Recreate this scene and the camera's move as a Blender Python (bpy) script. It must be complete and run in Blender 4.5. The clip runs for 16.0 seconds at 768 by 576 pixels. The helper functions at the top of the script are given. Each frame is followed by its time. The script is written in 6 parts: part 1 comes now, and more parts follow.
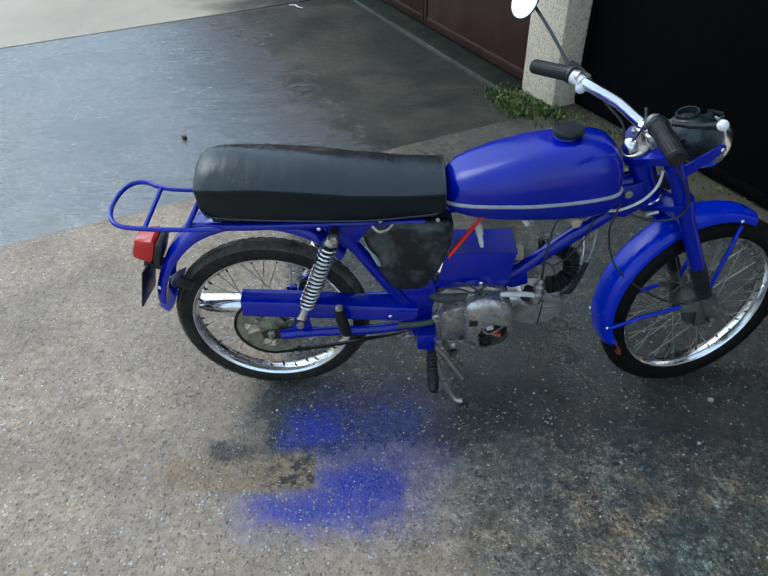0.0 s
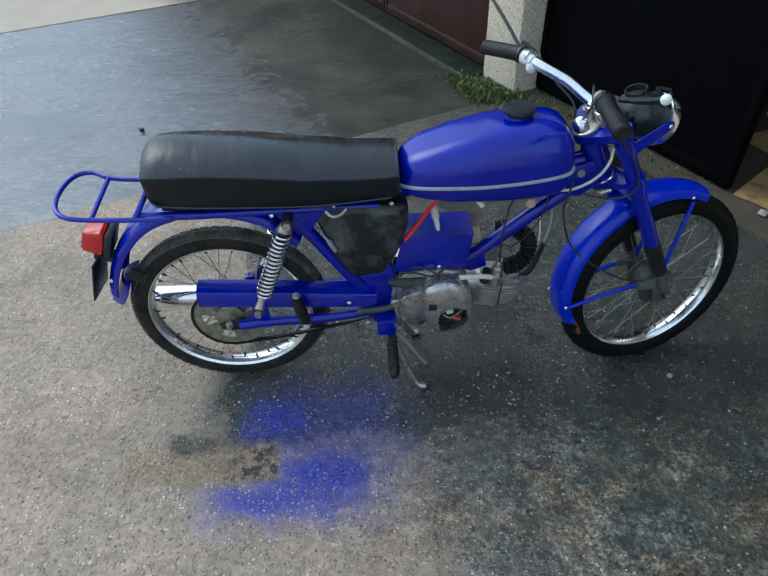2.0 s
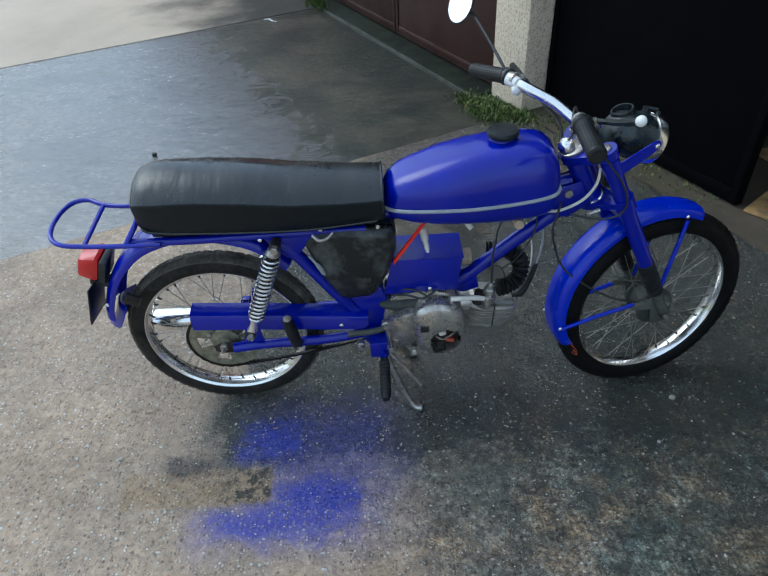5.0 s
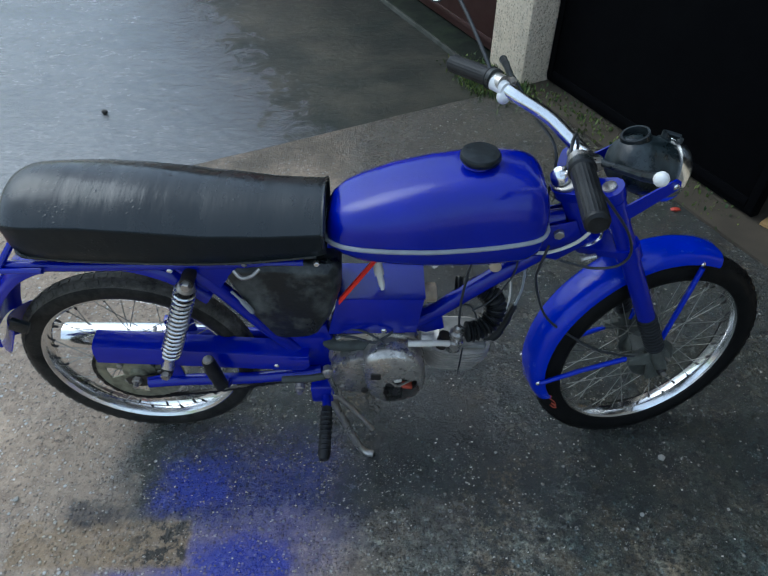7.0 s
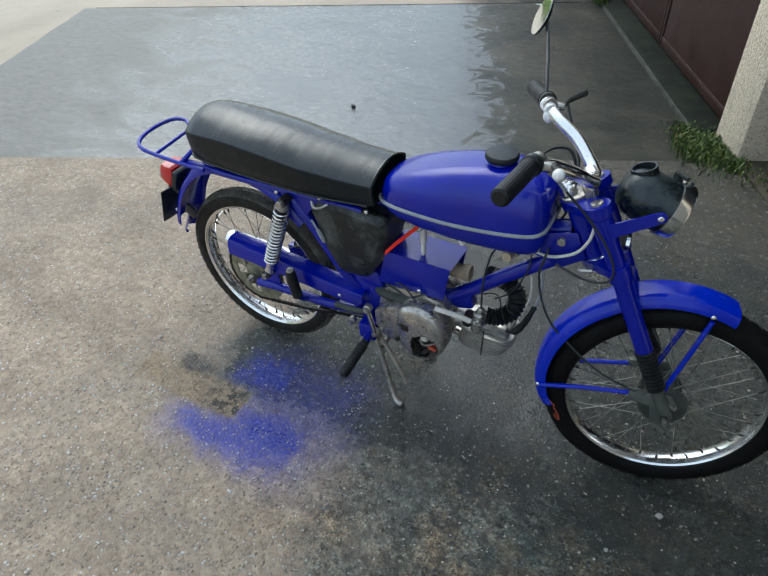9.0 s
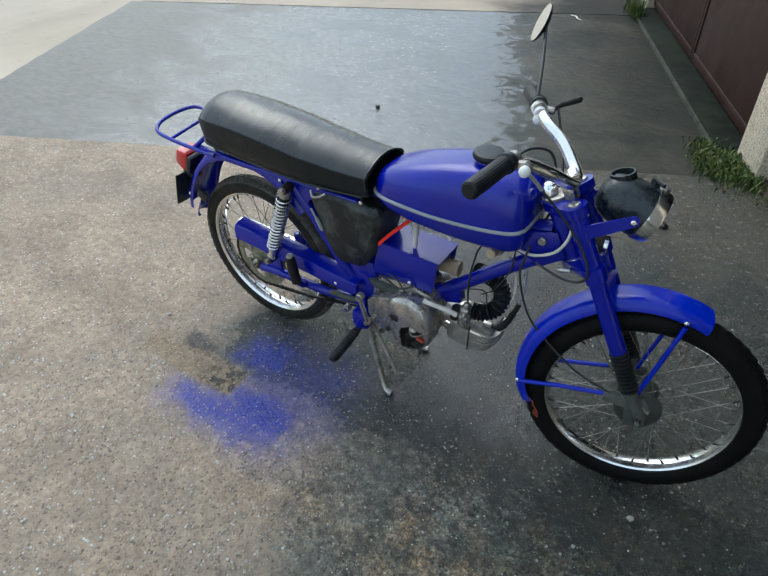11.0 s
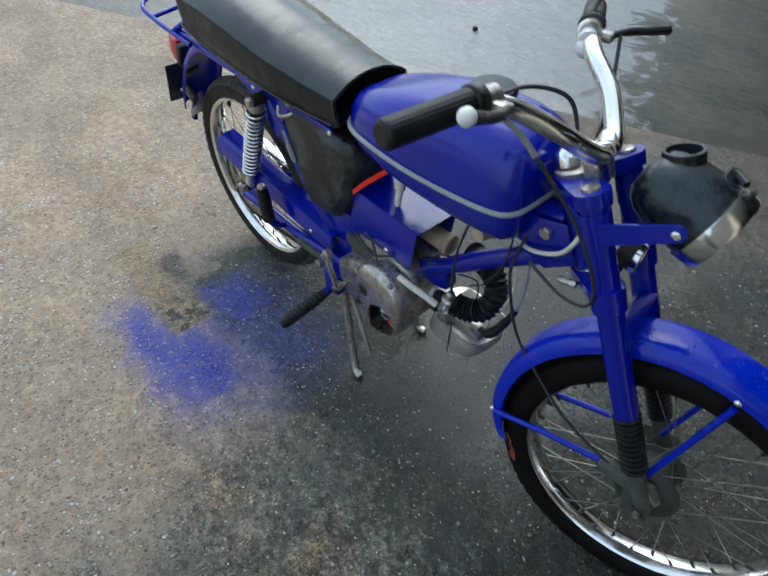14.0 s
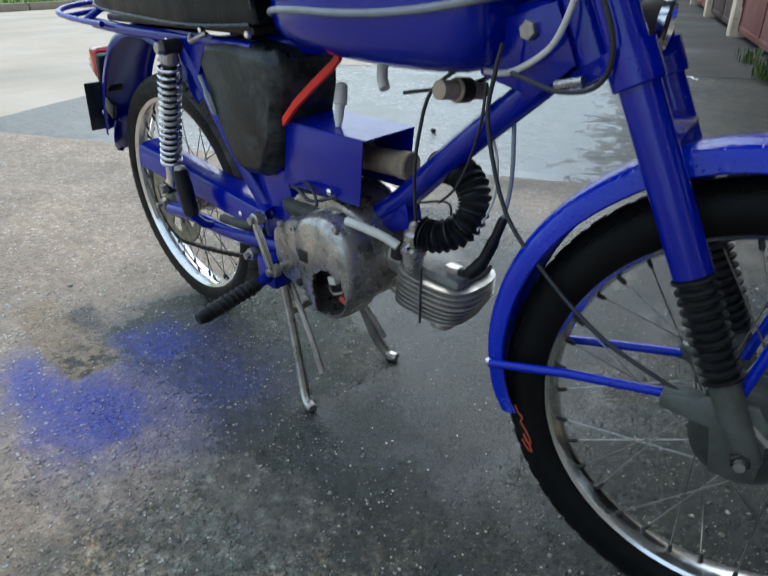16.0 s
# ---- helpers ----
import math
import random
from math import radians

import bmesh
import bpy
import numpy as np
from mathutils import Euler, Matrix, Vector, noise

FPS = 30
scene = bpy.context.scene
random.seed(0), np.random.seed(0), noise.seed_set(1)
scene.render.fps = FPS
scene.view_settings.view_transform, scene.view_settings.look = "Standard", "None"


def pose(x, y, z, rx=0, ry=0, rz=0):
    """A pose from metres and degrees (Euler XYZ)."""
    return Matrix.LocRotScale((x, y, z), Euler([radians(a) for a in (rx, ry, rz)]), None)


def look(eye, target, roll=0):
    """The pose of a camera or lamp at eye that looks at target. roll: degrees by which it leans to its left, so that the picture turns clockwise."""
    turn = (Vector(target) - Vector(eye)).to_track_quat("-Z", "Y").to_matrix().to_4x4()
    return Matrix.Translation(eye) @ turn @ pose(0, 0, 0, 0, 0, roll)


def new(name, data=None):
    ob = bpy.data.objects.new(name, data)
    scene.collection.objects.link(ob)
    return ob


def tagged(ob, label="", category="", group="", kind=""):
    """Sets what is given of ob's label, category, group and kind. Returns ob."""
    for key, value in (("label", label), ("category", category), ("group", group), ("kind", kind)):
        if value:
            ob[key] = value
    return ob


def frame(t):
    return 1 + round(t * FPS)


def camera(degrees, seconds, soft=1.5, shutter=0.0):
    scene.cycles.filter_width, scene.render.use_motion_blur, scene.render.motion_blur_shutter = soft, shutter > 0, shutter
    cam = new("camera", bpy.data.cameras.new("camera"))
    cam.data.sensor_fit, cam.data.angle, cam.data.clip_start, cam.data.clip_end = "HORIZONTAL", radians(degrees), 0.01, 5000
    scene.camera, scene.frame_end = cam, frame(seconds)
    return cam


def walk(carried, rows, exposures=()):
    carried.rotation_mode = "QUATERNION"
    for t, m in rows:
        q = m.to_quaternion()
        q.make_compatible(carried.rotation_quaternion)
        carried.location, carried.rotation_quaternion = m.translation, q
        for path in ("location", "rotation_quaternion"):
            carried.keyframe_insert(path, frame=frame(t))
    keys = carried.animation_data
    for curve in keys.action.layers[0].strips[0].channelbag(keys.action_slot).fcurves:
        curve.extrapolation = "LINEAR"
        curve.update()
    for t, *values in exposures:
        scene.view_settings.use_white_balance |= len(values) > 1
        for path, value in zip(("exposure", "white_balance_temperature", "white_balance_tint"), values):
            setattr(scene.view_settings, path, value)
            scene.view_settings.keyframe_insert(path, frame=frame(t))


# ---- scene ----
cam = camera(63.69, 16.0, soft=1.3, shutter=0.35)
# seconds, eye, yaw to the left, pitch up, roll
ROWS = [
    (0, 0.3405, -1.3550, 1.5263, 0.28, -40.11, -1.54),
    (0.5, 0.3444, -1.3618, 1.5195, -0.67, -40.87, -1.80),
    (1, 0.3707, -1.3715, 1.5065, -2.67, -41.18, -0.82),
    (1.5, 0.3863, -1.3638, 1.5018, -2.98, -41.38, -1.02),
    (2, 0.3879, -1.3574, 1.5037, -2.66, -40.91, -1.37),
    (2.5, 0.3898, -1.3455, 1.5058, -2.68, -40.78, -1.49),
    (3, 0.4016, -1.3436, 1.5041, -4.06, -40.38, -1.57),
    (3.5, 0.4223, -1.3547, 1.5026, -5.50, -39.22, -1.52),
    (4, 0.4621, -1.3497, 1.5146, -2.37, -39.27, -1.36),
    (4.2, 0.4709, -1.3617, 1.5169, -0.27, -38.84, -3.25),
    (6.3, 0.5171, -1.2379, 1.4816, 1.73, -40.58, -2.83),
    (6.5, 0.5447, -1.1564, 1.4755, 1.48, -41.00, -1.62),
    (7, 0.5961, -0.9849, 1.4786, -0.28, -44.22, -0.14),
    (7.2, 0.6270, -0.9651, 1.4755, 0.14, -44.29, 0.87),
    (7.5, 0.7619, -0.9344, 1.4665, 9.73, -44.29, -0.79),
    (8, 0.9678, -0.9491, 1.4853, 24.38, -44.44, -4.81),
    (8.2, 0.9989, -1.0213, 1.4973, 27.02, -43.17, -5.21),
    (8.5, 1.0843, -1.1292, 1.5015, 29.51, -40.53, -5.43),
    (8.7, 1.1245, -1.2049, 1.5151, 29.22, -39.71, -3.35),
    (10.8, 1.2852, -1.2134, 1.5219, 33.68, -39.66, -0.40),
    (11, 1.2965, -1.2154, 1.5253, 34.01, -39.21, -0.79),
    (11.2, 1.3055, -1.2028, 1.5217, 34.47, -39.00, -1.29),
    (11.5, 1.3415, -1.1605, 1.5054, 35.20, -39.16, 0.17),
    (12, 1.3043, -0.9815, 1.4674, 36.80, -41.35, -0.07),
    (12.5, 1.2016, -0.7765, 1.4460, 35.20, -45.12, 2.53),
    (13, 1.2061, -0.6438, 1.4417, 44.61, -46.40, 1.94),
    (13.5, 1.2460, -0.6335, 1.3721, 49.97, -45.81, 3.67),
    (14, 1.3217, -0.7243, 1.3199, 47.34, -45.31, 1.66),
    (14.5, 1.3686, -0.7214, 1.1187, 47.45, -34.98, 1.21),
    (14.8, 1.3906, -0.7379, 1.0222, 46.77, -28.74, -0.23),
    (15, 1.4103, -0.7429, 0.9671, 47.37, -26.48, -0.89),
    (15.2, 1.4098, -0.7508, 0.9309, 47.05, -25.35, -0.88),
    (15.5, 1.3909, -0.7261, 0.8558, 44.65, -25.05, 0.96),
    (16, 1.3567, -0.6764, 0.7719, 45.53, -27.67, -1.12),
]
EXPOSURES = [(0.0, 0.60, 5200, -1), (3.5, 0.55, 5250, 0), (4.2, 0.56, 5250, 0), (6.5, 0.46, 5250, 0), (7.0, 0.36, 5150, 0), (8.5, 0.56, 5600, 0), (11.0, 0.60, 5600, 0), (12.5, 0.44, 5200, 0), (13.5, 0.56, 5550, 0), (14.5, 0.64, 5550, 0), (15.0, 0.73, 5650, 0), (15.5, 0.56, 5250, 0), (16.0, 0.64, 5400, 0)]
walk(cam, [(t, pose(x, y, z, 0, 0, yaw) @ pose(0, 0, 0, 90 + pitch, 0, 0) @ pose(0, 0, 0, 0, 0, roll)) for t, x, y, z, yaw, pitch, roll in ROWS], EXPOSURES)

# ---- light ----
SUN_ELEV, SUN_AZ = 48.0, 306.0
world = bpy.data.worlds.new("overcast_sky")
scene.world = world
world.use_nodes = True
wn = world.node_tree.nodes
wl = world.node_tree.links
sky = wn.new("ShaderNodeTexSky")
sky.sky_type = "NISHITA"
sky.sun_disc = False
sky.sun_elevation = radians(SUN_ELEV)
sky.sun_rotation = radians(SUN_AZ)
sky.air_density, sky.dust_density, sky.ozone_density = 1.0, 4.0, 1.0
wn["Background"].inputs["Strength"].default_value = 0.15
# an even veil of cloud over the clear sky
veil = wn.new("ShaderNodeMix")
veil.data_type = "RGBA"
veil.inputs[0].default_value = 0.55
veil.inputs[7].default_value = (5.48, 5.6, 5.9, 1)
wl.new(sky.outputs[0], veil.inputs[6])
wl.new(veil.outputs[2], wn["Background"].inputs["Color"])
sun_data = bpy.data.lights.new("sun", "SUN")
sun_data.energy, sun_data.angle, sun_data.color = 0.5, radians(40), (1.0, 0.95, 0.88)
sun = new("sun", sun_data)
toward_sun = Vector((math.sin(radians(SUN_AZ)) * math.cos(radians(SUN_ELEV)), math.cos(radians(SUN_AZ)) * math.cos(radians(SUN_ELEV)), math.sin(radians(SUN_ELEV))))
sun.matrix_world = look(toward_sun * 30, (0, 0, 0))


# ---- materials ----
class Mat:
    """A small builder of node materials."""

    def __init__(self, name):
        self.m = bpy.data.materials.new(name)
        self.m.use_nodes = True
        self.n, self.l = self.m.node_tree.nodes, self.m.node_tree.links
        self.b = self.n["Principled BSDF"]
        self.co = self.n.new("ShaderNodeTexCoord").outputs["Object"]

    def put(self, socket, value):
        if isinstance(value, bpy.types.NodeSocket):
            self.l.new(value, socket)
        else:
            socket.default_value = value
        return self

    def set(self, **kw):
        names = {"color": "Base Color", "rough": "Roughness", "metal": "Metallic", "coat": "Coat Weight", "coat_rough": "Coat Roughness",
                 "spec": "Specular IOR Level", "trans": "Transmission Weight", "normal": "Normal", "sss": "Subsurface Weight", "ior": "IOR"}
        for key, value in kw.items():
            if key == "color" and not isinstance(value, bpy.types.NodeSocket):
                value = (*value[:3], 1)
            self.put(self.b.inputs[names[key]], value)
        return self

    def noise(self, scale, detail=4, rough=0.55, vec=None, distort=0.0, out="Fac"):
        t = self.n.new("ShaderNodeTexNoise")
        t.inputs["Scale"].default_value, t.inputs["Detail"].default_value = scale, detail
        t.inputs["Roughness"].default_value, t.inputs["Distortion"].default_value = rough, distort
        self.l.new(vec or self.co, t.inputs["Vector"])
        return t.outputs[out]

    def voronoi(self, scale, out="Distance", feature="F1", vec=None, randomness=1.0):
        t = self.n.new("ShaderNodeTexVoronoi")
        t.feature = feature
        t.inputs["Scale"].default_value, t.inputs["Randomness"].default_value = scale, randomness
        self.l.new(vec or self.co, t.inputs["Vector"])
        return t.outputs[out]

    def ramp(self, fac, stops, mode="LINEAR"):
        t = self.n.new("ShaderNodeValToRGB")
        t.color_ramp.interpolation = mode
        e = t.color_ramp.elements
        while len(e) < len(stops):
            e.new(0.5)
        for k, (p, c) in enumerate(stops):
            e[k].position = p
            e[k].color = (c, c, c, 1) if isinstance(c, (int, float)) else (*c, 1)
        self.l.new(fac, t.inputs["Fac"])
        return t.outputs["Color"]

    def mix(self, fac, a, b, blend="MIX"):
        t = self.n.new("ShaderNodeMix")
        t.data_type, t.blend_type = "RGBA", blend
        for k, v in ((0, fac), (6, a), (7, b)):
            if isinstance(v, tuple):
                v = (*v[:3], 1)
            self.put(t.inputs[k], v)
        return t.outputs[2]

    def math(self, op, a, b=0.0, c=0.0, clamp=False):
        t = self.n.new("ShaderNodeMath")
        t.operation, t.use_clamp = op, clamp
        for k, v in enumerate((a, b, c)):
            self.put(t.inputs[k], v)
        return t.outputs[0]

    def smooth(self, value, lo, hi):
        t = self.n.new("ShaderNodeMapRange")
        t.interpolation_type = "SMOOTHSTEP"
        for k, v in enumerate((value, lo, hi, 0.0, 1.0)):
            self.put(t.inputs[k], v)
        return t.outputs[0]

    def xyz(self, vec=None):
        t = self.n.new("ShaderNodeSeparateXYZ")
        self.l.new(vec or self.co, t.inputs[0])
        return t.outputs

    def mapped(self, scale=(1, 1, 1), rot=(0, 0, 0), loc=(0, 0, 0)):
        t = self.n.new("ShaderNodeMapping")
        t.inputs["Scale"].default_value, t.inputs["Rotation"].default_value, t.inputs["Location"].default_value = scale, rot, loc
        self.l.new(self.co, t.inputs["Vector"])
        return t.outputs[0]

    def bump(self, height, strength=0.3, distance=0.01, normal=None):
        t = self.n.new("ShaderNodeBump")
        t.inputs["Strength"].default_value, t.inputs["Distance"].default_value = strength, distance
        self.l.new(height, t.inputs["Height"])
        if normal:
            self.l.new(normal, t.inputs["Normal"])
        return t.outputs["Normal"]

    def island(self):
        return self.n.new("ShaderNodeNewGeometry").outputs["Random Per Island"]

    def each(self):
        return self.n.new("ShaderNodeObjectInfo").outputs["Random"]


def plain(name, color, rough=0.5, metal=0.0, vary=0.25, scale=30.0, bump=0.15, coat=0.0, dirt_sheen=None, dirt_sheen_amount=0.5, dirt_sheen_scale=6.0, spec=0.5):
    """A surface of one colour with grain, blotches and, if given, dirt or a painted sheen."""
    m = Mat(name)
    dark = tuple(c * (1 - vary) for c in color)
    light = tuple(min(1, c * (1 + vary)) for c in color)
    c = m.mix(m.noise(scale, 6), dark, light)
    r = m.ramp(m.noise(scale * 0.4, 5), [(0.3, max(0.02, rough - 0.12)), (0.7, min(1, rough + 0.12))])
    if dirt_sheen:
        k = m.math("MULTIPLY", m.ramp(m.noise(dirt_sheen_scale, 8, 0.65), [(0.45, 0.0), (0.68, 1.0)]), dirt_sheen_amount)
        c = m.mix(k, c, dirt_sheen)
        r = m.mix(k, r, (0.8, 0.8, 0.8))
    m.set(color=c, rough=r, metal=metal, coat=coat, spec=spec)
    if bump:
        m.set(normal=m.bump(m.noise(scale * 4, 4), bump, 0.002))
    return m.m


def blue_paint():
    """Royal blue paint put on by hand: slightly uneven, with rain standing on it in beads."""
    m = Mat("blue_paint")
    c = m.mix(m.noise(9, 5), (0.0022, 0.0055, 0.21), (0.004, 0.011, 0.37))
    c = m.mix(m.ramp(m.noise(46, 8, 0.75), [(0.66, 0.0), (0.7, 0.5)]), c, (0.012, 0.014, 0.05))
    here = m.ramp(m.noise(11, 4), [(0.47, 0.0), (0.6, 1.0)])
    drops = m.math("MULTIPLY", m.ramp(m.voronoi(150), [(0.0, 1.0), (0.24, 0.0)]), here)
    fine = m.math("MULTIPLY", m.ramp(m.voronoi(420), [(0.0, 0.45), (0.3, 0.0)]), m.ramp(m.noise(17, 4, vec=m.mapped(loc=(3, 1, 5))), [(0.42, 0.0), (0.55, 1.0)]))
    peel = m.bump(m.noise(34, 5, 0.6), 0.16, 0.004, m.bump(m.noise(210, 3), 0.12, 0.0015))
    m.set(color=c, rough=m.ramp(m.noise(22, 6), [(0.3, 0.08), (0.75, 0.24)]), spec=0.45, coat=0.12, coat_rough=0.05)
    m.set(normal=m.bump(m.math("ADD", drops, fine), 0.4, 0.002, peel))
    return m.m


def fender_paint():
    """Old blue paint, brighter, with water-beaded patches and pale ones for scuffs and painted sky sheen."""
    m = Mat("scuffed_sheen_blue_paint")
    c = m.mix(m.noise(9, 5), (0.002, 0.012, 0.32), (0.005, 0.025, 0.56))
    # pale patches: scuffs, and the sky's sheen on water painted into the colour
    scuff_sheen = m.ramp(m.noise(19, 8, 0.75), [(0.6, 0.0), (0.64, 0.22)])
    c = m.mix(scuff_sheen, c, (0.2, 0.26, 0.5))
    c = m.mix(m.ramp(m.noise(70, 7, 0.75, vec=m.mapped(loc=(1, 4, 2))), [(0.67, 0.0), (0.7, 0.7)]), c, (0.015, 0.016, 0.04))
    drops = m.ramp(m.voronoi(170), [(0.0, 1.0), (0.3, 0.0)])
    drops = m.math("MULTIPLY", drops, m.ramp(m.noise(13, 4), [(0.4, 0.0), (0.55, 1.0)]))
    m.set(color=c, rough=m.ramp(m.noise(30, 6), [(0.3, 0.08), (0.75, 0.24)]), spec=0.42)
    m.set(normal=m.bump(drops, 0.5, 0.002, m.bump(m.noise(60, 5, 0.6), 0.2, 0.003)))
    return m.m


def seat_vinyl(name="black_vinyl", gloss=0.6, rough=0.0):
    """Old vinyl under a broken film of rain."""
    m = Mat(name)
    c = m.mix(m.noise(5, 6), (0.002, 0.0048, 0.006), (0.006, 0.0105, 0.012))
    c = m.mix(m.ramp(m.noise(26, 8, 0.7), [(0.58, 0.0), (0.7, 0.4)]), c, (0.02, 0.026, 0.026))
    across = m.mapped((10, 1.5, 4))
    wet = m.math("ADD", m.math("MULTIPLY", m.noise(9, 8, 0.65), 0.6), m.math("MULTIPLY", m.noise(2.4, 6, 0.6, vec=across), 0.4))
    beads = m.math("MULTIPLY", m.ramp(m.voronoi(120), [(0.0, 1.0), (0.3, 0.0)]), m.ramp(m.noise(16, 4), [(0.5, 0.0), (0.62, 1.0)]))
    m.set(color=c, rough=m.ramp(wet, [(0.4, 0.13 + rough), (0.58, 0.36 + rough)]), spec=gloss)
    soft = m.bump(m.noise(2.0, 4, vec=across), 0.35, 0.006, m.bump(m.noise(300, 3), 0.12, 0.001))
    m.set(normal=m.bump(beads, 0.5, 0.002, soft))
    return m.m


def tyre_rubber(dust, name="tyre_rubber"):
    m = Mat(name)
    base = m.mix(m.noise(25, 6), (0.003, 0.003, 0.0033), (0.007, 0.007, 0.007))
    k = m.math("MULTIPLY", m.ramp(m.noise(17, 9, 0.75), [(0.35, 0.15), (0.62, 1.0)]), dust)
    m.set(spec=0.07, color=m.mix(k, base, (0.17, 0.155, 0.125)), rough=m.ramp(m.noise(18, 5), [(0.3, 0.3), (0.7, 0.62)]))
    m.set(normal=m.bump(m.noise(180, 4), 0.25, 0.002))
    return m.m


def chrome(name="chrome", rust=0.25, tone=0.75):
    m = Mat(name)
    k = m.math("MULTIPLY", m.ramp(m.noise(60, 8, 0.7), [(0.56, 0.0), (0.7, 1.0)]), rust)
    m.set(color=m.mix(k, (tone, tone * 0.99, tone * 0.97), (0.3, 0.22, 0.15)), metal=m.mix(k, (1, 1, 1), (0.2, 0.2, 0.2)))
    m.set(rough=m.ramp(m.noise(40, 6), [(0.3, 0.09), (0.75, 0.3)]))
    m.set(normal=m.bump(m.noise(90, 4), 0.05, 0.002))
    return m.m


def cast_alloy(name="cast_alloy", tone=0.42, grime=0.8, rough=0.33):
    m = Mat(name)
    k = m.math("MULTIPLY", m.ramp(m.noise(22, 9, 0.7), [(0.42, 0.0), (0.66, 1.0)]), grime)
    c = m.mix(m.noise(70, 5), (tone, tone * 0.94, tone * 0.84), (tone * 1.4, tone * 1.32, tone * 1.19))
    m.set(color=m.mix(k, c, (0.07, 0.055, 0.042)), metal=m.mix(k, (0.95, 0.95, 0.95), (0.25, 0.25, 0.25)))
    m.set(rough=m.ramp(m.noise(35, 6), [(0.3, rough - 0.1), (0.7, rough + 0.12)]), normal=m.bump(m.noise(220, 5), 0.2, 0.002))
    return m.m


BLUE, FENDER, VINYL = blue_paint(), fender_paint(), seat_vinyl()
VINYL_SIDE = seat_vinyl("black_side_vinyl", 0.3, 0.16)
TYRE_REAR, TYRE_FRONT, TYRE_DUSTY = tyre_rubber(0.22), tyre_rubber(0.03), tyre_rubber(0.85, "dusty_tread_rubber")
CHROME, RIM = chrome("chrome", 0.2, 0.88), chrome("plated_rim", 0.2, 0.85)
ALLOY, FIN = cast_alloy("cast_alloy", 0.45, 0.7, 0.27), cast_alloy("fin_alloy", 0.6, 0.35, 0.45)
STEEL = cast_alloy("worn_steel", 0.42, 0.6)
HEAD = plain("dull_head_alloy", (0.24, 0.235, 0.215), 0.62, 0.25, 0.35, 50, 0.3, dirt_sheen=(0.06, 0.05, 0.04), dirt_sheen_amount=0.6, dirt_sheen_scale=22)
WEATHERED = plain("weathered_alloy", (0.05, 0.055, 0.047), 0.6, 0.15, 0.4, 40, 0.3, dirt_sheen=(0.03, 0.03, 0.025), dirt_sheen_amount=0.7, dirt_sheen_scale=25)
SPRING = plain("spring_steel", (0.74, 0.74, 0.72), 0.24, 0.95, 0.12, 60, 0.05)
SPOKE = plain("spoke_wire", (0.24, 0.235, 0.21), 0.4, 0.85, 0.4, 80)
BLACK = plain("black_plastic", (0.006, 0.009, 0.01), 0.32, 0, 0.35, 40, 0.2, dirt_sheen=(0.07, 0.085, 0.09), dirt_sheen_amount=0.35, dirt_sheen_scale=24, spec=0.35)
# the grey-teal mottle paints the wet bowl's reflection into its colour
BOWL = plain("wet_black_bowl", (0.005, 0.009, 0.01), 0.26, 0, 0.5, 26, 0.35, dirt_sheen=(0.085, 0.11, 0.115), dirt_sheen_amount=0.5, dirt_sheen_scale=13, spec=0.5)
PANEL = plain("worn_black_panel", (0.007, 0.009, 0.009), 0.34, 0, 0.6, 25, 0.4, dirt_sheen=(0.12, 0.125, 0.11), dirt_sheen_amount=0.7, dirt_sheen_scale=16, spec=0.45)
RUBBER = plain("black_rubber", (0.007, 0.0075, 0.008), 0.42, 0, 0.4, 60, 0.3, dirt_sheen=(0.05, 0.05, 0.045), dirt_sheen_amount=0.3, dirt_sheen_scale=30, spec=0.3)
LUG = plain("fork_lug_alloy", (0.12, 0.127, 0.11), 0.5, 0.4, 0.35, 40, 0.3, dirt_sheen=(0.05, 0.05, 0.04), dirt_sheen_amount=0.6, dirt_sheen_scale=25)
CABLE = plain("cable_sheath", (0.024, 0.026, 0.028), 0.4, 0, 0.3, 50, 0.1)
PIPING = plain("grey_piping", (0.3, 0.31, 0.32), 0.45, 0, 0.3, 60, 0.1)
CREAM = plain("cream_sleeve", (0.74, 0.7, 0.61), 0.5, 0, 0.15, 60, 0.1, dirt_sheen=(0.35, 0.3, 0.22), dirt_sheen_amount=0.4, dirt_sheen_scale=30)
WHITE = plain("white_knob", (0.78, 0.77, 0.73), 0.35, 0, 0.1, 60, 0.05)
RED_STRAP = plain("red_strap", (0.9, 0.035, 0.015), 0.4, 0, 0.15, 60, 0.1)
RED_LENS = plain("red_lens", (0.5, 0.006, 0.008), 0.18, 0, 0.25, 30, 0.05, coat=0.4)
DARK_STEEL = plain("oily_steel", (0.035, 0.032, 0.03), 0.45, 0.6, 0.5, 60, 0.3, dirt_sheen=(0.08, 0.06, 0.04), dirt_sheen_amount=0.6, dirt_sheen_scale=40)
CHAIN = plain("oily_chain", (0.03, 0.028, 0.025), 0.4, 0.7, 0.5, 90, 0.2)
TAN = plain("tan_plastic", (0.46, 0.36, 0.24), 0.55, 0, 0.25, 40, 0.1, dirt_sheen=(0.1, 0.08, 0.06), dirt_sheen_amount=0.6, dirt_sheen_scale=30)
GRAPHITE = plain("flywheel_red", (0.4, 0.07, 0.035), 0.5, 0, 0.3, 60, 0.1)


def mirror_glass():
    m = Mat("mirror_glass")
    m.set(color=(0.9, 0.91, 0.9), metal=1.0, rough=m.ramp(m.noise(30, 5), [(0.3, 0.04), (0.7, 0.14)]))
    return m.m


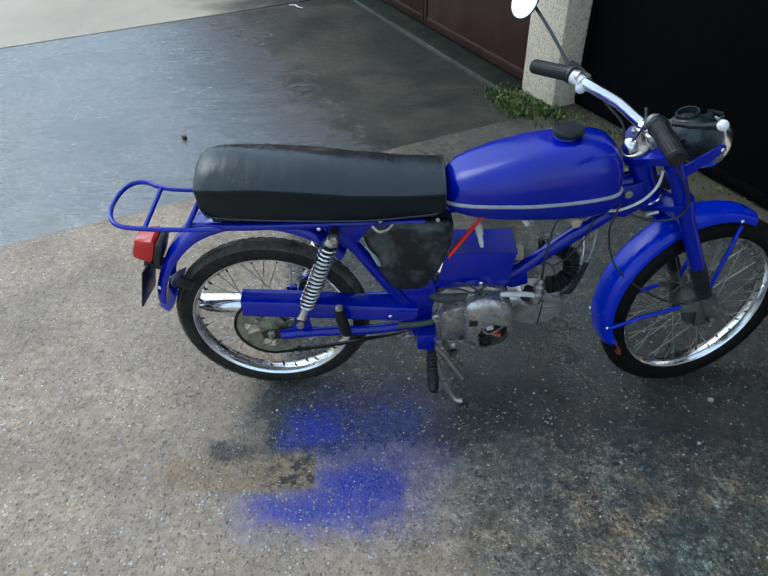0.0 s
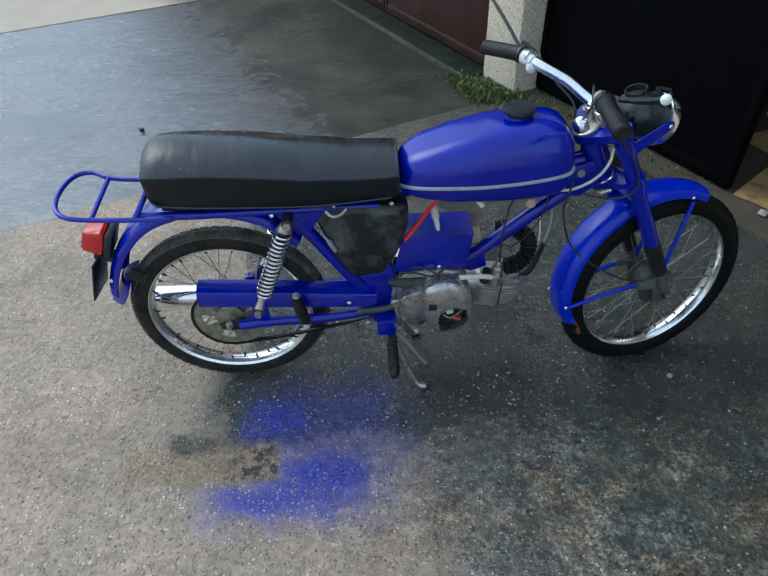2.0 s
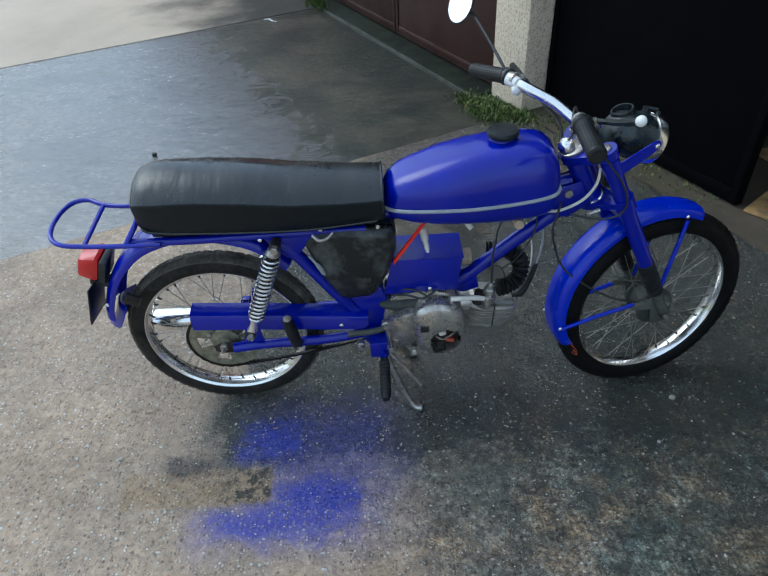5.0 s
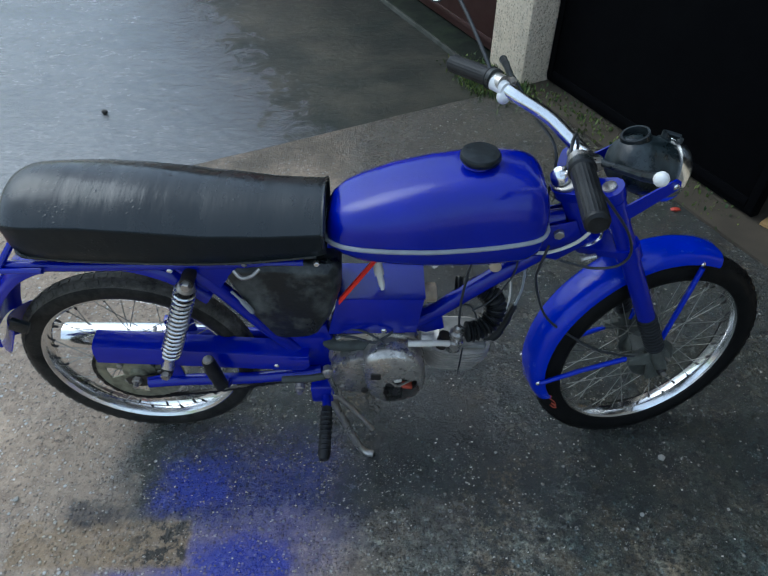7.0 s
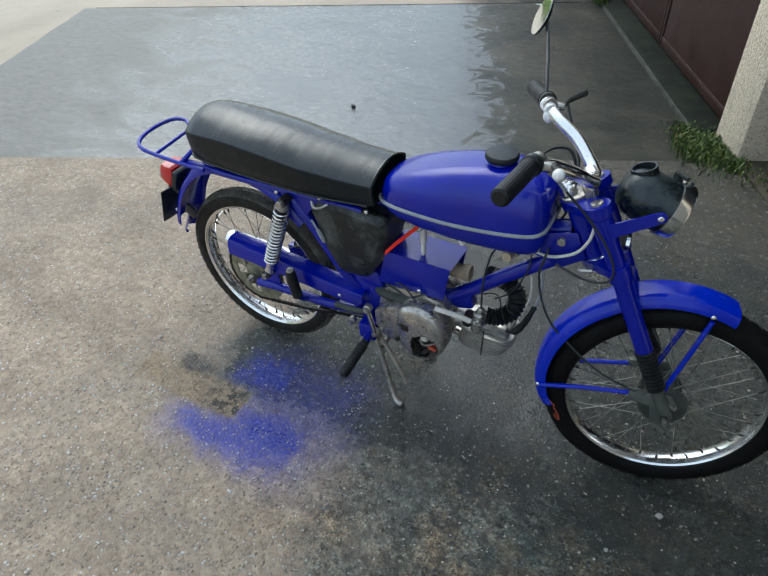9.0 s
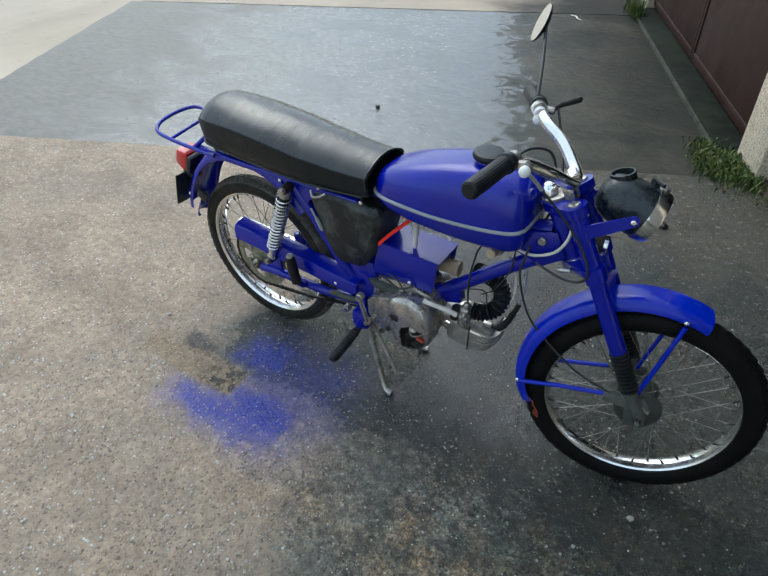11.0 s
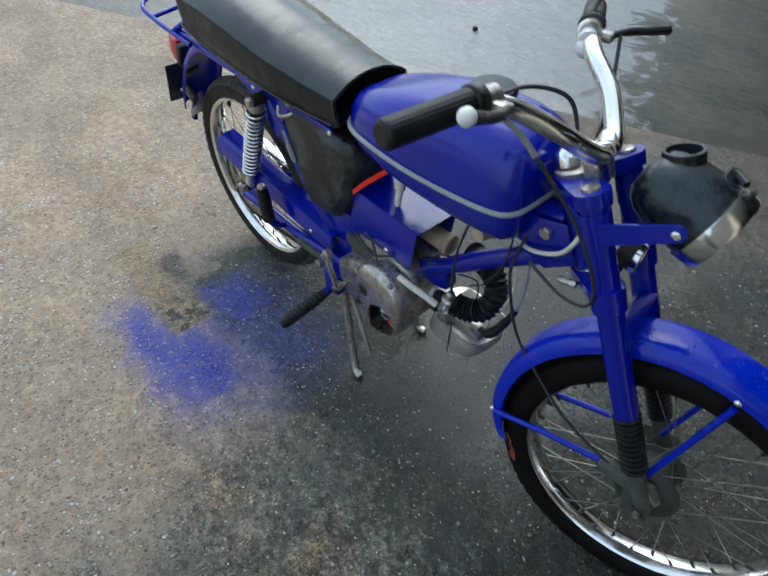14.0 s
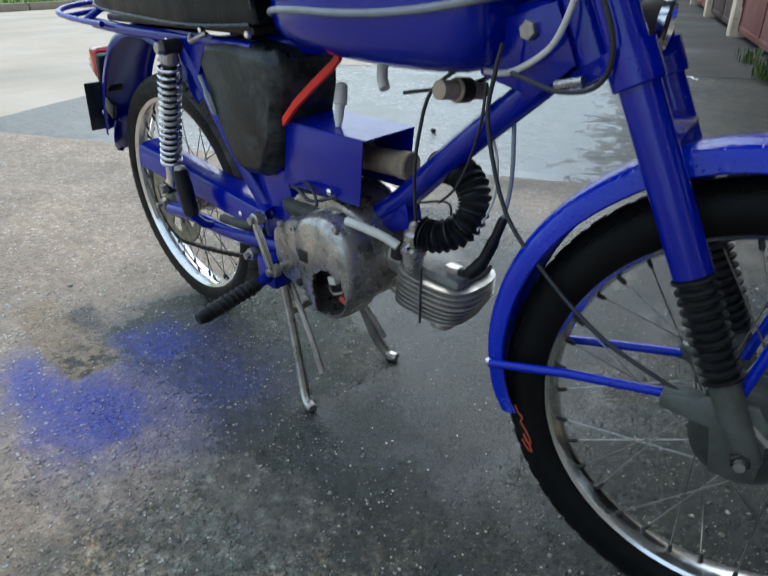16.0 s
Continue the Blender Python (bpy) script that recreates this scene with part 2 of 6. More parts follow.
MIRROR = mirror_glass()


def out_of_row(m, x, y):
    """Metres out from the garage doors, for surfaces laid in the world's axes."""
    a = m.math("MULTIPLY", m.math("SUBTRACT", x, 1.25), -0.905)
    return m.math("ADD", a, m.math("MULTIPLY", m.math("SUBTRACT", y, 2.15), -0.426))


def apron_concrete():
    """Worn concrete with bare aggregate, damp in places, with an overspray of blue paint on it."""
    m = Mat("bare_aggregate_concrete")
    x, y, _ = m.xyz()
    fine = m.noise(38, 7, 0.7)
    blotch = m.noise(6, 6, 0.65)
    # matrix, stones of three sizes, pits
    cell = m.voronoi(105, "Color")
    stone = m.math("MULTIPLY", m.ramp(m.voronoi(105), [(0.32, 1.0), (0.5, 0.0)]), m.ramp(m.xyz(cell)[0], [(0.45, 0.0), (0.57, 1.0)]))
    big = m.math("MULTIPLY", m.ramp(m.voronoi(42), [(0.16, 1.0), (0.24, 0.0)]), m.ramp(m.xyz(m.voronoi(42, "Color"))[1], [(0.68, 0.0), (0.72, 1.0)]))
    grit = m.math("MULTIPLY", m.ramp(m.voronoi(210), [(0.22, 1.0), (0.36, 0.0)]), m.ramp(m.xyz(m.voronoi(210, "Color"))[0], [(0.76, 0.0), (0.82, 1.0)]))
    grit = m.math("MULTIPLY", grit, m.ramp(m.noise(8, 5, 0.7, vec=m.mapped(loc=(1, 9, 0))), [(0.38, 0.25), (0.6, 1.0)]))
    matrix = m.mix(m.ramp(fine, [(0.32, 0.0), (0.68, 1.0)]), (0.28, 0.208, 0.143), (0.585, 0.45, 0.314))
    tone = m.ramp(m.xyz(cell)[1], [(0.0, (0.2, 0.16, 0.125)), (0.4, (0.48, 0.385, 0.29)), (0.75, (0.41, 0.3, 0.21)), (0.86, (0.76, 0.7, 0.62))])
    dry = m.mix(stone, matrix, tone)
    pit = m.ramp(m.noise(55, 7, 0.72), [(0.31, 0.9), (0.39, 0.0)])
    dry = m.mix(pit, dry, (0.035, 0.032, 0.028))
    dry = m.mix(big, dry, (0.66, 0.65, 0.61))
    dry = m.mix(grit, dry, m.ramp(m.xyz(m.voronoi(210, "Color"))[1], [(0.0, (0.3, 0.27, 0.22)), (1.0, (0.78, 0.75, 0.69))]))
    smudge = m.ramp(m.noise(3.4, 8, 0.68, vec=m.mapped(loc=(4, 1, 0))), [(0.34, 0.68), (0.56, 1.0)])
    dry = m.mix(1.0, dry, smudge, "MULTIPLY")
    dry = m.mix(m.ramp(m.noise(1.6, 6, 0.6), [(0.45, 0.0), (0.7, 0.4)]), dry, (0.2, 0.175, 0.145))
    # damp zones with ragged edges: under the bike, towards the garage, and a lighter trail before them
    e1 = m.math("SUBTRACT", m.noise(2.2, 6, 0.62), 0.5)
    e2 = m.math("SUBTRACT", m.noise(3.1, 6, 0.62, vec=m.mapped(loc=(7, 2, 0))), 0.5)
    edge = m.math("ADD", e1, m.math("MULTIPLY", m.math("SUBTRACT", blotch, 0.5), 0.5))
    xw = m.math("ADD", x, m.math("MULTIPLY", edge, 0.5))
    yw = m.math("ADD", y, m.math("MULTIPLY", e2, 0.4))

    def both(*f):
        out = f[0]
        for g in f[1:]:
            out = m.math("MULTIPLY", out, g)
        return out

    under = both(m.smooth(xw, -0.14, 0.02), m.smooth(yw, -0.4, -0.2), m.smooth(yw, 1.3, 0.7))
    right = m.smooth(xw, 0.62, 0.8)
    low = m.math("MAXIMUM", both(m.smooth(xw, 0.3, 0.58), 0.85), both(m.smooth(xw, -0.6, -0.15), 0.2))
    damp = m.math("MAXIMUM", m.math("MAXIMUM", under, right), low)
    trail = both(m.smooth(xw, 0.4, 0.48), m.smooth(xw, 0.64, 0.55), m.smooth(yw, -0.25, -0.4))
    damp = m.math("MULTIPLY", damp, m.math("SUBTRACT", 1.0, m.math("MULTIPLY", trail, 0.5)))
    # less soaked towards the lane, and a slick film of water between the wheels
    shallow = m.smooth(yw, -0.2, -0.44)
    film = m.smooth(yw, 0.1, 0.3)
    slick = both(m.smooth(m.math("ADD", xw, m.math("MULTIPLY", film, 0.4)), 0.5, 0.66), m.smooth(xw, 1.05, 0.88), m.smooth(yw, -0.24, -0.04), m.smooth(yw, 1.4, 1.15))
    soaked = m.mix(m.ramp(blotch, [(0.42, 0.0), (0.6, 1.0)]), (0.04, 0.055, 0.062), (0.11, 0.118, 0.115))
    soaked = m.mix(shallow, soaked, m.mix(m.ramp(blotch, [(0.42, 0.0), (0.6, 1.0)]), (0.19, 0.225, 0.23), (0.46, 0.455, 0.43)))
    # the soaked concrete is teal in places and earthy in others
    hue = m.noise(4.5, 7, 0.68, vec=m.mapped(loc=(5, 8, 0)))
    soaked = m.mix(1.0, soaked, m.ramp(hue, [(0.36, (0.7, 1.0, 1.15)), (0.5, (0.92, 1.0, 1.03)), (0.64, (1.25, 1.08, 0.82))]), "MULTIPLY")
    wet_col = m.mix(1.0, dry, soaked, "MULTIPLY")
    deep = both(m.smooth(xw, 0.92, 1.16), m.smooth(yw, 0.45, 0.15))
    wet_col = m.mix(1.0, wet_col, m.mix(deep, (1, 1, 1), (0.88, 0.92, 0.92)), "MULTIPLY")
    coarse = m.ramp(m.noise(21, 7, 0.72), [(0.36, 0.22), (0.63, 2.3)])
    coarse = m.mix(1.0, coarse, m.ramp(m.noise(64, 6, 0.7, vec=m.mapped(loc=(6, 1, 0))), [(0.38, 0.45), (0.62, 1.75)]), "MULTIPLY")
    wet_col = m.mix(1.0, wet_col, m.mix(slick, coarse, (0.6, 0.62, 0.64)), "MULTIPLY")
    wet_col = m.mix(m.math("MULTIPLY", m.ramp(m.noise(95, 6, 0.74), [(0.38, 0.85), (0.53, 0.0)]), m.math("SUBTRACT", 1.0, slick)), wet_col, (0.005, 0.0065, 0.0075))
    # pale stones in the wet, brightened to stand in for glints of water
    spots = m.math("MULTIPLY", m.math("MAXIMUM", grit, big), m.ramp(m.noise(6, 6, 0.7, vec=m.mapped(loc=(8, 3, 0))), [(0.4, 0.4), (0.56, 1.0)]))
    wet_col = m.mix(m.math("MULTIPLY", spots, m.math("SUBTRACT", 0.95, m.math("MULTIPLY", slick, 0.8))), wet_col, m.ramp(m.xyz(m.voronoi(210, "Color"))[1], [(0.1, (0.1, 0.085, 0.07)), (0.55, (0.4, 0.34, 0.26)), (1.0, (0.85, 0.8, 0.7))]))
    # patches that have begun to dry, warm and pale, towards the lane
    drying = both(m.ramp(m.noise(5.5, 8, 0.7, vec=m.mapped(loc=(2, 6, 0))), [(0.52, 0.0), (0.66, 0.3)]), m.smooth(yw, -0.1, -0.34))
    wet_col = m.mix(drying, wet_col, m.mix(1.0, dry, (0.78, 0.7, 0.53), "MULTIPLY"))
    col = m.mix(damp, dry, wet_col)
    # worn clusters of dark and pale stones where feet and tyres pass
    worn = both(m.smooth(xw, 0.0, 0.3), m.smooth(xw, 1.0, 0.7), m.smooth(yw, 0.3, 0.0), m.smooth(yw, -0.72, -0.45), m.math("SUBTRACT", 1.0, m.math("MULTIPLY", slick, 0.7)))
    cluster = m.mix(1.0, m.ramp(m.noise(24, 7, 0.74, vec=m.mapped(loc=(9, 4, 0))), [(0.38, 0.4), (0.5, 0.95), (0.62, 1.75)]), m.ramp(m.noise(80, 5, 0.7, vec=m.mapped(loc=(1, 7, 0))), [(0.36, 0.55), (0.64, 1.5)]), "MULTIPLY")
    col = m.mix(m.math("MULTIPLY", worn, 0.6), col, m.mix(1.0, col, cluster, "MULTIPLY"))
    # moss and grime towards the garage
    moss = m.math("MULTIPLY", m.smooth(m.math("ADD", x, m.math("MULTIPLY", edge, 0.6)), 0.95, 1.5), m.ramp(m.noise(7, 7, 0.65), [(0.4, 0.0), (0.65, 0.75)]))
    col = m.mix(moss, col, (0.024, 0.028, 0.017))
    soil = m.math("MULTIPLY", m.smooth(yw, 0.95, 1.35), m.ramp(blotch, [(0.3, 0.35), (0.6, 0.9)]))
    col = m.mix(soil, col, m.mix(fine, (0.045, 0.038, 0.025), (0.15, 0.12, 0.08)))
    # the overspray, masked by a sheet that lay there
    wx = m.math("ADD", x, m.math("MULTIPLY", m.math("SUBTRACT", m.noise(8, 6, 0.65), 0.5), 0.22))
    wy = m.math("ADD", y, m.math("MULTIPLY", m.math("SUBTRACT", m.noise(9, 6, 0.65, vec=m.mapped(loc=(3, 5, 0))), 0.5), 0.18))

    def patch(x0, x1, y0, y1, soft, ax=wx, ay=wy):
        a = m.math("MULTIPLY", m.smooth(ax, x0 - soft, x0 + soft), m.smooth(ax, x1 + soft, x1 - soft))
        b = m.math("MULTIPLY", m.smooth(ay, y0 - soft, y0 + soft), m.smooth(ay, y1 + soft, y1 - soft))
        return m.math("MULTIPLY", a, b)

    spray = m.math("MAXIMUM", patch(-0.05, 0.38, -0.5, -0.42, 0.085), patch(0.14, 0.38, -0.46, -0.33, 0.085))
    spray = m.math("MAXIMUM", spray, patch(0.03, 0.21, -0.255, -0.135, 0.075))
    spray = m.math("MAXIMUM", spray, m.math("MULTIPLY", patch(0.08, 0.46, -0.5, -0.08, 0.12), 0.36))
    sx = m.math("ADD", x, m.math("MULTIPLY", m.math("SUBTRACT", m.noise(30, 4), 0.5), 0.035))
    sy = m.math("ADD", y, m.math("MULTIPLY", m.math("SUBTRACT", m.noise(33, 4), 0.5), 0.035))
    kept = patch(-0.3, 0.125, -0.4, -0.285, 0.01, sx, sy)
    spray = m.math("MULTIPLY", spray, m.math("SUBTRACT", 1.0, kept))
    blots = m.ramp(m.noise(24, 6, 0.7), [(0.38, 0.25), (0.5, 1.0)])
    col = m.mix(m.math("MULTIPLY", m.math("MULTIPLY", kept, 0.85), blots), col, m.mix(0.75, dry, m.mix(1.0, dry, (0.66, 0.58, 0.4), "MULTIPLY")))
    mould = m.math("MULTIPLY", both(kept, m.smooth(x, -0.06, 0.04)), m.ramp(m.noise(34, 7, 0.72, vec=m.mapped(loc=(2, 2, 0))), [(0.47, 0.0), (0.54, 0.9)]))
    col = m.mix(mould, col, (0.02, 0.021, 0.018))
    smear = m.math("MULTIPLY", patch(-0.2, 0.12, -0.285, -0.245, 0.025), m.ramp(fine, [(0.35, 1.0), (0.65, 0.6)]))
    col = m.mix(smear, col, (0.02, 0.022, 0.026))
    grain = m.ramp(m.noise(70, 6, 0.72), [(0.28, 0.55), (0.46, 1.0)])
    spray = m.math("MULTIPLY", spray, m.math("MULTIPLY", grain, m.math("SUBTRACT", 1.0, m.math("MULTIPLY", m.math("MAXIMUM", stone, grit), 0.45))))
    col = m.mix(m.math("MULTIPLY", m.math("MULTIPLY", spray, 1.42, clamp=True), 0.92), col, m.mix(blotch, (0.004, 0.016, 0.29), (0.016, 0.036, 0.42)))
    damp = m.math("MAXIMUM", damp, m.math("MULTIPLY", spray, 0.9))
    m.set(color=col)
    rough = m.mix(damp, (0.65, 0.65, 0.65), m.mix(slick, m.ramp(fine, [(0.36, 0.07), (0.64, 0.3)]), m.ramp(fine, [(0.35, 0.05), (0.65, 0.13)])))
    m.set(rough=rough, spec=m.mix(damp, (0.28, 0.28, 0.28), m.mix(deep, m.mix(slick, (1.0, 1.0, 1.0), (0.6, 0.6, 0.6)), (0.7, 0.7, 0.7))))
    rise = m.math("ADD", m.math("MULTIPLY", stone, 0.5), m.math("ADD", m.math("MULTIPLY", fine, 1.1), m.math("MULTIPLY", big, 0.4)))
    rise = m.math("ADD", rise, m.math("MULTIPLY", grit, 0.3))
    rise = m.math("MULTIPLY", rise, m.mix(damp, (0.55, 0.55, 0.55), (0.75, 0.75, 0.75)))
    rise = m.math("MULTIPLY", rise, m.math("SUBTRACT", 1.0, m.math("MULTIPLY", slick, 0.97)))
    hammered = m.math("MULTIPLY", m.noise(74, 6, 0.68, vec=m.mapped(loc=(3, 3, 0))), m.math("MULTIPLY", damp, 0.8))
    ripple = m.math("MULTIPLY", m.noise(120, 6, 0.7), m.math("MULTIPLY", slick, 0.3))
    hammered = m.mix(slick, hammered, ripple)
    m.set(normal=m.bump(m.math("ADD", rise, hammered), 1.0, 0.012))
    return m.m


def wet_slab():
    """Smooth old concrete: algae-dark and sheltered along the doors, then under a rippled film of rain, and paler towards the lane."""
    m = Mat("rain_wet_concrete")
    x, y, _ = m.xyz()
    along_row = m.mapped((1.0, 1.0, 1), (0, 0, radians(-25)))
    turned = m.mapped((1.0, 1.9, 1), (0, 0, radians(-20)))
    broad = m.noise(1.5, 9, 0.66, vec=turned, distort=1.4)
    fine = m.noise(13, 8, 0.72, vec=turned)
    specks = m.noise(30, 8, 0.75)
    ragged = m.noise(5.5, 8, 0.72, vec=along_row, distort=0.8)
    out = out_of_row(m, x, y)
    loose = m.math("ADD", out, m.math("MULTIPLY", m.math("SUBTRACT", broad, 0.5), 3.0))
    pale = m.smooth(loose, 2.4, 4.0)
    # the rain reaches the slab a good metre before the doors
    rim = m.math("ADD", out, m.math("ADD", m.math("MULTIPLY", m.math("SUBTRACT", ragged, 0.5), 1.3), m.math("MULTIPLY", m.math("SUBTRACT", fine, 0.5), 0.5)))
    rained = m.smooth(rim, 1.06, 1.24)
    puddle = m.ramp(m.math("ADD", m.math("MULTIPLY", broad, 0.75), m.math("MULTIPLY", fine, 0.25)), [(0.44, 1.0), (0.53, 0.0)])
    puddle = m.math("MAXIMUM", puddle, m.math("MULTIPLY", m.smooth(rim, 1.9, 1.3), 0.9))
    wet = m.mix(fine, (0.065, 0.067, 0.067), (0.17, 0.163, 0.15))
    wet = m.mix(puddle, wet, m.mix(fine, (0.04, 0.044, 0.045), (0.1, 0.1, 0.095)))
    wet = m.mix(m.ramp(m.noise(3.2, 9, 0.74), [(0.58, 0.0), (0.66, 0.5)]), wet, (0.17, 0.15, 0.12))
    wet = m.mix(pale, wet, m.mix(m.ramp(fine, [(0.35, 0.0), (0.6, 1.0)]), (0.11, 0.1, 0.085), (0.2, 0.178, 0.146)))
    dark = m.mix(m.ramp(m.noise(2.3, 8, 0.66), [(0.36, 0.0), (0.66, 1.0)]), (0.026, 0.031, 0.024), (0.095, 0.085, 0.061))
    dark = m.mix(m.ramp(m.noise(9, 9, 0.75, vec=m.mapped(loc=(4, 4, 0))), [(0.6, 0.0), (0.68, 0.6)]), dark, (0.16, 0.14, 0.1))
    dark = m.mix(m.ramp(specks, [(0.3, 0.8), (0.42, 0.0)]), dark, (0.008, 0.009, 0.007))
    dark = m.mix(m.math("MULTIPLY", m.smooth(loose, 0.9, 0.2), 0.6), dark, (0.02, 0.022, 0.018))
    c = m.mix(rained, dark, wet)
    c = m.mix(m.ramp(specks, [(0.66, 0.0), (0.72, 0.4)]), c, (0.24, 0.22, 0.18))
    rough = m.mix(puddle, m.ramp(fine, [(0.38, 0.1), (0.62, 0.32)]), m.ramp(fine, [(0.4, 0.04), (0.65, 0.15)]))
    rough = m.mix(m.math("MULTIPLY", pale, 0.8), rough, (0.5, 0.5, 0.5))
    m.set(color=c, rough=m.mix(rained, m.ramp(fine, [(0.35, 0.3), (0.65, 0.6)]), rough), spec=m.mix(rained, (0.22, 0.22, 0.22), m.mix(pale, (0.95, 0.95, 0.95), (0.3, 0.3, 0.3))))
    swirl = m.noise(9, 6, 0.65, vec=turned, distort=2.0)
    m.set(normal=m.bump(fine, 0.35, 0.008, m.bump(swirl, 0.3, 0.014, m.bump(specks, 0.2, 0.004))))
    return m.m


def lane_concrete():
    """Pale damp concrete of the lane, darker along the doors."""
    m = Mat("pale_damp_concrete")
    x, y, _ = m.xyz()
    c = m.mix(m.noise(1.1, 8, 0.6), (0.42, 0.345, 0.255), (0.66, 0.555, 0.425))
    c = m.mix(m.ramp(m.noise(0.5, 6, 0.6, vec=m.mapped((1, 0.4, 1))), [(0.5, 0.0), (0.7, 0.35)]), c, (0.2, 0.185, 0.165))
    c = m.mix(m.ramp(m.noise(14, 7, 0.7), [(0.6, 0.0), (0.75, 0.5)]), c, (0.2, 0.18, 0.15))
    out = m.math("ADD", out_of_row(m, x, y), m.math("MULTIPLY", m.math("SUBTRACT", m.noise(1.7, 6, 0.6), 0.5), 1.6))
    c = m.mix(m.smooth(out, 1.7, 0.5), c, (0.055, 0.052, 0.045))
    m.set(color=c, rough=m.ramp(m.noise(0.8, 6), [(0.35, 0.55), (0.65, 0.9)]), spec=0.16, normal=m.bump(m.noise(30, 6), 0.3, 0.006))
    return m.m


def pebble_render():
    m = Mat("pebbledash_concrete")
    d, cell = m.voronoi(95), m.voronoi(95, "Color")
    base = m.mix(m.noise(8, 7, 0.65), (0.7, 0.57, 0.4), (0.86, 0.73, 0.55))
    c = m.mix(m.ramp(d, [(0.35, 1.0), (0.6, 0.0)]), base, m.ramp(m.xyz(cell)[0], [(0.0, (0.45, 0.35, 0.23)), (0.6, (0.72, 0.6, 0.43)), (1.0, (0.88, 0.77, 0.6))]))
    c = m.mix(m.ramp(m.noise(3, 6, 0.6), [(0.5, 0.0), (0.7, 0.5)]), c, (0.14, 0.13, 0.095))
    m.set(color=c, rough=0.85, normal=m.bump(m.math("ADD", m.math("MULTIPLY", d, -0.6), m.noise(60, 6, 0.7)), 0.7, 0.008))
    return m.m


def rusty_door():
    m = Mat("red_brown_sheet_steel")
    c = m.mix(m.noise(3, 8, 0.65), (0.026, 0.009, 0.0065), (0.056, 0.02, 0.013))
    c = m.mix(m.ramp(m.noise(16, 8, 0.7), [(0.55, 0.0), (0.7, 0.6)]), c, (0.06, 0.028, 0.016))
    m.set(color=c, rough=m.ramp(m.noise(6, 6), [(0.3, 0.4), (0.7, 0.7)]), normal=m.bump(m.noise(50, 5), 0.15, 0.004))
    return m.m


APRON, SLAB, LANE, PEBBLE, RUSTY = apron_concrete(), wet_slab(), lane_concrete(), pebble_render(), rusty_door()
# near-black back of the broken cover: the shade inside is put into colour
CAVITY_SHADE = plain("cavity_shade", (0.008, 0.007, 0.006), 0.6, 0, 0.5, 40, 0.2, spec=0.1)
# near-black of the shut door leaf and the bottom of the gauge hole
NEAR_BLACK = plain("near_black", (0.003, 0.003, 0.0035), 0.9, 0, 0.4, 20, 0.1, spec=0.04)
THRESHOLD = plain("mossy_threshold", (0.014, 0.016, 0.012), 0.8, 0, 0.5, 9, 0.5, spec=0.12, dirt_sheen=(0.03, 0.04, 0.02), dirt_sheen_amount=0.7, dirt_sheen_scale=8)
THRESHOLD_EDGE = plain("worn_concrete_edge", (0.085, 0.085, 0.07), 0.8, 0, 0.5, 9, 0.5, spec=0.15, dirt_sheen=(0.025, 0.03, 0.02), dirt_sheen_amount=0.9, dirt_sheen_scale=5)
WALL = plain("grey_garage_render", (0.2, 0.18, 0.15), 0.85, 0, 0.35, 6, 0.4)
ROOF = plain("dark_roof_felt", (0.04, 0.04, 0.04), 0.85, 0, 0.35, 10, 0.4)
FLOOR_IN = plain("garage_floor", (0.07, 0.055, 0.036), 0.8, 0, 0.5, 8, 0.4)
CARD = plain("damp_cardboard", (0.42, 0.26, 0.1), 0.8, 0, 0.4, 12, 0.3, dirt_sheen=(0.08, 0.05, 0.03), dirt_sheen_amount=0.7, dirt_sheen_scale=9)
POST = plain("cream_post", (0.74, 0.6, 0.43), 0.8, 0, 0.25, 9, 0.4, dirt_sheen=(0.2, 0.17, 0.13), dirt_sheen_amount=0.5, dirt_sheen_scale=5)
RED_DOOR = plain("faded_red_door", (0.17, 0.05, 0.04), 0.65, 0, 0.4, 4, 0.2)


def leaf_mat(name, a, b):
    m = Mat(name)
    m.set(color=m.mix(m.island(), a, b), rough=0.6)
    return m.m


MOSS = leaf_mat("weed_green", (0.018, 0.05, 0.007), (0.15, 0.19, 0.03))
GRASS = leaf_mat("meadow_green", (0.13, 0.2, 0.03), (0.3, 0.36, 0.09))
BANK = plain("bank_soil", (0.22, 0.29, 0.08), 0.9, 0, 0.5, 3, 0.5)
KERB = plain("kerb_stone", (0.27, 0.225, 0.16), 0.85, 0, 0.3, 6, 0.4)
STRAW = leaf_mat("dry_straw", (0.3, 0.2, 0.08), (0.45, 0.33, 0.15))
PEBBLE_WHITE = plain("pale_pebble", (0.3, 0.29, 0.25), 0.7, 0, 0.3, 60, 0.3)
LEAF_RED = plain("red_leaf", (0.5, 0.06, 0.03), 0.6, 0, 0.3, 60, 0.1)

GRIT = leaf_mat("pale_grit", (0.12, 0.1, 0.07), (0.72, 0.65, 0.54))
BRASSY = plain("tarnished_sprocket", (0.3, 0.29, 0.2), 0.5, 0.6, 0.35, 40, 0.2, dirt_sheen=(0.05, 0.045, 0.03), dirt_sheen_amount=0.7, dirt_sheen_scale=25)


# ---- mesh helpers ----
def V(*a):
    return Vector(a)


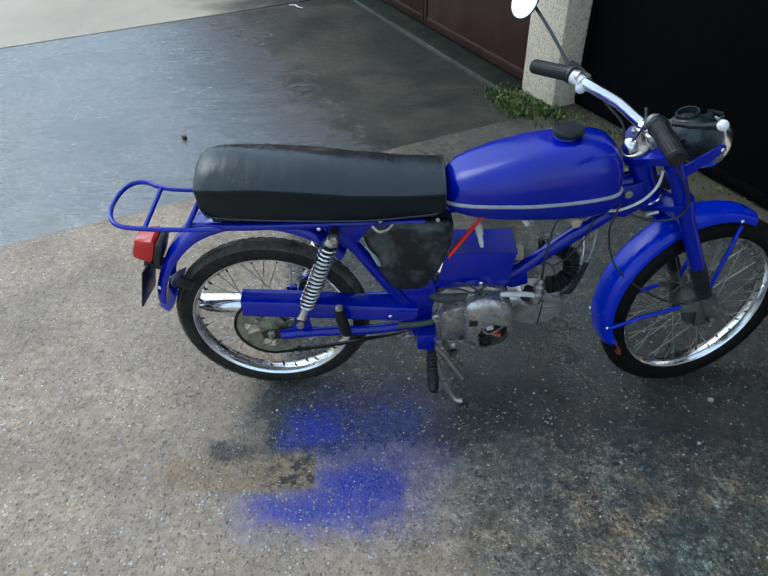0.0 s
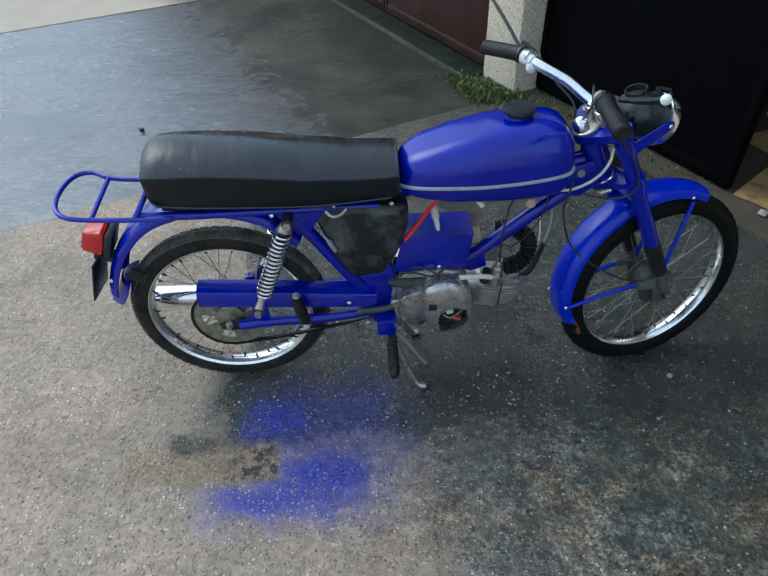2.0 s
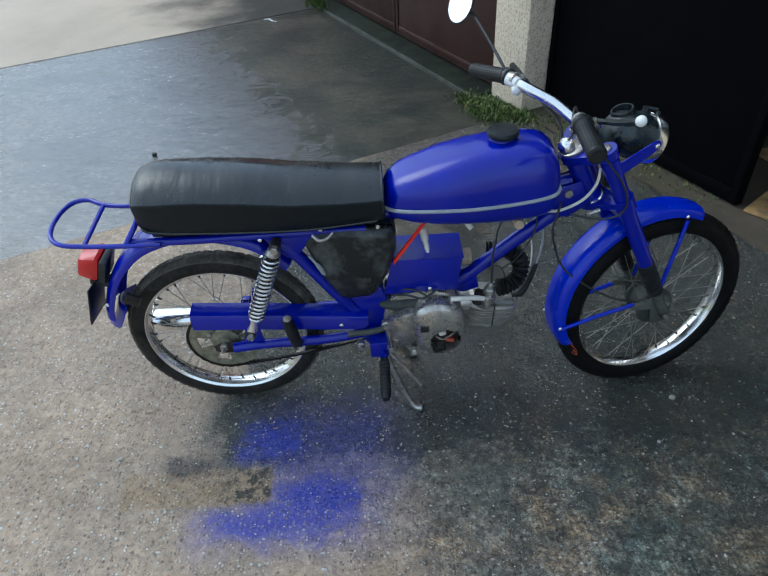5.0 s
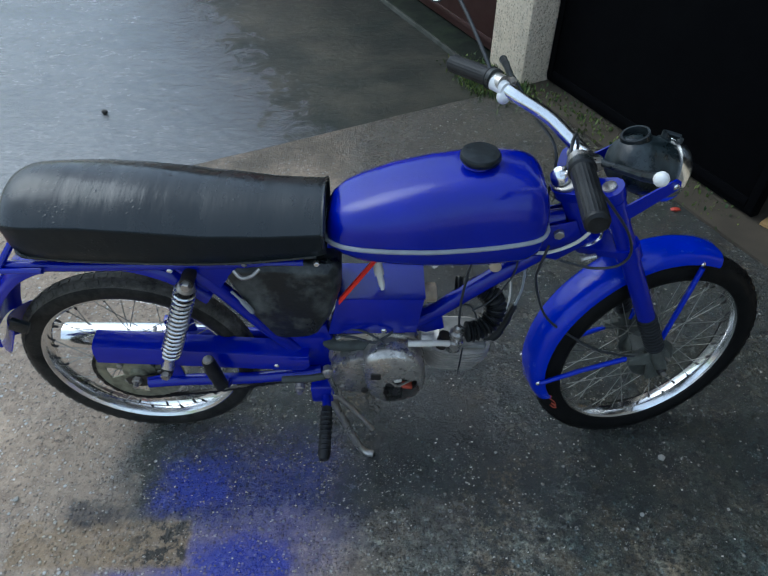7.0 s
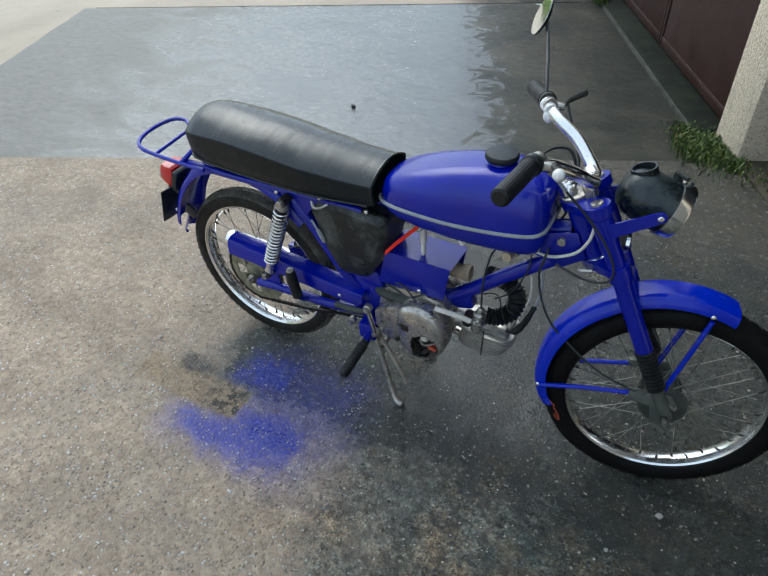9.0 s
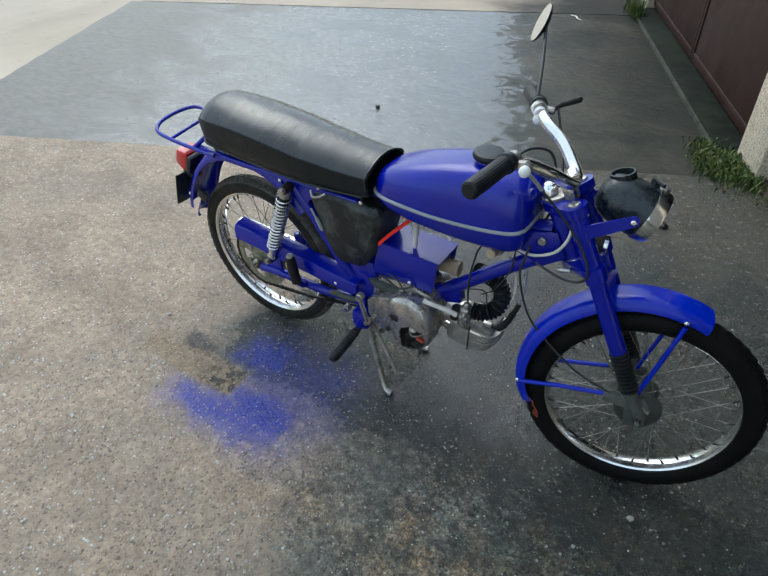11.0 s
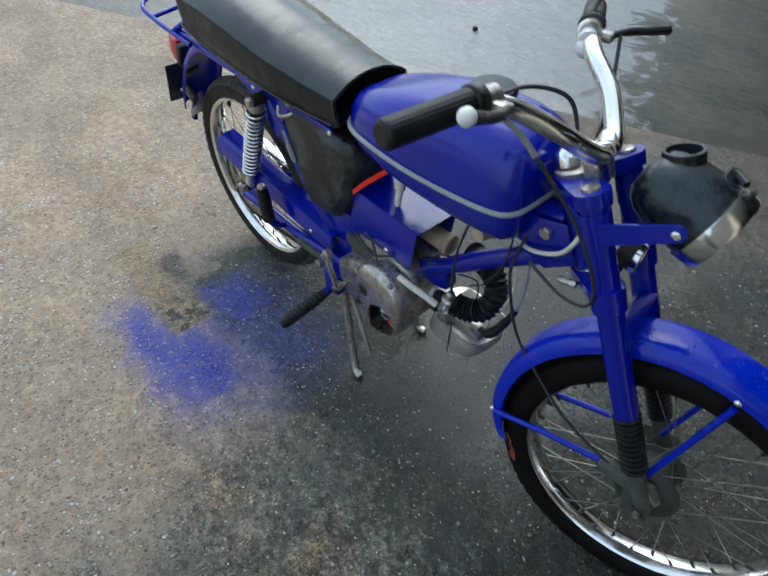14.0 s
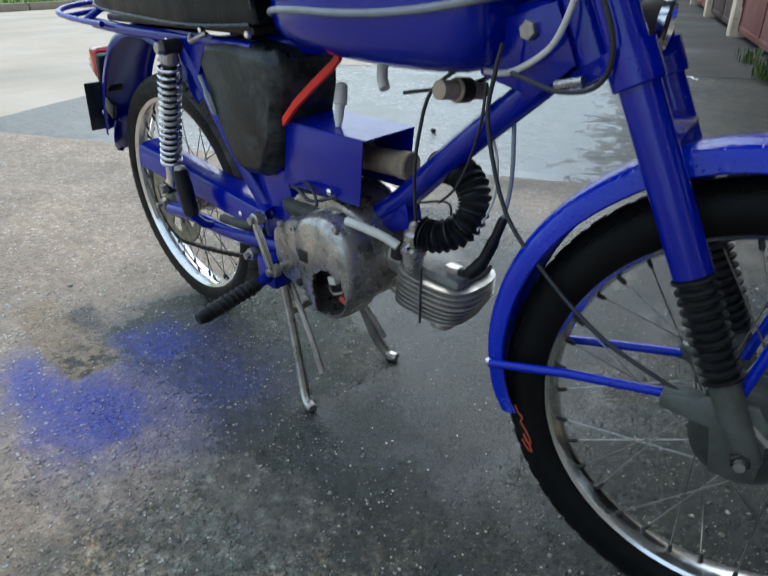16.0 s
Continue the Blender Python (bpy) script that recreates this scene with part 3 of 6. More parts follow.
def spline(pts, n=6, closed=False):
    """A smooth line through the points (Catmull-Rom)."""
    p = [Vector(q) for q in pts]
    out, k = [], len(p)
    for i in range(k if closed else k - 1):
        a, b, c, d = (p[(i + j) % k] if closed else p[min(max(i + j, 0), k - 1)] for j in (-1, 0, 1, 2))
        for s in range(n):
            t = s / n
            out.append(0.5 * ((2 * b) + (c - a) * t + (2 * a - 5 * b + 4 * c - d) * t * t + (3 * b - a - 3 * c + d) * t**3))
    if not closed:
        out.append(p[-1])
    return out


def rings(bm, loops, closed=False, caps=True):
    """Skins a row of equal loops of points."""
    vs = [[bm.verts.new(q) for q in loop] for loop in loops]
    n = len(vs[0])
    for i in range(len(vs) if closed else len(vs) - 1):
        a, b = vs[i], vs[(i + 1) % len(vs)]
        for j in range(n):
            bm.faces.new((a[j], a[(j + 1) % n], b[(j + 1) % n], b[j]))
    if caps and not closed:
        bm.faces.new(vs[0][::-1])
        bm.faces.new(vs[-1])
    return bm


def tube(bm, pts, r, seg=10, closed=False, caps=True):
    """A round tube along the points; r: one radius, or one for each point."""
    p = [Vector(q) for q in pts]
    k = len(p)
    rad = r if isinstance(r, (list, tuple)) else [r] * k
    up = None
    loops = []
    for i in range(k):
        if closed:
            d = p[(i + 1) % k] - p[i - 1]
        else:
            d = p[min(i + 1, k - 1)] - p[max(i - 1, 0)]
        d.normalize()
        if up is None:
            up = d.orthogonal().normalized()
        side = d.cross(up).normalized()
        up = side.cross(d).normalized()
        loops.append([p[i] + rad[i] * (math.cos(a) * side + math.sin(a) * up) for a in (2 * math.pi * j / seg for j in range(seg))])
    return rings(bm, loops, closed, caps)


def lathe(bm, profile, at, axis, seg=32, closed=False, phase=0.0):
    """Turns a profile of (distance along the axis, radius) round an axis through a point."""
    axis = Vector(axis).normalized()
    side = axis.orthogonal().normalized()
    up = axis.cross(side)
    loops = []
    for h, r in profile:
        loops.append([Vector(at) + axis * h + max(r, 1e-5) * (math.cos(a) * side + math.sin(a) * up) for a in (phase + 2 * math.pi * j / seg for j in range(seg))])
    return rings(bm, loops, closed, caps=not closed)


def torus_wheel(bm, at, axis, profile, seg=72):
    """A closed profile of (offset along the axis, radius) swept round the axis."""
    return lathe(bm, profile, at, axis, seg, closed=True)


def box(bm, size, at=(0, 0, 0), m=None, bevel=0.0):
    geo = bmesh.ops.create_cube(bm, size=1.0)
    vs = geo["verts"]
    t = Matrix.Translation(at) @ (m or Matrix()) @ Matrix.Diagonal((*size, 1))
    bmesh.ops.transform(bm, matrix=t, verts=vs)
    if bevel:
        es = list({e for v in vs for e in v.link_edges})
        bmesh.ops.bevel(bm, geom=es, offset=bevel, segments=2, affect="EDGES", profile=0.5)
    return bm


def plate(bm, outline, y0, y1, bevel=0.0):
    """A plate in the x-z plane between y0 and y1."""
    a = [bm.verts.new((x, y0, z)) for x, z in outline]
    b = [bm.verts.new((x, y1, z)) for x, z in outline]
    fs = [bm.faces.new(a), bm.faces.new(b[::-1])]
    n = len(outline)
    for i in range(n):
        fs.append(bm.faces.new((a[i], b[i], b[(i + 1) % n], a[(i + 1) % n])))
    bmesh.ops.recalc_face_normals(bm, faces=fs)
    if bevel:
        es = list({e for f in fs for e in f.edges})
        bmesh.ops.bevel(bm, geom=es, offset=bevel, segments=2, affect="EDGES", profile=0.5)
    return bm


def sphere(bm, at, r, squash=(1, 1, 1), seg=16):
    geo = bmesh.ops.create_uvsphere(bm, u_segments=seg, v_segments=max(6, seg // 2), radius=r)
    bmesh.ops.transform(bm, matrix=Matrix.Translation(at) @ Matrix.Diagonal((*squash, 1)), verts=geo["verts"])
    return bm


def nut(bm, at, axis, r, h, seg=6):
    return lathe(bm, [(0, r), (h * 0.85, r), (h, r * 0.85)], at, axis, seg)


def mesh_of(name, bm, mat, sharp=35):
    bmesh.ops.recalc_face_normals(bm, faces=bm.faces)
    me = bpy.data.meshes.new(name)
    bm.to_mesh(me)
    bm.free()
    me.shade_smooth()
    me.set_sharp_from_angle(angle=radians(sharp))
    me.materials.append(mat)
    return me


def part(name, bm, mat, parent=None, label="", m=None, sharp=35):
    """Links a bmesh as one object, under a thing or a part."""
    if m is not None:
        bmesh.ops.transform(bm, matrix=m, verts=bm.verts)
    ob = new(name, mesh_of(name, bm, mat, sharp))
    if parent:
        ob.parent = parent
    if label:
        ob["label"] = label
    return ob


def empty(name, parent=None, m=None):
    ob = new(name)
    ob.empty_display_size = 0.1
    if parent:
        ob.parent = parent
    if m is not None:
        ob.matrix_world = m
    return ob


def B():
    return bmesh.new()


# ---- the place: a garage row, its aprons and the lane ----
# s runs along the row away from the parked bike, d out of the row; the origin is the middle of the pebbledash pillar's front
ROW = Matrix(((-0.426, -0.905, 0, 1.25), (0.905, -0.426, 0, 2.15), (0, 0, 1, 0), (0, 0, 0, 1)))


def row_box(bm, s0, s1, d0, d1, z0, z1, bevel=0.0):
    return box(bm, (s1 - s0, d1 - d0, z1 - z0), ((s0 + s1) / 2, (d0 + d1) / 2, (z0 + z1) / 2), None, bevel)


bm = B()
bmesh.ops.create_grid(bm, x_segments=40, y_segments=40, size=150)
for v in bm.verts:
    v.co.z = -0.03
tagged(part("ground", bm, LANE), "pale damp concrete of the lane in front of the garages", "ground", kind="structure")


def slab(name, s0, s1, d0, d1, z, mat, label, step):
    """A cast slab with a slightly uneven top and worn edges, in the world's axes so that its grain lies in metres."""
    bm = B()
    ns, nd = int((s1 - s0) / step), int((d1 - d0) / step)
    grid = []
    for i in range(ns + 1):
        line = []
        for j in range(nd + 1):
            s, d = s0 + (s1 - s0) * i / ns, d0 + (d1 - d0) * j / nd
            p = ROW @ Vector((s, d, 0))
            rim = min(i, ns - i, j, nd - j)
            wob = 0.012 * noise.noise((p.x * 6, p.y * 6, z)) if rim == 0 else 0.0
            line.append(bm.verts.new((p.x + wob, p.y + wob, z + 0.0025 * noise.noise((p.x * 1.3, p.y * 1.3, 0.3)) - (0.006 if rim == 0 else 0))))
        grid.append(line)
    for i in range(ns):
        for j in range(nd):
            bm.faces.new((grid[i][j], grid[i + 1][j], grid[i + 1][j + 1], grid[i][j + 1]))
    edge = [grid[i][0] for i in range(ns + 1)] + [grid[ns][j] for j in range(1, nd + 1)] + [grid[i][nd] for i in range(ns - 1, -1, -1)] + [grid[0][j] for j in range(nd - 1, 0, -1)]
    low = [bm.verts.new((v.co.x, v.co.y, -0.06)) for v in edge]
    for k in range(len(edge)):
        q = (k + 1) % len(edge)
        bm.faces.new((edge[k], edge[q], low[q], low[k]))
    return tagged(part(name, bm, mat), label, "paving", kind="structure")


slab("pavement_1", -4.2, -0.136, 0.0, 4.6, 0.0, APRON, "worn concrete apron with bare aggregate and blue overspray", 0.06)
slab("pavement_2", -0.13, 2.645, 0.108, 4.6, -0.003, SLAB, "smooth dark concrete apron under a film of rain", 0.06)
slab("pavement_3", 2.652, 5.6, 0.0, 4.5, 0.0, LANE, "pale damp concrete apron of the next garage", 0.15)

# thresholds, pillars and doors of the row
BAY = 2.95


def pillar(name, s, mat, label, top=2.35):
    bm = B()
    row_box(bm, s - 0.15, s + 0.15, -0.3, 0.0, -0.05, top, 0.012)
    for v in bm.verts:
        v.co += Vector((noise.noise(v.co * 7), noise.noise(v.co * 7 + Vector((5, 5, 5))), 0)) * 0.004
    return tagged(part(name, bm, mat, m=ROW), label, "pillar", kind="structure")


pillar("pillar_1", 0.0, PEBBLE, "pebbledashed concrete pillar between two garage doors")
pillar("pillar_2", BAY, PEBBLE, "pebbledashed concrete pillar between two garage doors")
pillar("pillar_3", -BAY + 0.2, PEBBLE, "pebbledashed concrete pillar beside the dark garage")
for k in range(2, 9):
    pillar("pillar_%d" % (k + 2), BAY * k, POST, "cream concrete post of the garage row")

bm = B()
row_box(bm, 0.152, BAY - 0.152, -0.2, 0.105, -0.05, 0.02, 0.01)
tagged(part("threshold", bm, THRESHOLD, m=ROW), "low mossy concrete threshold under the brown garage door", "threshold", kind="structure")


bm = B()
row_box(bm, 0.153, BAY - 0.153, 0.104, 0.122, -0.05, 0.017, 0.004)
for v in bm.verts:
    v.co.y += 0.004 * noise.noise((v.co.x * 5, 2, 1))
tagged(part("threshold_edge", bm, THRESHOLD_EDGE, m=ROW), "worn pale edge of the concrete threshold", "threshold", kind="structure")


def garage_door(name, s0, s1, d, z0, z1, mat, label):
    """A two-leaf sheet steel door with frames, ribs and hinges."""
    root = tagged(empty(name, m=ROW), label, "garage door", kind="structure")
    mid = (s0 + s1) / 2
    for a, b in ((s0 + 0.006, mid - 0.004), (mid + 0.004, s1 - 0.006)):
        leaf = part("door_leaf", row_box(B(), a, b, d - 0.03, d, z0, z1, 0.003), mat, root)
        for c in (a + 0.02, b - 0.02):
            part("frame_bar", row_box(B(), c - 0.018, c + 0.018, d + 0.001, d + 0.008, z0 + 0.02, z1 - 0.02, 0.002), mat, leaf)
        for c in (z0 + 0.05, (z0 + z1) / 2, z1 - 0.05):
            part("rib", row_box(B(), a + 0.04, b - 0.04, d + 0.001, d + 0.007, c - 0.016, c + 0.016, 0.002), mat, leaf)
    for c in (s0 + 0.012, s1 - 0.012):
        for z in (z0 + 0.3, z1 - 0.3):
            bm = tube(B(), [(c, d + 0.012, z - 0.05), (c, d + 0.012, z + 0.05)], 0.01, 8)
            part("hinge", bm, mat, root)
    return root


garage_door("door_1", 0.15, BAY - 0.15, -0.06, 0.03, 2.15, RUSTY, "closed red-brown sheet steel garage door")
for k in range(1, 8):
    garage_door("door_%d" % (k + 2), BAY * k + 0.15, BAY * (k + 1) - 0.15, -0.08, 0.03, 2.1, RED_DOOR if k % 2 else RUSTY, "closed faded red garage door with steel ribs")

# the dark garage: one near-black leaf shut, the other one open
root = tagged(empty("door_2", m=ROW), "near-black garage door leaf standing shut beside the open half", "garage door", kind="structure")
leaf = part("door_leaf", row_box(B(), -1.46, -0.155, -0.2, -0.16, 0.012, 2.15, 0.004), NEAR_BLACK, root)
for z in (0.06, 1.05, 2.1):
    part("rib", row_box(B(), -1.42, -0.2, -0.159, -0.15, z - 0.02, z + 0.02, 0.003), NEAR_BLACK, leaf)
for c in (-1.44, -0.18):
    part("frame_bar", row_box(B(), c - 0.018, c + 0.018, -0.159, -0.149, 0.03, 2.13, 0.003), NEAR_BLACK, leaf)

# walls and roof that close the row
far = BAY * 8 + 0.15
bm = B()
row_box(bm, -BAY + 0.05, far, -0.3, -0.02, 2.15 + 0.2, 2.6, 0.01)
tagged(part("wall_lintel", bm, WALL, m=ROW), "grey rendered beam over the garage doors", "wall", kind="structure")
bm = B()
row_box(bm, -BAY + 0.05, far, -0.28, -0.1, 2.152, 2.348)
tagged(part("wall_over_doors", bm, WALL, m=ROW), "grey rendered strip over the garage doors", "wall", kind="structure")
bm = B()
row_box(bm, -9.0, far, -5.6, -5.4, -0.05, 2.35)
tagged(part("wall_back", bm, WALL, m=ROW), "grey rendered back wall of the garages", "wall", kind="structure")
bm = B()
row_box(bm, -9.0, -BAY + 0.03, -0.28, -0.02, -0.05, 2.6)
tagged(part("wall_front", bm, WALL, m=ROW), "grey rendered garage front", "wall", kind="structure")
bm = B()
row_box(bm, 0.05, 0.13, -5.4, -0.3, -0.05, 2.35)
tagged(part("wall_between", bm, WALL, m=ROW), "bare partition wall inside the garage", "wall", kind="structure")
bm = B()
row_box(bm, -BAY + 0.05, -BAY + 0.13, -5.4, -0.31, -0.05, 2.35)
tagged(part("wall_side", bm, WALL, m=ROW), "bare partition wall inside the garage", "wall", kind="structure")
bm = B()
row_box(bm, -9.0, far, -5.6, 0.12, 2.602, 2.72, 0.01)
tagged(part("roof", bm, ROOF, m=ROW), "flat felted roof of the garage row", "roof", kind="structure")
bm = B()
row_box(bm, -BAY + 0.14, 0.04, -5.38, -0.001, -0.05, 0.003)
tagged(part("floor", bm, FLOOR_IN, m=ROW), "dirty concrete floor inside the open garage", "floor", kind="structure")


def cardboard(at, sx, sy, turn, label):
    """A flattened box: a sagging sheet with a fold."""
    bm = B()
    rng = random.Random(int(turn * 10) + 7)
    n = 8
    rows_ = []
    for i in range(n + 1):
        u = i / n - 0.5
        rows_.append([(u * sx, -sy / 2, 0.012 + 0.012 * rng.random()), (u * sx, sy / 2, 0.012 + 0.012 * rng.random()), (u * sx, sy / 2, 0.004), (u * sx, -sy / 2, 0.004)])
    rings(bm, rows_)
    ob = part("cardboard_sheet", bm, CARD, m=ROW @ pose(*at, 0, 0, turn))
    return tagged(ob, label, "cardboard", group="cardboard on the garage floor")


for at, sx, sy, turn in (((-1.75, -0.42, 0.003), 0.6, 0.4, 12), ((-1.45, -0.78, 0.003), 0.5, 0.36, -8), ((-2.15, -0.85, 0.003), 0.55, 0.4, 30), ((-1.65, -1.2, 0.003), 0.6, 0.4, 3)):
    cardboard(at, sx, sy, turn, "damp flattened brown cardboard on the garage floor")


def crumpled(at, r, seed, label):
    bm = B()
    bmesh.ops.create_icosphere(bm, subdivisions=2, radius=r)
    for v in bm.verts:
        v.co *= 0.75 + 0.6 * abs(noise.noise(v.co * 30 + Vector((seed, 0, 0))))
        v.co.z *= 0.6
    return tagged(part("crumpled_paper", bm, PEBBLE_WHITE, m=ROW @ pose(*at), sharp=20), label, "litter", group="litter on the garage floor")


for k, at in enumerate(((-1.09, -0.98, 0.022), (-1.06, -1.12, 0.022), (-1.66, -0.14, 0.014), (-1.62, -1.7, 0.03))):
    crumpled(at, 0.035 if k != 2 else 0.022, k * 3.1, "small crumpled pale paper on the garage floor")

# the grass bank across the lane
bm = B()
n = 70
prof = [(0.0, -0.05), (0.0, 0.12), (0.18, 0.13), (0.2, 0.1), (1.2, 0.35), (3.0, 1.0), (6.0, 1.9), (12.0, 2.6), (30.0, 3.0)]
lines = []
for i in range(n + 1):
    y = -45 + 130 * i / n
    x0 = -15.4 + 0.25 * noise.noise((y * 0.35, 0, 0)) - max(0, y - 15) * 0.03
    lines.append([bm.verts.new((x0 - a, y, h + (0.12 * noise.noise((a * 0.9, y * 0.7, 2)) if a > 0.3 else 0))) for a, h in prof])
for i in range(n):
    for j in range(len(prof) - 1):
        bm.faces.new((lines[i][j], lines[i + 1][j], lines[i + 1][j + 1], lines[i][j + 1]))
tagged(part("bank", bm, BANK), "low grassy bank across the lane", "bank", kind="structure")
verts, faces = [], []
rng = random.Random(5)
for k in range(15000):
    y = rng.uniform(-6, 42)
    a = 0.02 + 9.0 * rng.random() ** 1.8
    x = -15.4 - max(0, y - 15) * 0.03 - a + 0.25 * noise.noise((y * 0.35, 0, 0))
    z = 0.1 + np.interp(a, [0.2, 1.2, 3.0, 6.0, 12.0], [0.0, 0.25, 0.9, 1.8, 2.5]) - 0.04
    h, w, t = rng.uniform(0.12, 0.42), rng.uniform(0.015, 0.035), rng.uniform(0, 6.28)
    lean, dx, dy = rng.uniform(-0.14, 0.14), math.cos(t) * w, math.sin(t) * w
    i = len(verts)
    verts += [(x - dx, y - dy, z), (x + dx, y + dy, z), (x + lean * 0.6 + dx * 0.6, y + lean * 0.4 + dy * 0.6, z + h * 0.6), (x + lean * 0.6 - dx * 0.6, y + lean * 0.4 - dy * 0.6, z + h * 0.6), (x + lean * 1.4, y + lean, z + h)]
    faces += [(i, i + 1, i + 2, i + 3), (i + 3, i + 2, i + 4)]
me = bpy.data.meshes.new("grass")
me.from_pydata(verts, [], faces)
me.materials.append(GRASS)
tagged(new("grass", me), "long green grass growing on the bank", "grass", kind="stuff")
for k in range(26):
    bm = box(B(), (0.14, 0.96, 0.2), (0, 0, 0.03), None, 0.02)
    y = -10 + k
    x0 = -15.36 - max(0, y - 15) * 0.03
    tagged(part("kerb_stone", bm, KERB, m=pose(x0 + 0.08, y, 0, 0, 0, rng.uniform(-1.5, 1.5))), "worn concrete kerb stone along the grass bank", "kerb", group="kerb along the bank", kind="structure")


def weeds(name, spots, count, mat, tall, label, seed):
    """Tufts of small leaves and blades round some spots, given as s, d and spread."""
    rng = random.Random(seed)
    verts, faces = [], []
    for k in range(count):
        s, d, sp = spots[rng.randrange(len(spots))]
        p = ROW @ Vector((s + rng.gauss(0, sp), d + rng.gauss(0, sp * 0.6), 0))
        h, w, t = tall * rng.uniform(0.2, 1.0), rng.uniform(0.0015, 0.006), rng.uniform(0, 6.28)
        dx, dy = math.cos(t), math.sin(t)
        lean = rng.uniform(0.2, 0.9) * h
        i = len(verts)
        verts += [(p.x - dy * w * 0.4, p.y + dx * w * 0.4, -0.004), (p.x + dy * w * 0.4, p.y - dx * w * 0.4, -0.004),
                  (p.x + dx * lean * 0.5 + dy * w, p.y + dy * lean * 0.5 - dx * w, h * 0.65), (p.x + dx * lean * 0.5 - dy * w, p.y + dy * lean * 0.5 + dx * w, h * 0.65),
                  (p.x + dx * lean, p.y + dy * lean, h)]
        faces += [(i, i + 1, i + 2, i + 3), (i + 3, i + 2, i + 4)]
    me = bpy.data.meshes.new(name)
    me.from_pydata(verts, [], faces)
    me.materials.append(mat)
    return tagged(new(name, me), label, "weeds", kind="stuff")


weeds("weeds", [(0.06, 0.1, 0.09), (-0.05, 0.08, 0.08), (0.16, 0.13, 0.06), (-0.14, 0.03, 0.06), (0.0, 0.17, 0.08), (0.05, 0.06, 0.05), (-0.1, 0.12, 0.1)], 3400, MOSS, 0.036, "low green weeds and moss at the foot of the pillar", 3)
weeds("weeds", [(-0.35, -0.06, 0.09), (-0.6, -0.08, 0.1), (-0.9, -0.08, 0.12), (-1.2, -0.09, 0.12)], 700, MOSS, 0.022, "thin green moss along the foot of the dark door", 4)
weeds("weeds", [(BAY - 0.2, 0.1, 0.06), (BAY - 0.35, 0.12, 0.05), (BAY + 0.5, 0.1, 0.08)], 350, MOSS, 0.14, "green weeds at the foot of the far pillar", 6)
weeds("straw", [(0.05, 0.15, 0.07), (0.14, 0.14, 0.06), (-0.1, 0.1, 0.06), (0.0, 0.1, 0.07)], 300, STRAW, 0.024, "dry straw scattered over the moss", 8)


def pebble(x, y, r, mat, name, label, seed, flat=0.6):
    bm = B()
    bmesh.ops.create_icosphere(bm, subdivisions=2, radius=r)
    for v in bm.verts:
        v.co *= 1 + 0.35 * noise.noise(v.co * (1.2 / r) + Vector((seed, 1, 2)))
        v.co.z *= flat
    return tagged(part(name, bm, mat, m=pose(x, y, r * flat * 0.55, 0, 0, seed * 40)), label, "stone", group="loose stones")


pebble(1.339, -0.124, 0.009, PEBBLE_WHITE, "pebble", "pale loose pebble lying on the wet concrete", 1)
pebble(1.24, -0.28, 0.0055, PEBBLE_WHITE, "pebble", "small pale pebble lying on the wet concrete", 2)
pebble(-0.335, -0.228, 0.007, PEBBLE_WHITE, "pebble", "small pale pebble lying on the concrete", 3)
pebble(-0.74, 1.76, 0.014, DARK_STEEL, "pebble", "dark lump lying on the wet slab", 4, 0.8)
pebble(1.05, 1.35, 0.02, DARK_STEEL, "pebble", "dark lump lying on the concrete behind the bike", 5, 0.6)
bm = B()
plate(bm, [(-0.02, 0), (-0.008, 0.006), (0.012, 0.004), (0.02, 0), (0.006, -0.004)], -0.008, 0.009, 0.001)
tagged(part("fallen_leaf", bm, LEAF_RED, m=pose(1.75, 0.96, 0.006)), "small red fallen leaf on the concrete", "leaf")
bm = tube(B(), spline([(-0.075, 0, 0), (-0.02, 0.012, 0.004), (0.03, -0.006, 0.002), (0.075, 0.004, 0)], 5), [0.004] * 5 + [0.007] * 6 + [0.004] * 5, 6)
tagged(part("pale_stick", bm, WHITE, m=pose(-0.36, 4.13, 0.01, 0, 0, -38)), "short pale stick lying on the wet slab", "stick")


# loose grit on the apron: pale chips a few millimetres across
rng = random.Random(21)
verts, faces = [], []
for k in range(15000):
    if k % 60 == 0:
        cx, cy, sp = rng.uniform(-0.5, 1.5), rng.uniform(-0.85, 0.9), rng.uniform(0.05, 0.35)
    px, py = rng.gauss(cx, sp), rng.gauss(cy, sp)
    q = ROW.inverted() @ Vector((px, py, 0))
    if q.x > -0.15 or q.y < 0.02 or q.x < -3.5 or (0.45 < px < 1.0 and py > -0.12 and k % 6) or (px > 1.0 and k % 3):
        continue
    r, t, i = 0.0005 + 0.003 * rng.random() ** 2.8, rng.uniform(0, 6.28), len(verts)
    h = r * rng.uniform(0.5, 0.9)
    verts += [(px + r * math.cos(t + a), py + r * math.sin(t + a) * 0.8, 0.002) for a in (0, 1.3, 2.9, 4.4)] + [(px + 0.3 * r * math.cos(t), py, 0.002 + h)]
    faces += [(i + a, i + (a + 1) % 4, i + 4) for a in range(4)]
me = bpy.data.meshes.new("grit")
me.from_pydata(verts, [], faces)
me.materials.append(GRIT)
tagged(new("grit", me), "pale stone grit scattered over the wet apron", "grit", kind="stuff")


# ---- the moped ----
# built upright and heading along +x, the rear axle over the origin; then leant a little onto its stand
LEAN_RIGHT = 1.3
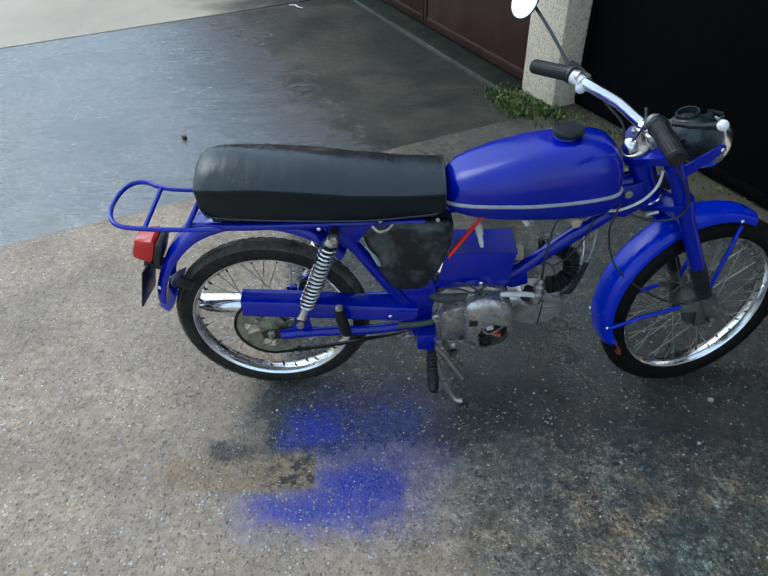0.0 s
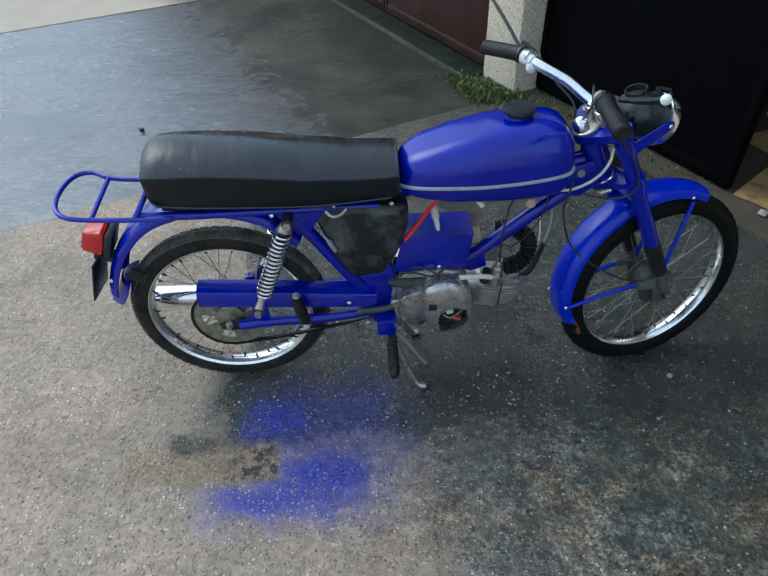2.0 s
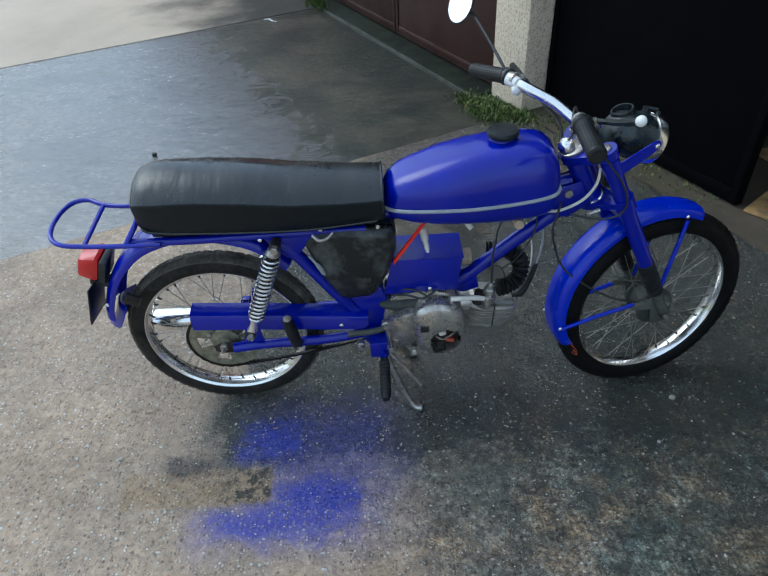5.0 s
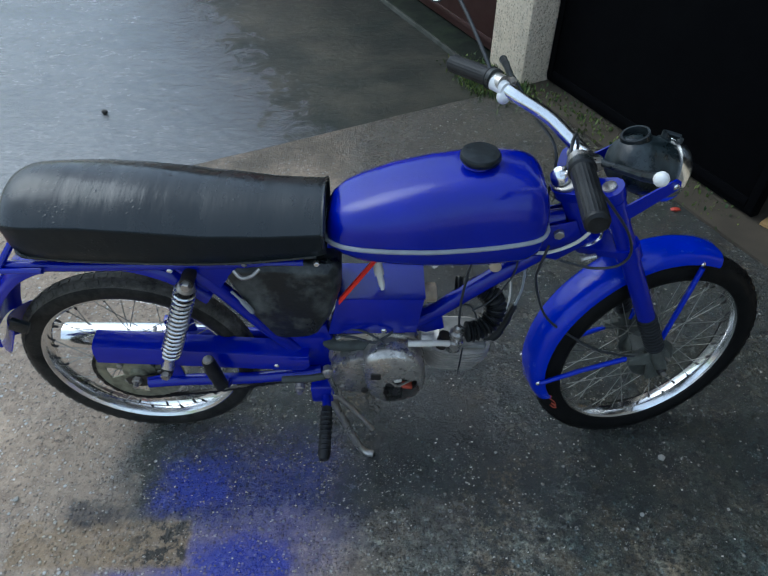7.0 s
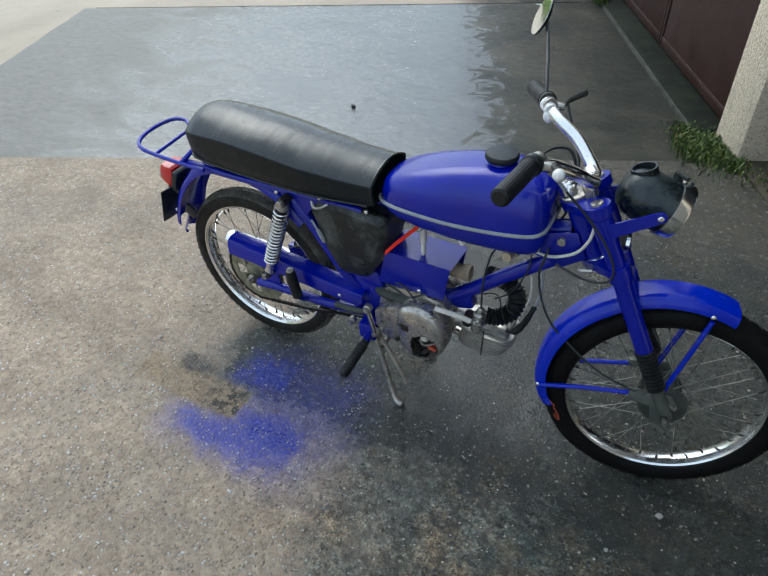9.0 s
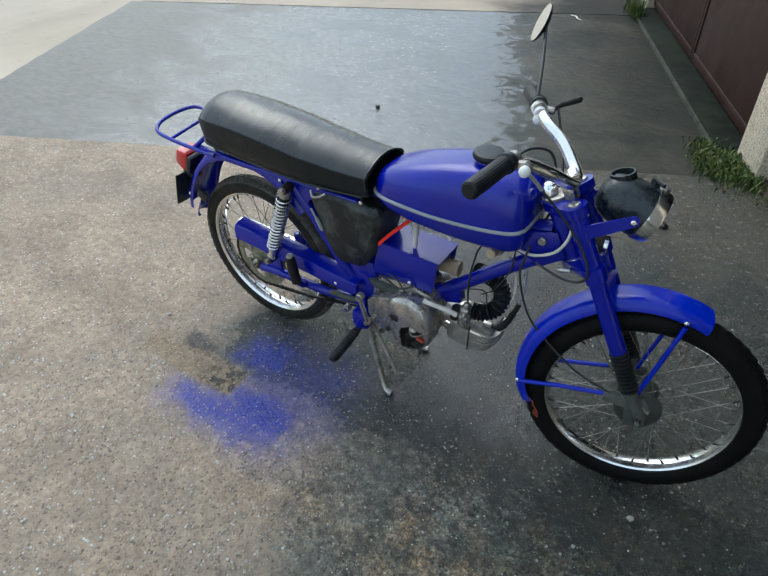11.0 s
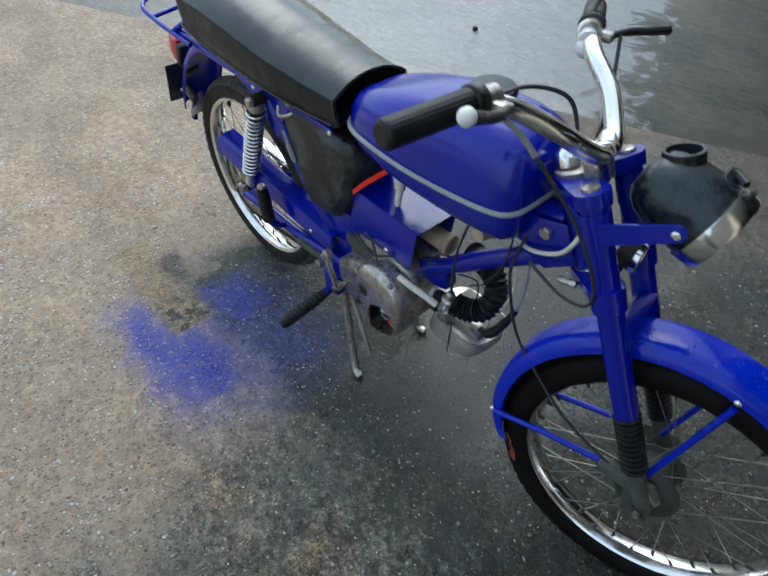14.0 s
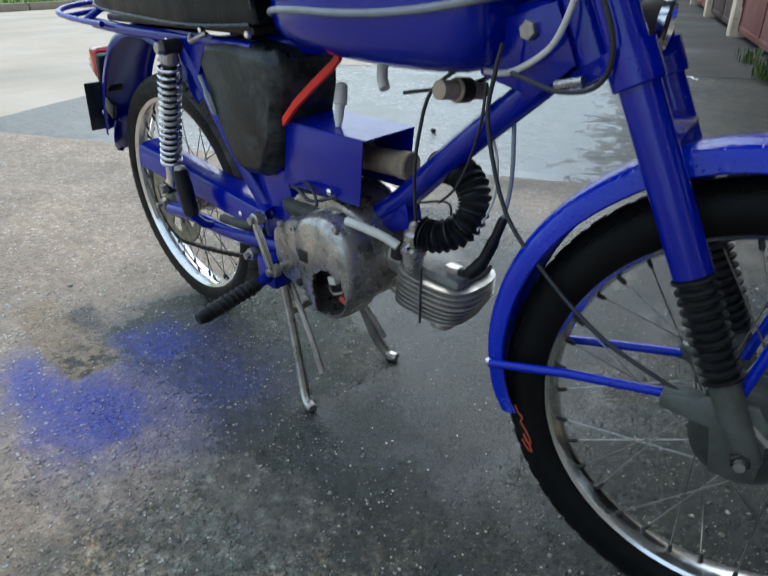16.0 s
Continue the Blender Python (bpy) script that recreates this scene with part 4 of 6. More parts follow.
moped = tagged(empty("moped", m=pose(0, 0.012, 0, LEAN_RIGHT, 0, 0)), "old blue moped on its centre stand, wet with rain", "moped")
RAKE, STEER = radians(26), radians(14)
STEM = Vector((0.945, 0, 0.82))
AXIS = Vector((-math.sin(RAKE), 0, math.cos(RAKE)))
TURN_FORK = Matrix.Translation(STEM) @ Matrix.Rotation(STEER, 4, AXIS) @ Matrix.Translation(-STEM)
REAR, FRONT = Vector((0.006, 0, 0.2825)), Vector((1.251, 0, 0.2905))
YAX = Vector((0, 1, 0))


def bike(name, bm, mat, parent=None, label="", sharp=35, front=False):
    return part(name, bm, mat, parent or moped, label, TURN_FORK if front else None, sharp)


def wheel(name, at, front, tyre_mat, label, k_size):
    """A spoked wheel: tyre with tread, plated rim, hub, spokes with nipples."""
    w = empty(name, moped)
    w["label"] = label
    m = TURN_FORK if front else None
    # tyre
    bm = B()
    fat = 0.0355 if front else 0.031
    tw, rc, n = fat, 0.2445 * k_size, 96
    prof = []
    for k in range(19):
        a = radians(-128 + 256 * k / 18)
        prof.append((tw * math.sin(a), rc + fat * math.cos(a)))
    prof += [(0.017, 0.221 * k_size), (-0.017, 0.221 * k_size)]
    torus_wheel(bm, at, YAX, prof, n)
    tyre = part("tyre", bm, tyre_mat, w, "", m)
    if not front:
        tyre.data.materials.append(TYRE_DUSTY)
        for face in tyre.data.polygons:
            if 5 <= face.index // n < 13:
                face.material_index = 1
    # tread blocks: three staggered rows of low lugs
    bm = B()
    for row, off in ((-0.42, 0.0), (0.0, 0.5), (0.42, 0.0)):
        for k in range(60):
            a = 2 * math.pi * (k + off) / 60
            r = rc + fat * math.cos(row * 1.6)
            y = tw * math.sin(row * 1.6)
            q = Matrix.Translation(at) @ Matrix.Rotation(-a, 4, "Y") @ Matrix.Translation((0, y, r - 0.0008)) @ Matrix.Rotation(-row * 1.6, 4, "X") @ Matrix.Rotation(0.25 if row else 0.0, 4, "Z")
            box(bm, (0.019, 0.013, 0.0036), (0, 0, 0))
            bmesh.ops.transform(bm, matrix=q, verts=bm.verts[-8:])
    t = part("tread", bm, tyre_mat if front else TYRE_DUSTY, w, "", m)
    t["kind"] = "stuff"
    # rim: a well with two rolled edges
    prof = [(-0.0255, 0.2335), (-0.0235, 0.236), (-0.021, 0.235), (-0.02, 0.224), (-0.011, 0.214), (0.011, 0.214), (0.02, 0.224), (0.021, 0.235), (0.0235, 0.236),
            (0.0255, 0.2335), (0.0245, 0.2205), (0.02, 0.2115), (0.0115, 0.2065), (0.004, 0.2035), (-0.004, 0.2035), (-0.0115, 0.2065), (-0.02, 0.2115), (-0.0245, 0.2205)]
    prof = [(a, 0.236 - (0.236 - r) * 0.74) for a, r in prof]
    part("rim", torus_wheel(B(), at, YAX, [(a, r * k_size) for a, r in prof], 96), RIM, w, "", m, 25)
    # hub
    hub_r = 0.05
    prof = [(-0.052, 0.008), (-0.052, 0.02), (-0.04, 0.024), (-0.036, hub_r), (-0.031, hub_r), (-0.026, hub_r * 0.82), (0.026, hub_r * 0.82), (0.031, hub_r), (0.036, hub_r), (0.04, 0.03), (0.052, 0.02), (0.052, 0.008)]
    part("hub", lathe(B(), prof, at, YAX, 32), WEATHERED if front else ALLOY, w, "", m)
    part("axle", tube(B(), [at + V(0, -0.095, 0), at + V(0, 0.095, 0)], 0.006, 8), STEEL, w, "", m)
    # spokes
    bm = tube(B(), [(0, 0, 0), (0, 0, 1)], 0.0011, 5)
    one = mesh_of("spoke", bm, SPOKE)
    bm = lathe(B(), [(0, 0.0032), (0.011, 0.0032), (0.014, 0.002)], (0, 0, 0), (0, 0, 1), 6)
    nip = mesh_of("nipple", bm, DARK_STEEL)
    for k in range(36):
        side = -1 if k % 2 else 1
        a_rim = 2 * math.pi * k / 36
        a_hub = a_rim + (1 if (k // 2) % 2 else -1) * 0.95
        p = at + V(math.sin(a_hub) * hub_r * 0.93, side * 0.033, math.cos(a_hub) * hub_r * 0.93)
        q = at + V(math.sin(a_rim) * 0.2142 * k_size, side * 0.004, math.cos(a_rim) * 0.2142 * k_size)
        if m is not None:
            p, q = m @ p, m @ q
        turn = (q - p).to_track_quat("Z", "Y").to_matrix().to_4x4()
        s = new("spoke", one)
        s.parent = w
        s.matrix_local = Matrix.Translation(p) @ turn @ Matrix.Diagonal((1, 1, (q - p).length, 1))
        s = new("nipple", nip)
        s.parent = w
        s.matrix_local = Matrix.Translation(q) @ turn @ pose(0, 0, 0.001, 180, 0, 0)
    return w


rear_wheel = wheel("rear_wheel", REAR, False, TYRE_REAR, "rear wheel with dusty tyre and plated spoked rim", 1.03)
front_wheel = wheel("front_wheel", FRONT, True, TYRE_FRONT, "front wheel with black tyre and plated spoked rim", 1.045)
# a worn red paint mark on the front tyre's wall
mark = [(13, 0.272), (15, 0.268), (16.5, 0.262), (18, 0.266), (20, 0.262), (23, 0.2585), (25.5, 0.259), (24.5, 0.264), (22, 0.266), (25, 0.2625), (28, 0.2615), (26.5, 0.268), (24, 0.2715)]
bm = tube(B(), spline([FRONT + V(-r * math.cos(radians(a)), -math.sqrt(max(0.0, 0.0352 ** 2 - (r - 0.2555) ** 2)) - 0.0012, -r * math.sin(radians(a))) for a, r in mark], 3), 0.0013, 6)
part("paint_mark", bm, GRAPHITE, front_wheel, "faded red paint mark", TURN_FORK)

# rear sprocket: a tarnished plate with teeth and round windows
SP_Y, SP_R = -0.045, 0.106


def disc_strip(bm, r0, r1, a0, a1, n, y0, y1, teeth=False):
    """A flat piece of a ring between two radii and two angles."""
    loops = []
    for k in range(n + 1):
        a = a0 + (a1 - a0) * k / n
        ro = r1 + (0.0045 if teeth and k % 2 else 0.0)
        loops.append([REAR + V(math.sin(a) * r, y, math.cos(a) * r) for r, y in ((r0, y0), (ro, y0), (ro, y1), (r0, y1))])
    return rings(bm, loops, closed=False)


sprocket = bike("sprocket", disc_strip(B(), 0.082, SP_R - 0.003, 0, 2 * math.pi, 96, SP_Y - 0.002, SP_Y + 0.002, True), BRASSY, rear_wheel, "tarnished toothed rear sprocket")
for k in range(5):
    a = 2 * math.pi * (k + 0.2) / 5
    bike("sprocket_arm", disc_strip(B(), 0.04, 0.0825, a - 0.36, a + 0.36, 8, SP_Y - 0.0018, SP_Y + 0.0018), BRASSY, rear_wheel)
    bm = nut(B(), REAR + V(math.sin(a) * 0.05, SP_Y - 0.002, math.cos(a) * 0.05), (0, -1, 0), 0.007, 0.006)
    bike("sprocket_bolt", bm, STEEL, rear_wheel)
bike("sprocket_hub", lathe(B(), [(0, 0.042), (0.006, 0.042), (0.012, 0.024), (0.022, 0.02)], REAR + V(0, SP_Y + 0.002, 0), (0, -1, 0), 28), BRASSY, rear_wheel)
nut_bm = nut(B(), REAR + V(0, -0.07, 0), (0, -1, 0), 0.012, 0.012)
bike("axle_nut", nut_bm, STEEL, rear_wheel)

# chain: links along its loop round both sprockets
loop = []
ENG_SP = Vector((0.452, SP_Y, 0.3))
for k in range(25):
    a = radians(185 + 170 * k / 24)
    loop.append(REAR + V(math.sin(a) * 0.1, SP_Y, math.cos(a) * 0.1))
bottom = REAR + V(0.0, SP_Y, -0.108)
path = [bottom.lerp(Vector((0.452, SP_Y, 0.268)), k / 36) + V(0, 0, -0.012 * math.sin(math.pi * k / 36)) for k in range(37)]
path += [ENG_SP + V(math.sin(a) * 0.032, 0, math.cos(a) * 0.032) for a in (radians(160 - 140 * k / 8) for k in range(9))]
top = REAR + V(-0.0, SP_Y, 0.108)
path += [Vector((0.455, SP_Y, 0.332)).lerp(top, k / 36) for k in range(37)]
path += [REAR + V(-math.sin(a) * 0.108, SP_Y, math.cos(a) * 0.108) for a in (math.pi * k / 24 for k in range(1, 24))]
bm = B()
for i in range(len(path)):
    p, q = path[i], path[(i + 1) % len(path)]
    d = q - p
    if d.length < 1e-4:
        continue
    t = d.to_track_quat("X", "Z").to_matrix().to_4x4()
    y = 0.0045 if i % 2 else 0.0028
    box(bm, (d.length * 1.1, y * 2, 0.0085), (0, 0, 0))
    bmesh.ops.transform(bm, matrix=Matrix.Translation((p + q) / 2) @ t, verts=bm.verts[-8:])
c = bike("drive_chain", bm, CHAIN, None, "oily black drive chain")
c["kind"] = "stuff"


# ---- frame ----
def pipe(name, pts, r, mat=None, parent=None, n=6, front=False, seg=12, label=""):
    return bike(name, tube(B(), spline(pts, n), r, seg), mat or BLUE, parent, label, 40, front)


pipe("down_tube", [(0.97, 0, 0.662), (0.83, 0, 0.545), (0.7, 0, 0.43), (0.58, 0, 0.36)], 0.02)
pipe("spine_tube", [(0.96, 0, 0.72), (0.75, 0, 0.68), (0.5, 0, 0.66), (0.3, 0, 0.64)], 0.02)
bike("engine_mount", plate(B(), [(0.672, 0.43), (0.7, 0.452), (0.73, 0.462), (0.742, 0.4), (0.7, 0.385), (0.668, 0.395)], -0.016, 0.016, 0.003), BLUE)
bike("head_tube", tube(B(), [STEM + AXIS * -0.02, STEM + AXIS * -0.185], 0.028, 20), BLUE)
for off in (-0.02, -0.176):
    bike("bearing_cup", lathe(B(), [(0, 0.031), (0.012, 0.033), (0.014, 0.03)], STEM + AXIS * off, AXIS, 24), CHROME if off < -0.1 else STEEL)
for s in (-1, 1):
    bm = B()
    plate(bm, [(0.86, 0.7), (0.975, 0.735), (1.005, 0.672), (0.955, 0.632), (0.88, 0.65)], s * 0.028, s * 0.032, 0.001)
    gusset = bike("gusset", bm, BLUE)
    bike("gusset_bolt", nut(B(), (0.946, s * 0.033, 0.705), (0, s, 0), 0.011, 0.009), STEEL, gusset)
    # rear stays, swing arm, shock
    bm = B()
    for_pts = spline([(0.2, s * 0.064, 0.655), (0.255, s * 0.062, 0.592), (0.305, s * 0.058, 0.512), (0.352, s * 0.052, 0.432), (0.41, s * 0.042, 0.345)], 6)
    bike("seat_stay", tube(bm, for_pts, 0.017, 12), BLUE)
    bike("stay_gusset", plate(B(), [(0.17, 0.672), (0.34, 0.67), (0.3, 0.645), (0.268, 0.6), (0.236, 0.586), (0.2, 0.628)], s * 0.07, s * 0.074, 0.001), BLUE)
    pipe("seat_rail", [(0.44, s * 0.06, 0.655), (0.2, s * 0.068, 0.66), (0.0, s * 0.075, 0.663), (-0.14, s * 0.08, 0.67)], 0.011)
    pipe("swing_arm", [(0.45, s * 0.06, 0.3), (0.3, s * 0.07, 0.287), (0.12, s * 0.074, 0.285), (0.035, s * 0.074, 0.276)], 0.0145)
    bm = B()
    plate(bm, [(0.085, 0.375), (0.118, 0.37), (0.128, 0.272), (0.035, 0.262), (0.03, 0.29), (0.07, 0.302)], s * 0.07, s * 0.0745, 0.001)
    bike("axle_plate", bm, BLUE)
    bike("axle_lug", plate(B(), [(0.075, 0.293), (0.07, 0.258), (0.0, 0.252), (-0.022, 0.262), (-0.024, 0.282), (0.0, 0.292)], s * 0.0665, s * 0.0695, 0.001), DARK_STEEL)
    # shock absorber with a bare spring
    top_, low = Vector((0.214, s * 0.096, 0.645)), Vector((0.1, s * 0.092, 0.35))
    d = (low - top_).normalized()
    shock = empty("shock_absorber", moped)
    shock["label"] = "chromed shock absorber with a bare coil spring"
    bm = B()
    lathe(bm, [(0.0, 0.011), (0.008, 0.016), (0.022, 0.0195), (0.026, 0.016)], top_ + d * 0.004, d, 20)
    bike("upper_cup", bm, STEEL, shock)
    bm = B()
    lathe(bm, [(0.0, 0.0125), (0.235, 0.0125)], top_ + d * 0.02, d, 16)
    bike("damper_body", bm, DARK_STEEL, shock)
    length, turns = (low - top_).length, 16
    side, up = d.orthogonal().normalized(), None
    up = d.cross(side)
    pts = []
    for k in range(turns * 14 + 1):
        a = 2 * math.pi * k / 14
        pts.append(top_ + d * (0.03 + 0.222 * k / (turns * 14)) + 0.0198 * (math.cos(a) * side + math.sin(a) * up))
    bike("coil_spring", tube(B(), pts, 0.0037, 7), SPRING, shock)
    bm = B()
    lathe(bm, [(0.0, 0.021), (0.006, 0.021), (0.012, 0.013), (0.05, 0.011), (0.055, 0.014), (0.07, 0.014)], top_ + d * 0.248, d, 18)
    bike("lower_cup", bm, SPRING, shock)
    for p in (top_, low):
        bike("shock_bolt", nut(B(), p + V(0, s * 0.012, 0), (0, s, 0), 0.011, 0.014), STEEL, shock)
        bike("bushing", tube(B(), [p + V(0, -s * 0.03, 0), p + V(0, s * 0.014, 0)], 0.014, 14), DARK_STEEL, shock)
    # a rivet of the rail
    bike("rail_rivet", sphere(B(), (0.176, s * 0.079, 0.652), 0.006, (1, 0.5, 1), 10), CHROME)

# pivot housing behind the engine
bm = B()
plate(bm, [(0.37, 0.45), (0.47, 0.45), (0.5, 0.33), (0.48, 0.24), (0.42, 0.23), (0.37, 0.33)], -0.05, 0.05, 0.006)
bike("pivot_housing", bm, BLUE)

# chain guard: a folded channel with a bevelled front end
bm = B()
sec = [(-0.092, 0.0), (-0.092, 0.6), (-0.086, 0.86), (-0.07, 0.98), (-0.04, 1.0), (-0.04, 0.965), (-0.069, 0.945), (-0.0835, 0.835), (-0.0895, 0.59), (-0.0895, 0.0)]
loops = []
for x, z, hh in ((-0.062, 0.361, 0.056), (0.1, 0.35, 0.055), (0.25, 0.338, 0.052), (0.37, 0.328, 0.05), (0.412, 0.328, 0.046), (0.426, 0.34, 0.033)):
    loops.append([V(x, a + 0.012, z + b * hh) for a, b in sec])
rings(bm, loops)
guard = bike("chain_guard", bm, BLUE, None, "blue folded sheet chain guard")
bike("guard_screw", sphere(B(), (0.35, -0.081, 0.346), 0.0065, (1, 0.5, 1), 10), CHROME, guard)
# passenger footrest on the swing arm, folded up
bm = tube(B(), [(0.212, -0.12, 0.418), (0.216, -0.12, 0.38), (0.226, -0.12, 0.325)], [0.014, 0.0165, 0.0155], 14)
rest = bike("passenger_footrest", bm, RUBBER, None, "black rubber passenger footrest folded up")
bike("rest_end", lathe(B(), [(0, 0.012), (0.006, 0.01), (0.008, 0.004)], (0.212, -0.12, 0.418), (0, 0, 1), 12), STEEL, rest)
bike("rest_bracket", tube(B(), [(0.226, -0.12, 0.325), (0.23, -0.1, 0.3), (0.23, -0.07, 0.285)], 0.009, 10), BLUE, rest)

# ---- rear fender, rack, lamp, plate ----
def fender(pts, width, drop, mat, name, label, front=False, thick=0.002, start=1.0, end=1.0):
    """A rounded mudguard swept along a line of (x, z) crown points."""
    line = spline([(x, 0, z) for x, z in pts], 6)
    loops = []
    n = len(line)
    for i, p in enumerate(line):
        d = (line[min(i + 1, n - 1)] - line[max(i - 1, 0)]).normalized()
        out = V(-d.z, 0, d.x)
        if out.z < 0 and abs(d.x) > 0.4:
            out = -out
        k = min(1.0, (i + 1) / 4) if end < 1 else 1.0
        sec = []
        for j in range(15):
            a = radians(-90 + 180 * j / 14)
            e = 0.62
            sec.append((math.copysign(abs(math.sin(a)) ** e, math.sin(a)) * width, (abs(math.cos(a)) ** 0.8 - 1) * drop))
        inner = [(a * (1 - thick / width * 1.2), b - thick) for a, b in reversed(sec)]
        loops.append([p + V(0, a, 0) + FEND_OUT(p, front) * b for a, b in sec + inner])
    return bike(name, rings(B(), loops), mat, None, label, 40, front)


def FEND_OUT(p, front):
    c = FRONT if front else REAR
    return (p - c).normalized()


def arc(c, spec):
    """Crown points from (degrees from +x upwards, radius)."""
    return [(c.x + r * math.cos(radians(a)), c.z + r * math.sin(radians(a))) for a, r in spec]


rear_fender = fender(arc(V(0, 0, 0.272), [(50, 0.375), (65, 0.395), (80, 0.402), (95, 0.405), (110, 0.398), (122, 0.382), (135, 0.362), (148, 0.343), (156, 0.332)]), 0.062, 0.03, BLUE, "rear_fender", "blue rear mudguard")
bm = B()
loops = []
for x, z, w in ((-0.27, 0.436, 0.05), (-0.279, 0.415, 0.054), (-0.291, 0.39, 0.055), (-0.306, 0.366, 0.052), (-0.318, 0.35, 0.042), (-0.324, 0.343, 0.026)):
    loops.append([V(x + 0.034 * (k / 4) ** 2, w * k / 4, z) for k in range(-4, 5)] + [V(x + 0.003 + 0.034 * (k / 4) ** 2, w * k / 4, z) for k in range(4, -5, -1)])
rings(bm, loops)
bike("fender_lip", bm, BLUE, rear_fender, "flared blue lower lip")
bike("fender_rivet", sphere(B(), (-0.278, -0.056, 0.452), 0.006, (1, 0.6, 1), 10), WHITE, rear_fender)
# carrier loop behind the seat
bm = tube(B(), spline([(-0.06, -0.098, 0.672), (-0.15, -0.1, 0.675), (-0.24, -0.1, 0.68), (-0.3, -0.096, 0.686), (-0.33, -0.074, 0.692), (-0.342, -0.03, 0.698), (-0.338, 0.03, 0.702), (-0.318, 0.07, 0.704), (-0.285, 0.08, 0.702), (-0.25, 0.064, 0.698), (-0.21, 0.056, 0.694), (-0.12, 0.052, 0.69), (-0.06, 0.05, 0.688)], 6), 0.0062, 10)
rack = bike("grab_rail", bm, BLUE, None, "blue tubular grab rail behind the seat")
bike("cross_bar", tube(B(), [(-0.245, -0.1, 0.681), (-0.24, 0.06, 0.697)], 0.0058, 10), BLUE, rack)
bike("rail_tab", tube(B(), [(-0.145, -0.098, 0.676), (-0.128, -0.06, 0.7), (-0.118, -0.045, 0.716)], 0.007, 10), BLUE, rack)
# tail lamp
lamp = empty("tail_lamp", moped)
lamp["label"] = "red tail lamp on a black base"
m = pose(-0.268, -0.012, 0.565, 0, 20, 0)
bm = box(B(), (0.056, 0.08, 0.078), (-0.026, 0, 0), None, 0.012)
for v in bm.verts:
    if v.co.x < -0.03:
        v.co.y *= 0.86
        v.co.z = v.co.z * 0.8 - 0.006
part("lens", bm, RED_LENS, lamp, "red plastic lens", m)
part("lamp_base", box(B(), (0.02, 0.084, 0.07), (0.011, 0, -0.002), None, 0.006), BLACK, lamp, "", m)
for k in (-0.024, -0.009):
    part("lens_rib", box(B(), (0.004, 0.064, 0.004), (-0.0545, 0, k), None, 0.001), PIPING, lamp, "", m)
m = pose(-0.312, -0.032, 0.462, 0, 16, -6)
holder = part("plate_holder", box(B(), (0.006, 0.094, 0.128), (0, 0, 0), None, 0.003), BLACK, lamp, "black empty plate holder", m)
for z in (-0.052, 0.052):
    part("holder_rib", box(B(), (0.004, 0.078, 0.006), (-0.0045, 0, z), None, 0.001), BLACK, holder, "", m)
part("holder_arm", box(B(), (0.05, 0.04, 0.016), (0, 0, 0), None, 0.003), BLACK, lamp, "", pose(-0.284, -0.02, 0.515, 0, 20, 0))
bike("fender_tab", box(B(), (0.04, 0.012, 0.035), (-0.2, -0.066, 0.475), Matrix.Rotation(0.5, 4, "Y"), 0.003), BLACK, rear_fender)

# ---- seat ----
#        x     half width  bottom  top    crease
SEAT = ((-0.116, 0.05, 0.745, 0.772, 0.758), (-0.112, 0.076, 0.727, 0.797, 0.768), (-0.098, 0.094, 0.712, 0.818, 0.776), (-0.05, 0.106, 0.702, 0.829, 0.783), (0.05, 0.11, 0.697, 0.821, 0.784), (0.16, 0.11, 0.692, 0.812, 0.774),
        (0.28, 0.106, 0.687, 0.798, 0.76), (0.38, 0.098, 0.687, 0.789, 0.752), (0.44, 0.094, 0.69, 0.786, 0.75), (0.474, 0.092, 0.693, 0.784, 0.75), (0.486, 0.091, 0.695, 0.783, 0.75))
loops = []
for x, w, lo, hi, sh in spline(SEAT, 4):
    sec = [(w * 0.89, lo), (w * 0.925, lo + 0.004), (w * 0.955, lo + (sh - lo) * 0.4), (w * 0.985, lo + (sh - lo) * 0.8), (w * 0.998, sh - 0.005), (w, sh)]
    top = []
    for k in range(21):
        u = math.cos(math.pi * k / 20)
        top.append((u * w * 0.99, sh + 0.004 + (hi - sh - 0.003) * (1 - abs(u) ** 2.15)))
    wob = 0.0022 * noise.noise((x * 17, 3, 1))
    loops.append([V(x, a, b + wob * (b > sh)) for a, b in sec + top + [(-a, b) for a, b in reversed(sec)]])
# the turned-in front lip and the hollow behind it
c = sum(loops[-1], Vector()) / len(loops[-1])
for dx, k in ((0.004, 0.97), (0.002, 0.92), (-0.03, 0.88), (-0.035, 0.6)):
    loops.append([c + (p - c) * k + V(dx, 0, 0) for p in loops[len(SEAT) * 4 - 4]])
bm = rings(B(), loops)
seat = bike("seat", bm, VINYL, None, "long wet black vinyl seat", 45)
seat.data.materials.append(VINYL_SIDE)
wide = len(loops[0])
for face in seat.data.polygons:
    if face.index % wide < 5 or face.index % wide >= wide - 7:
        face.material_index = 1
bm = tube(B(), [loops[40][k] for k in range(2, 31)], 0.0035, 6)
bike("front_seam", bm, VINYL, seat)
bm = tube(B(), spline([(0.47, -0.083, 0.693), (0.3, -0.095, 0.687), (0.1, -0.099, 0.695), (-0.05, -0.095, 0.703), (-0.098, -0.084, 0.714), (-0.112, 0, 0.738), (-0.098, 0.084, 0.714), (-0.05, 0.095, 0.703), (0.1, 0.099, 0.695), (0.3, 0.095, 0.687), (0.47, 0.083, 0.693)], 5), 0.004, 7)
bike("edge_bead", bm, VINYL, seat)
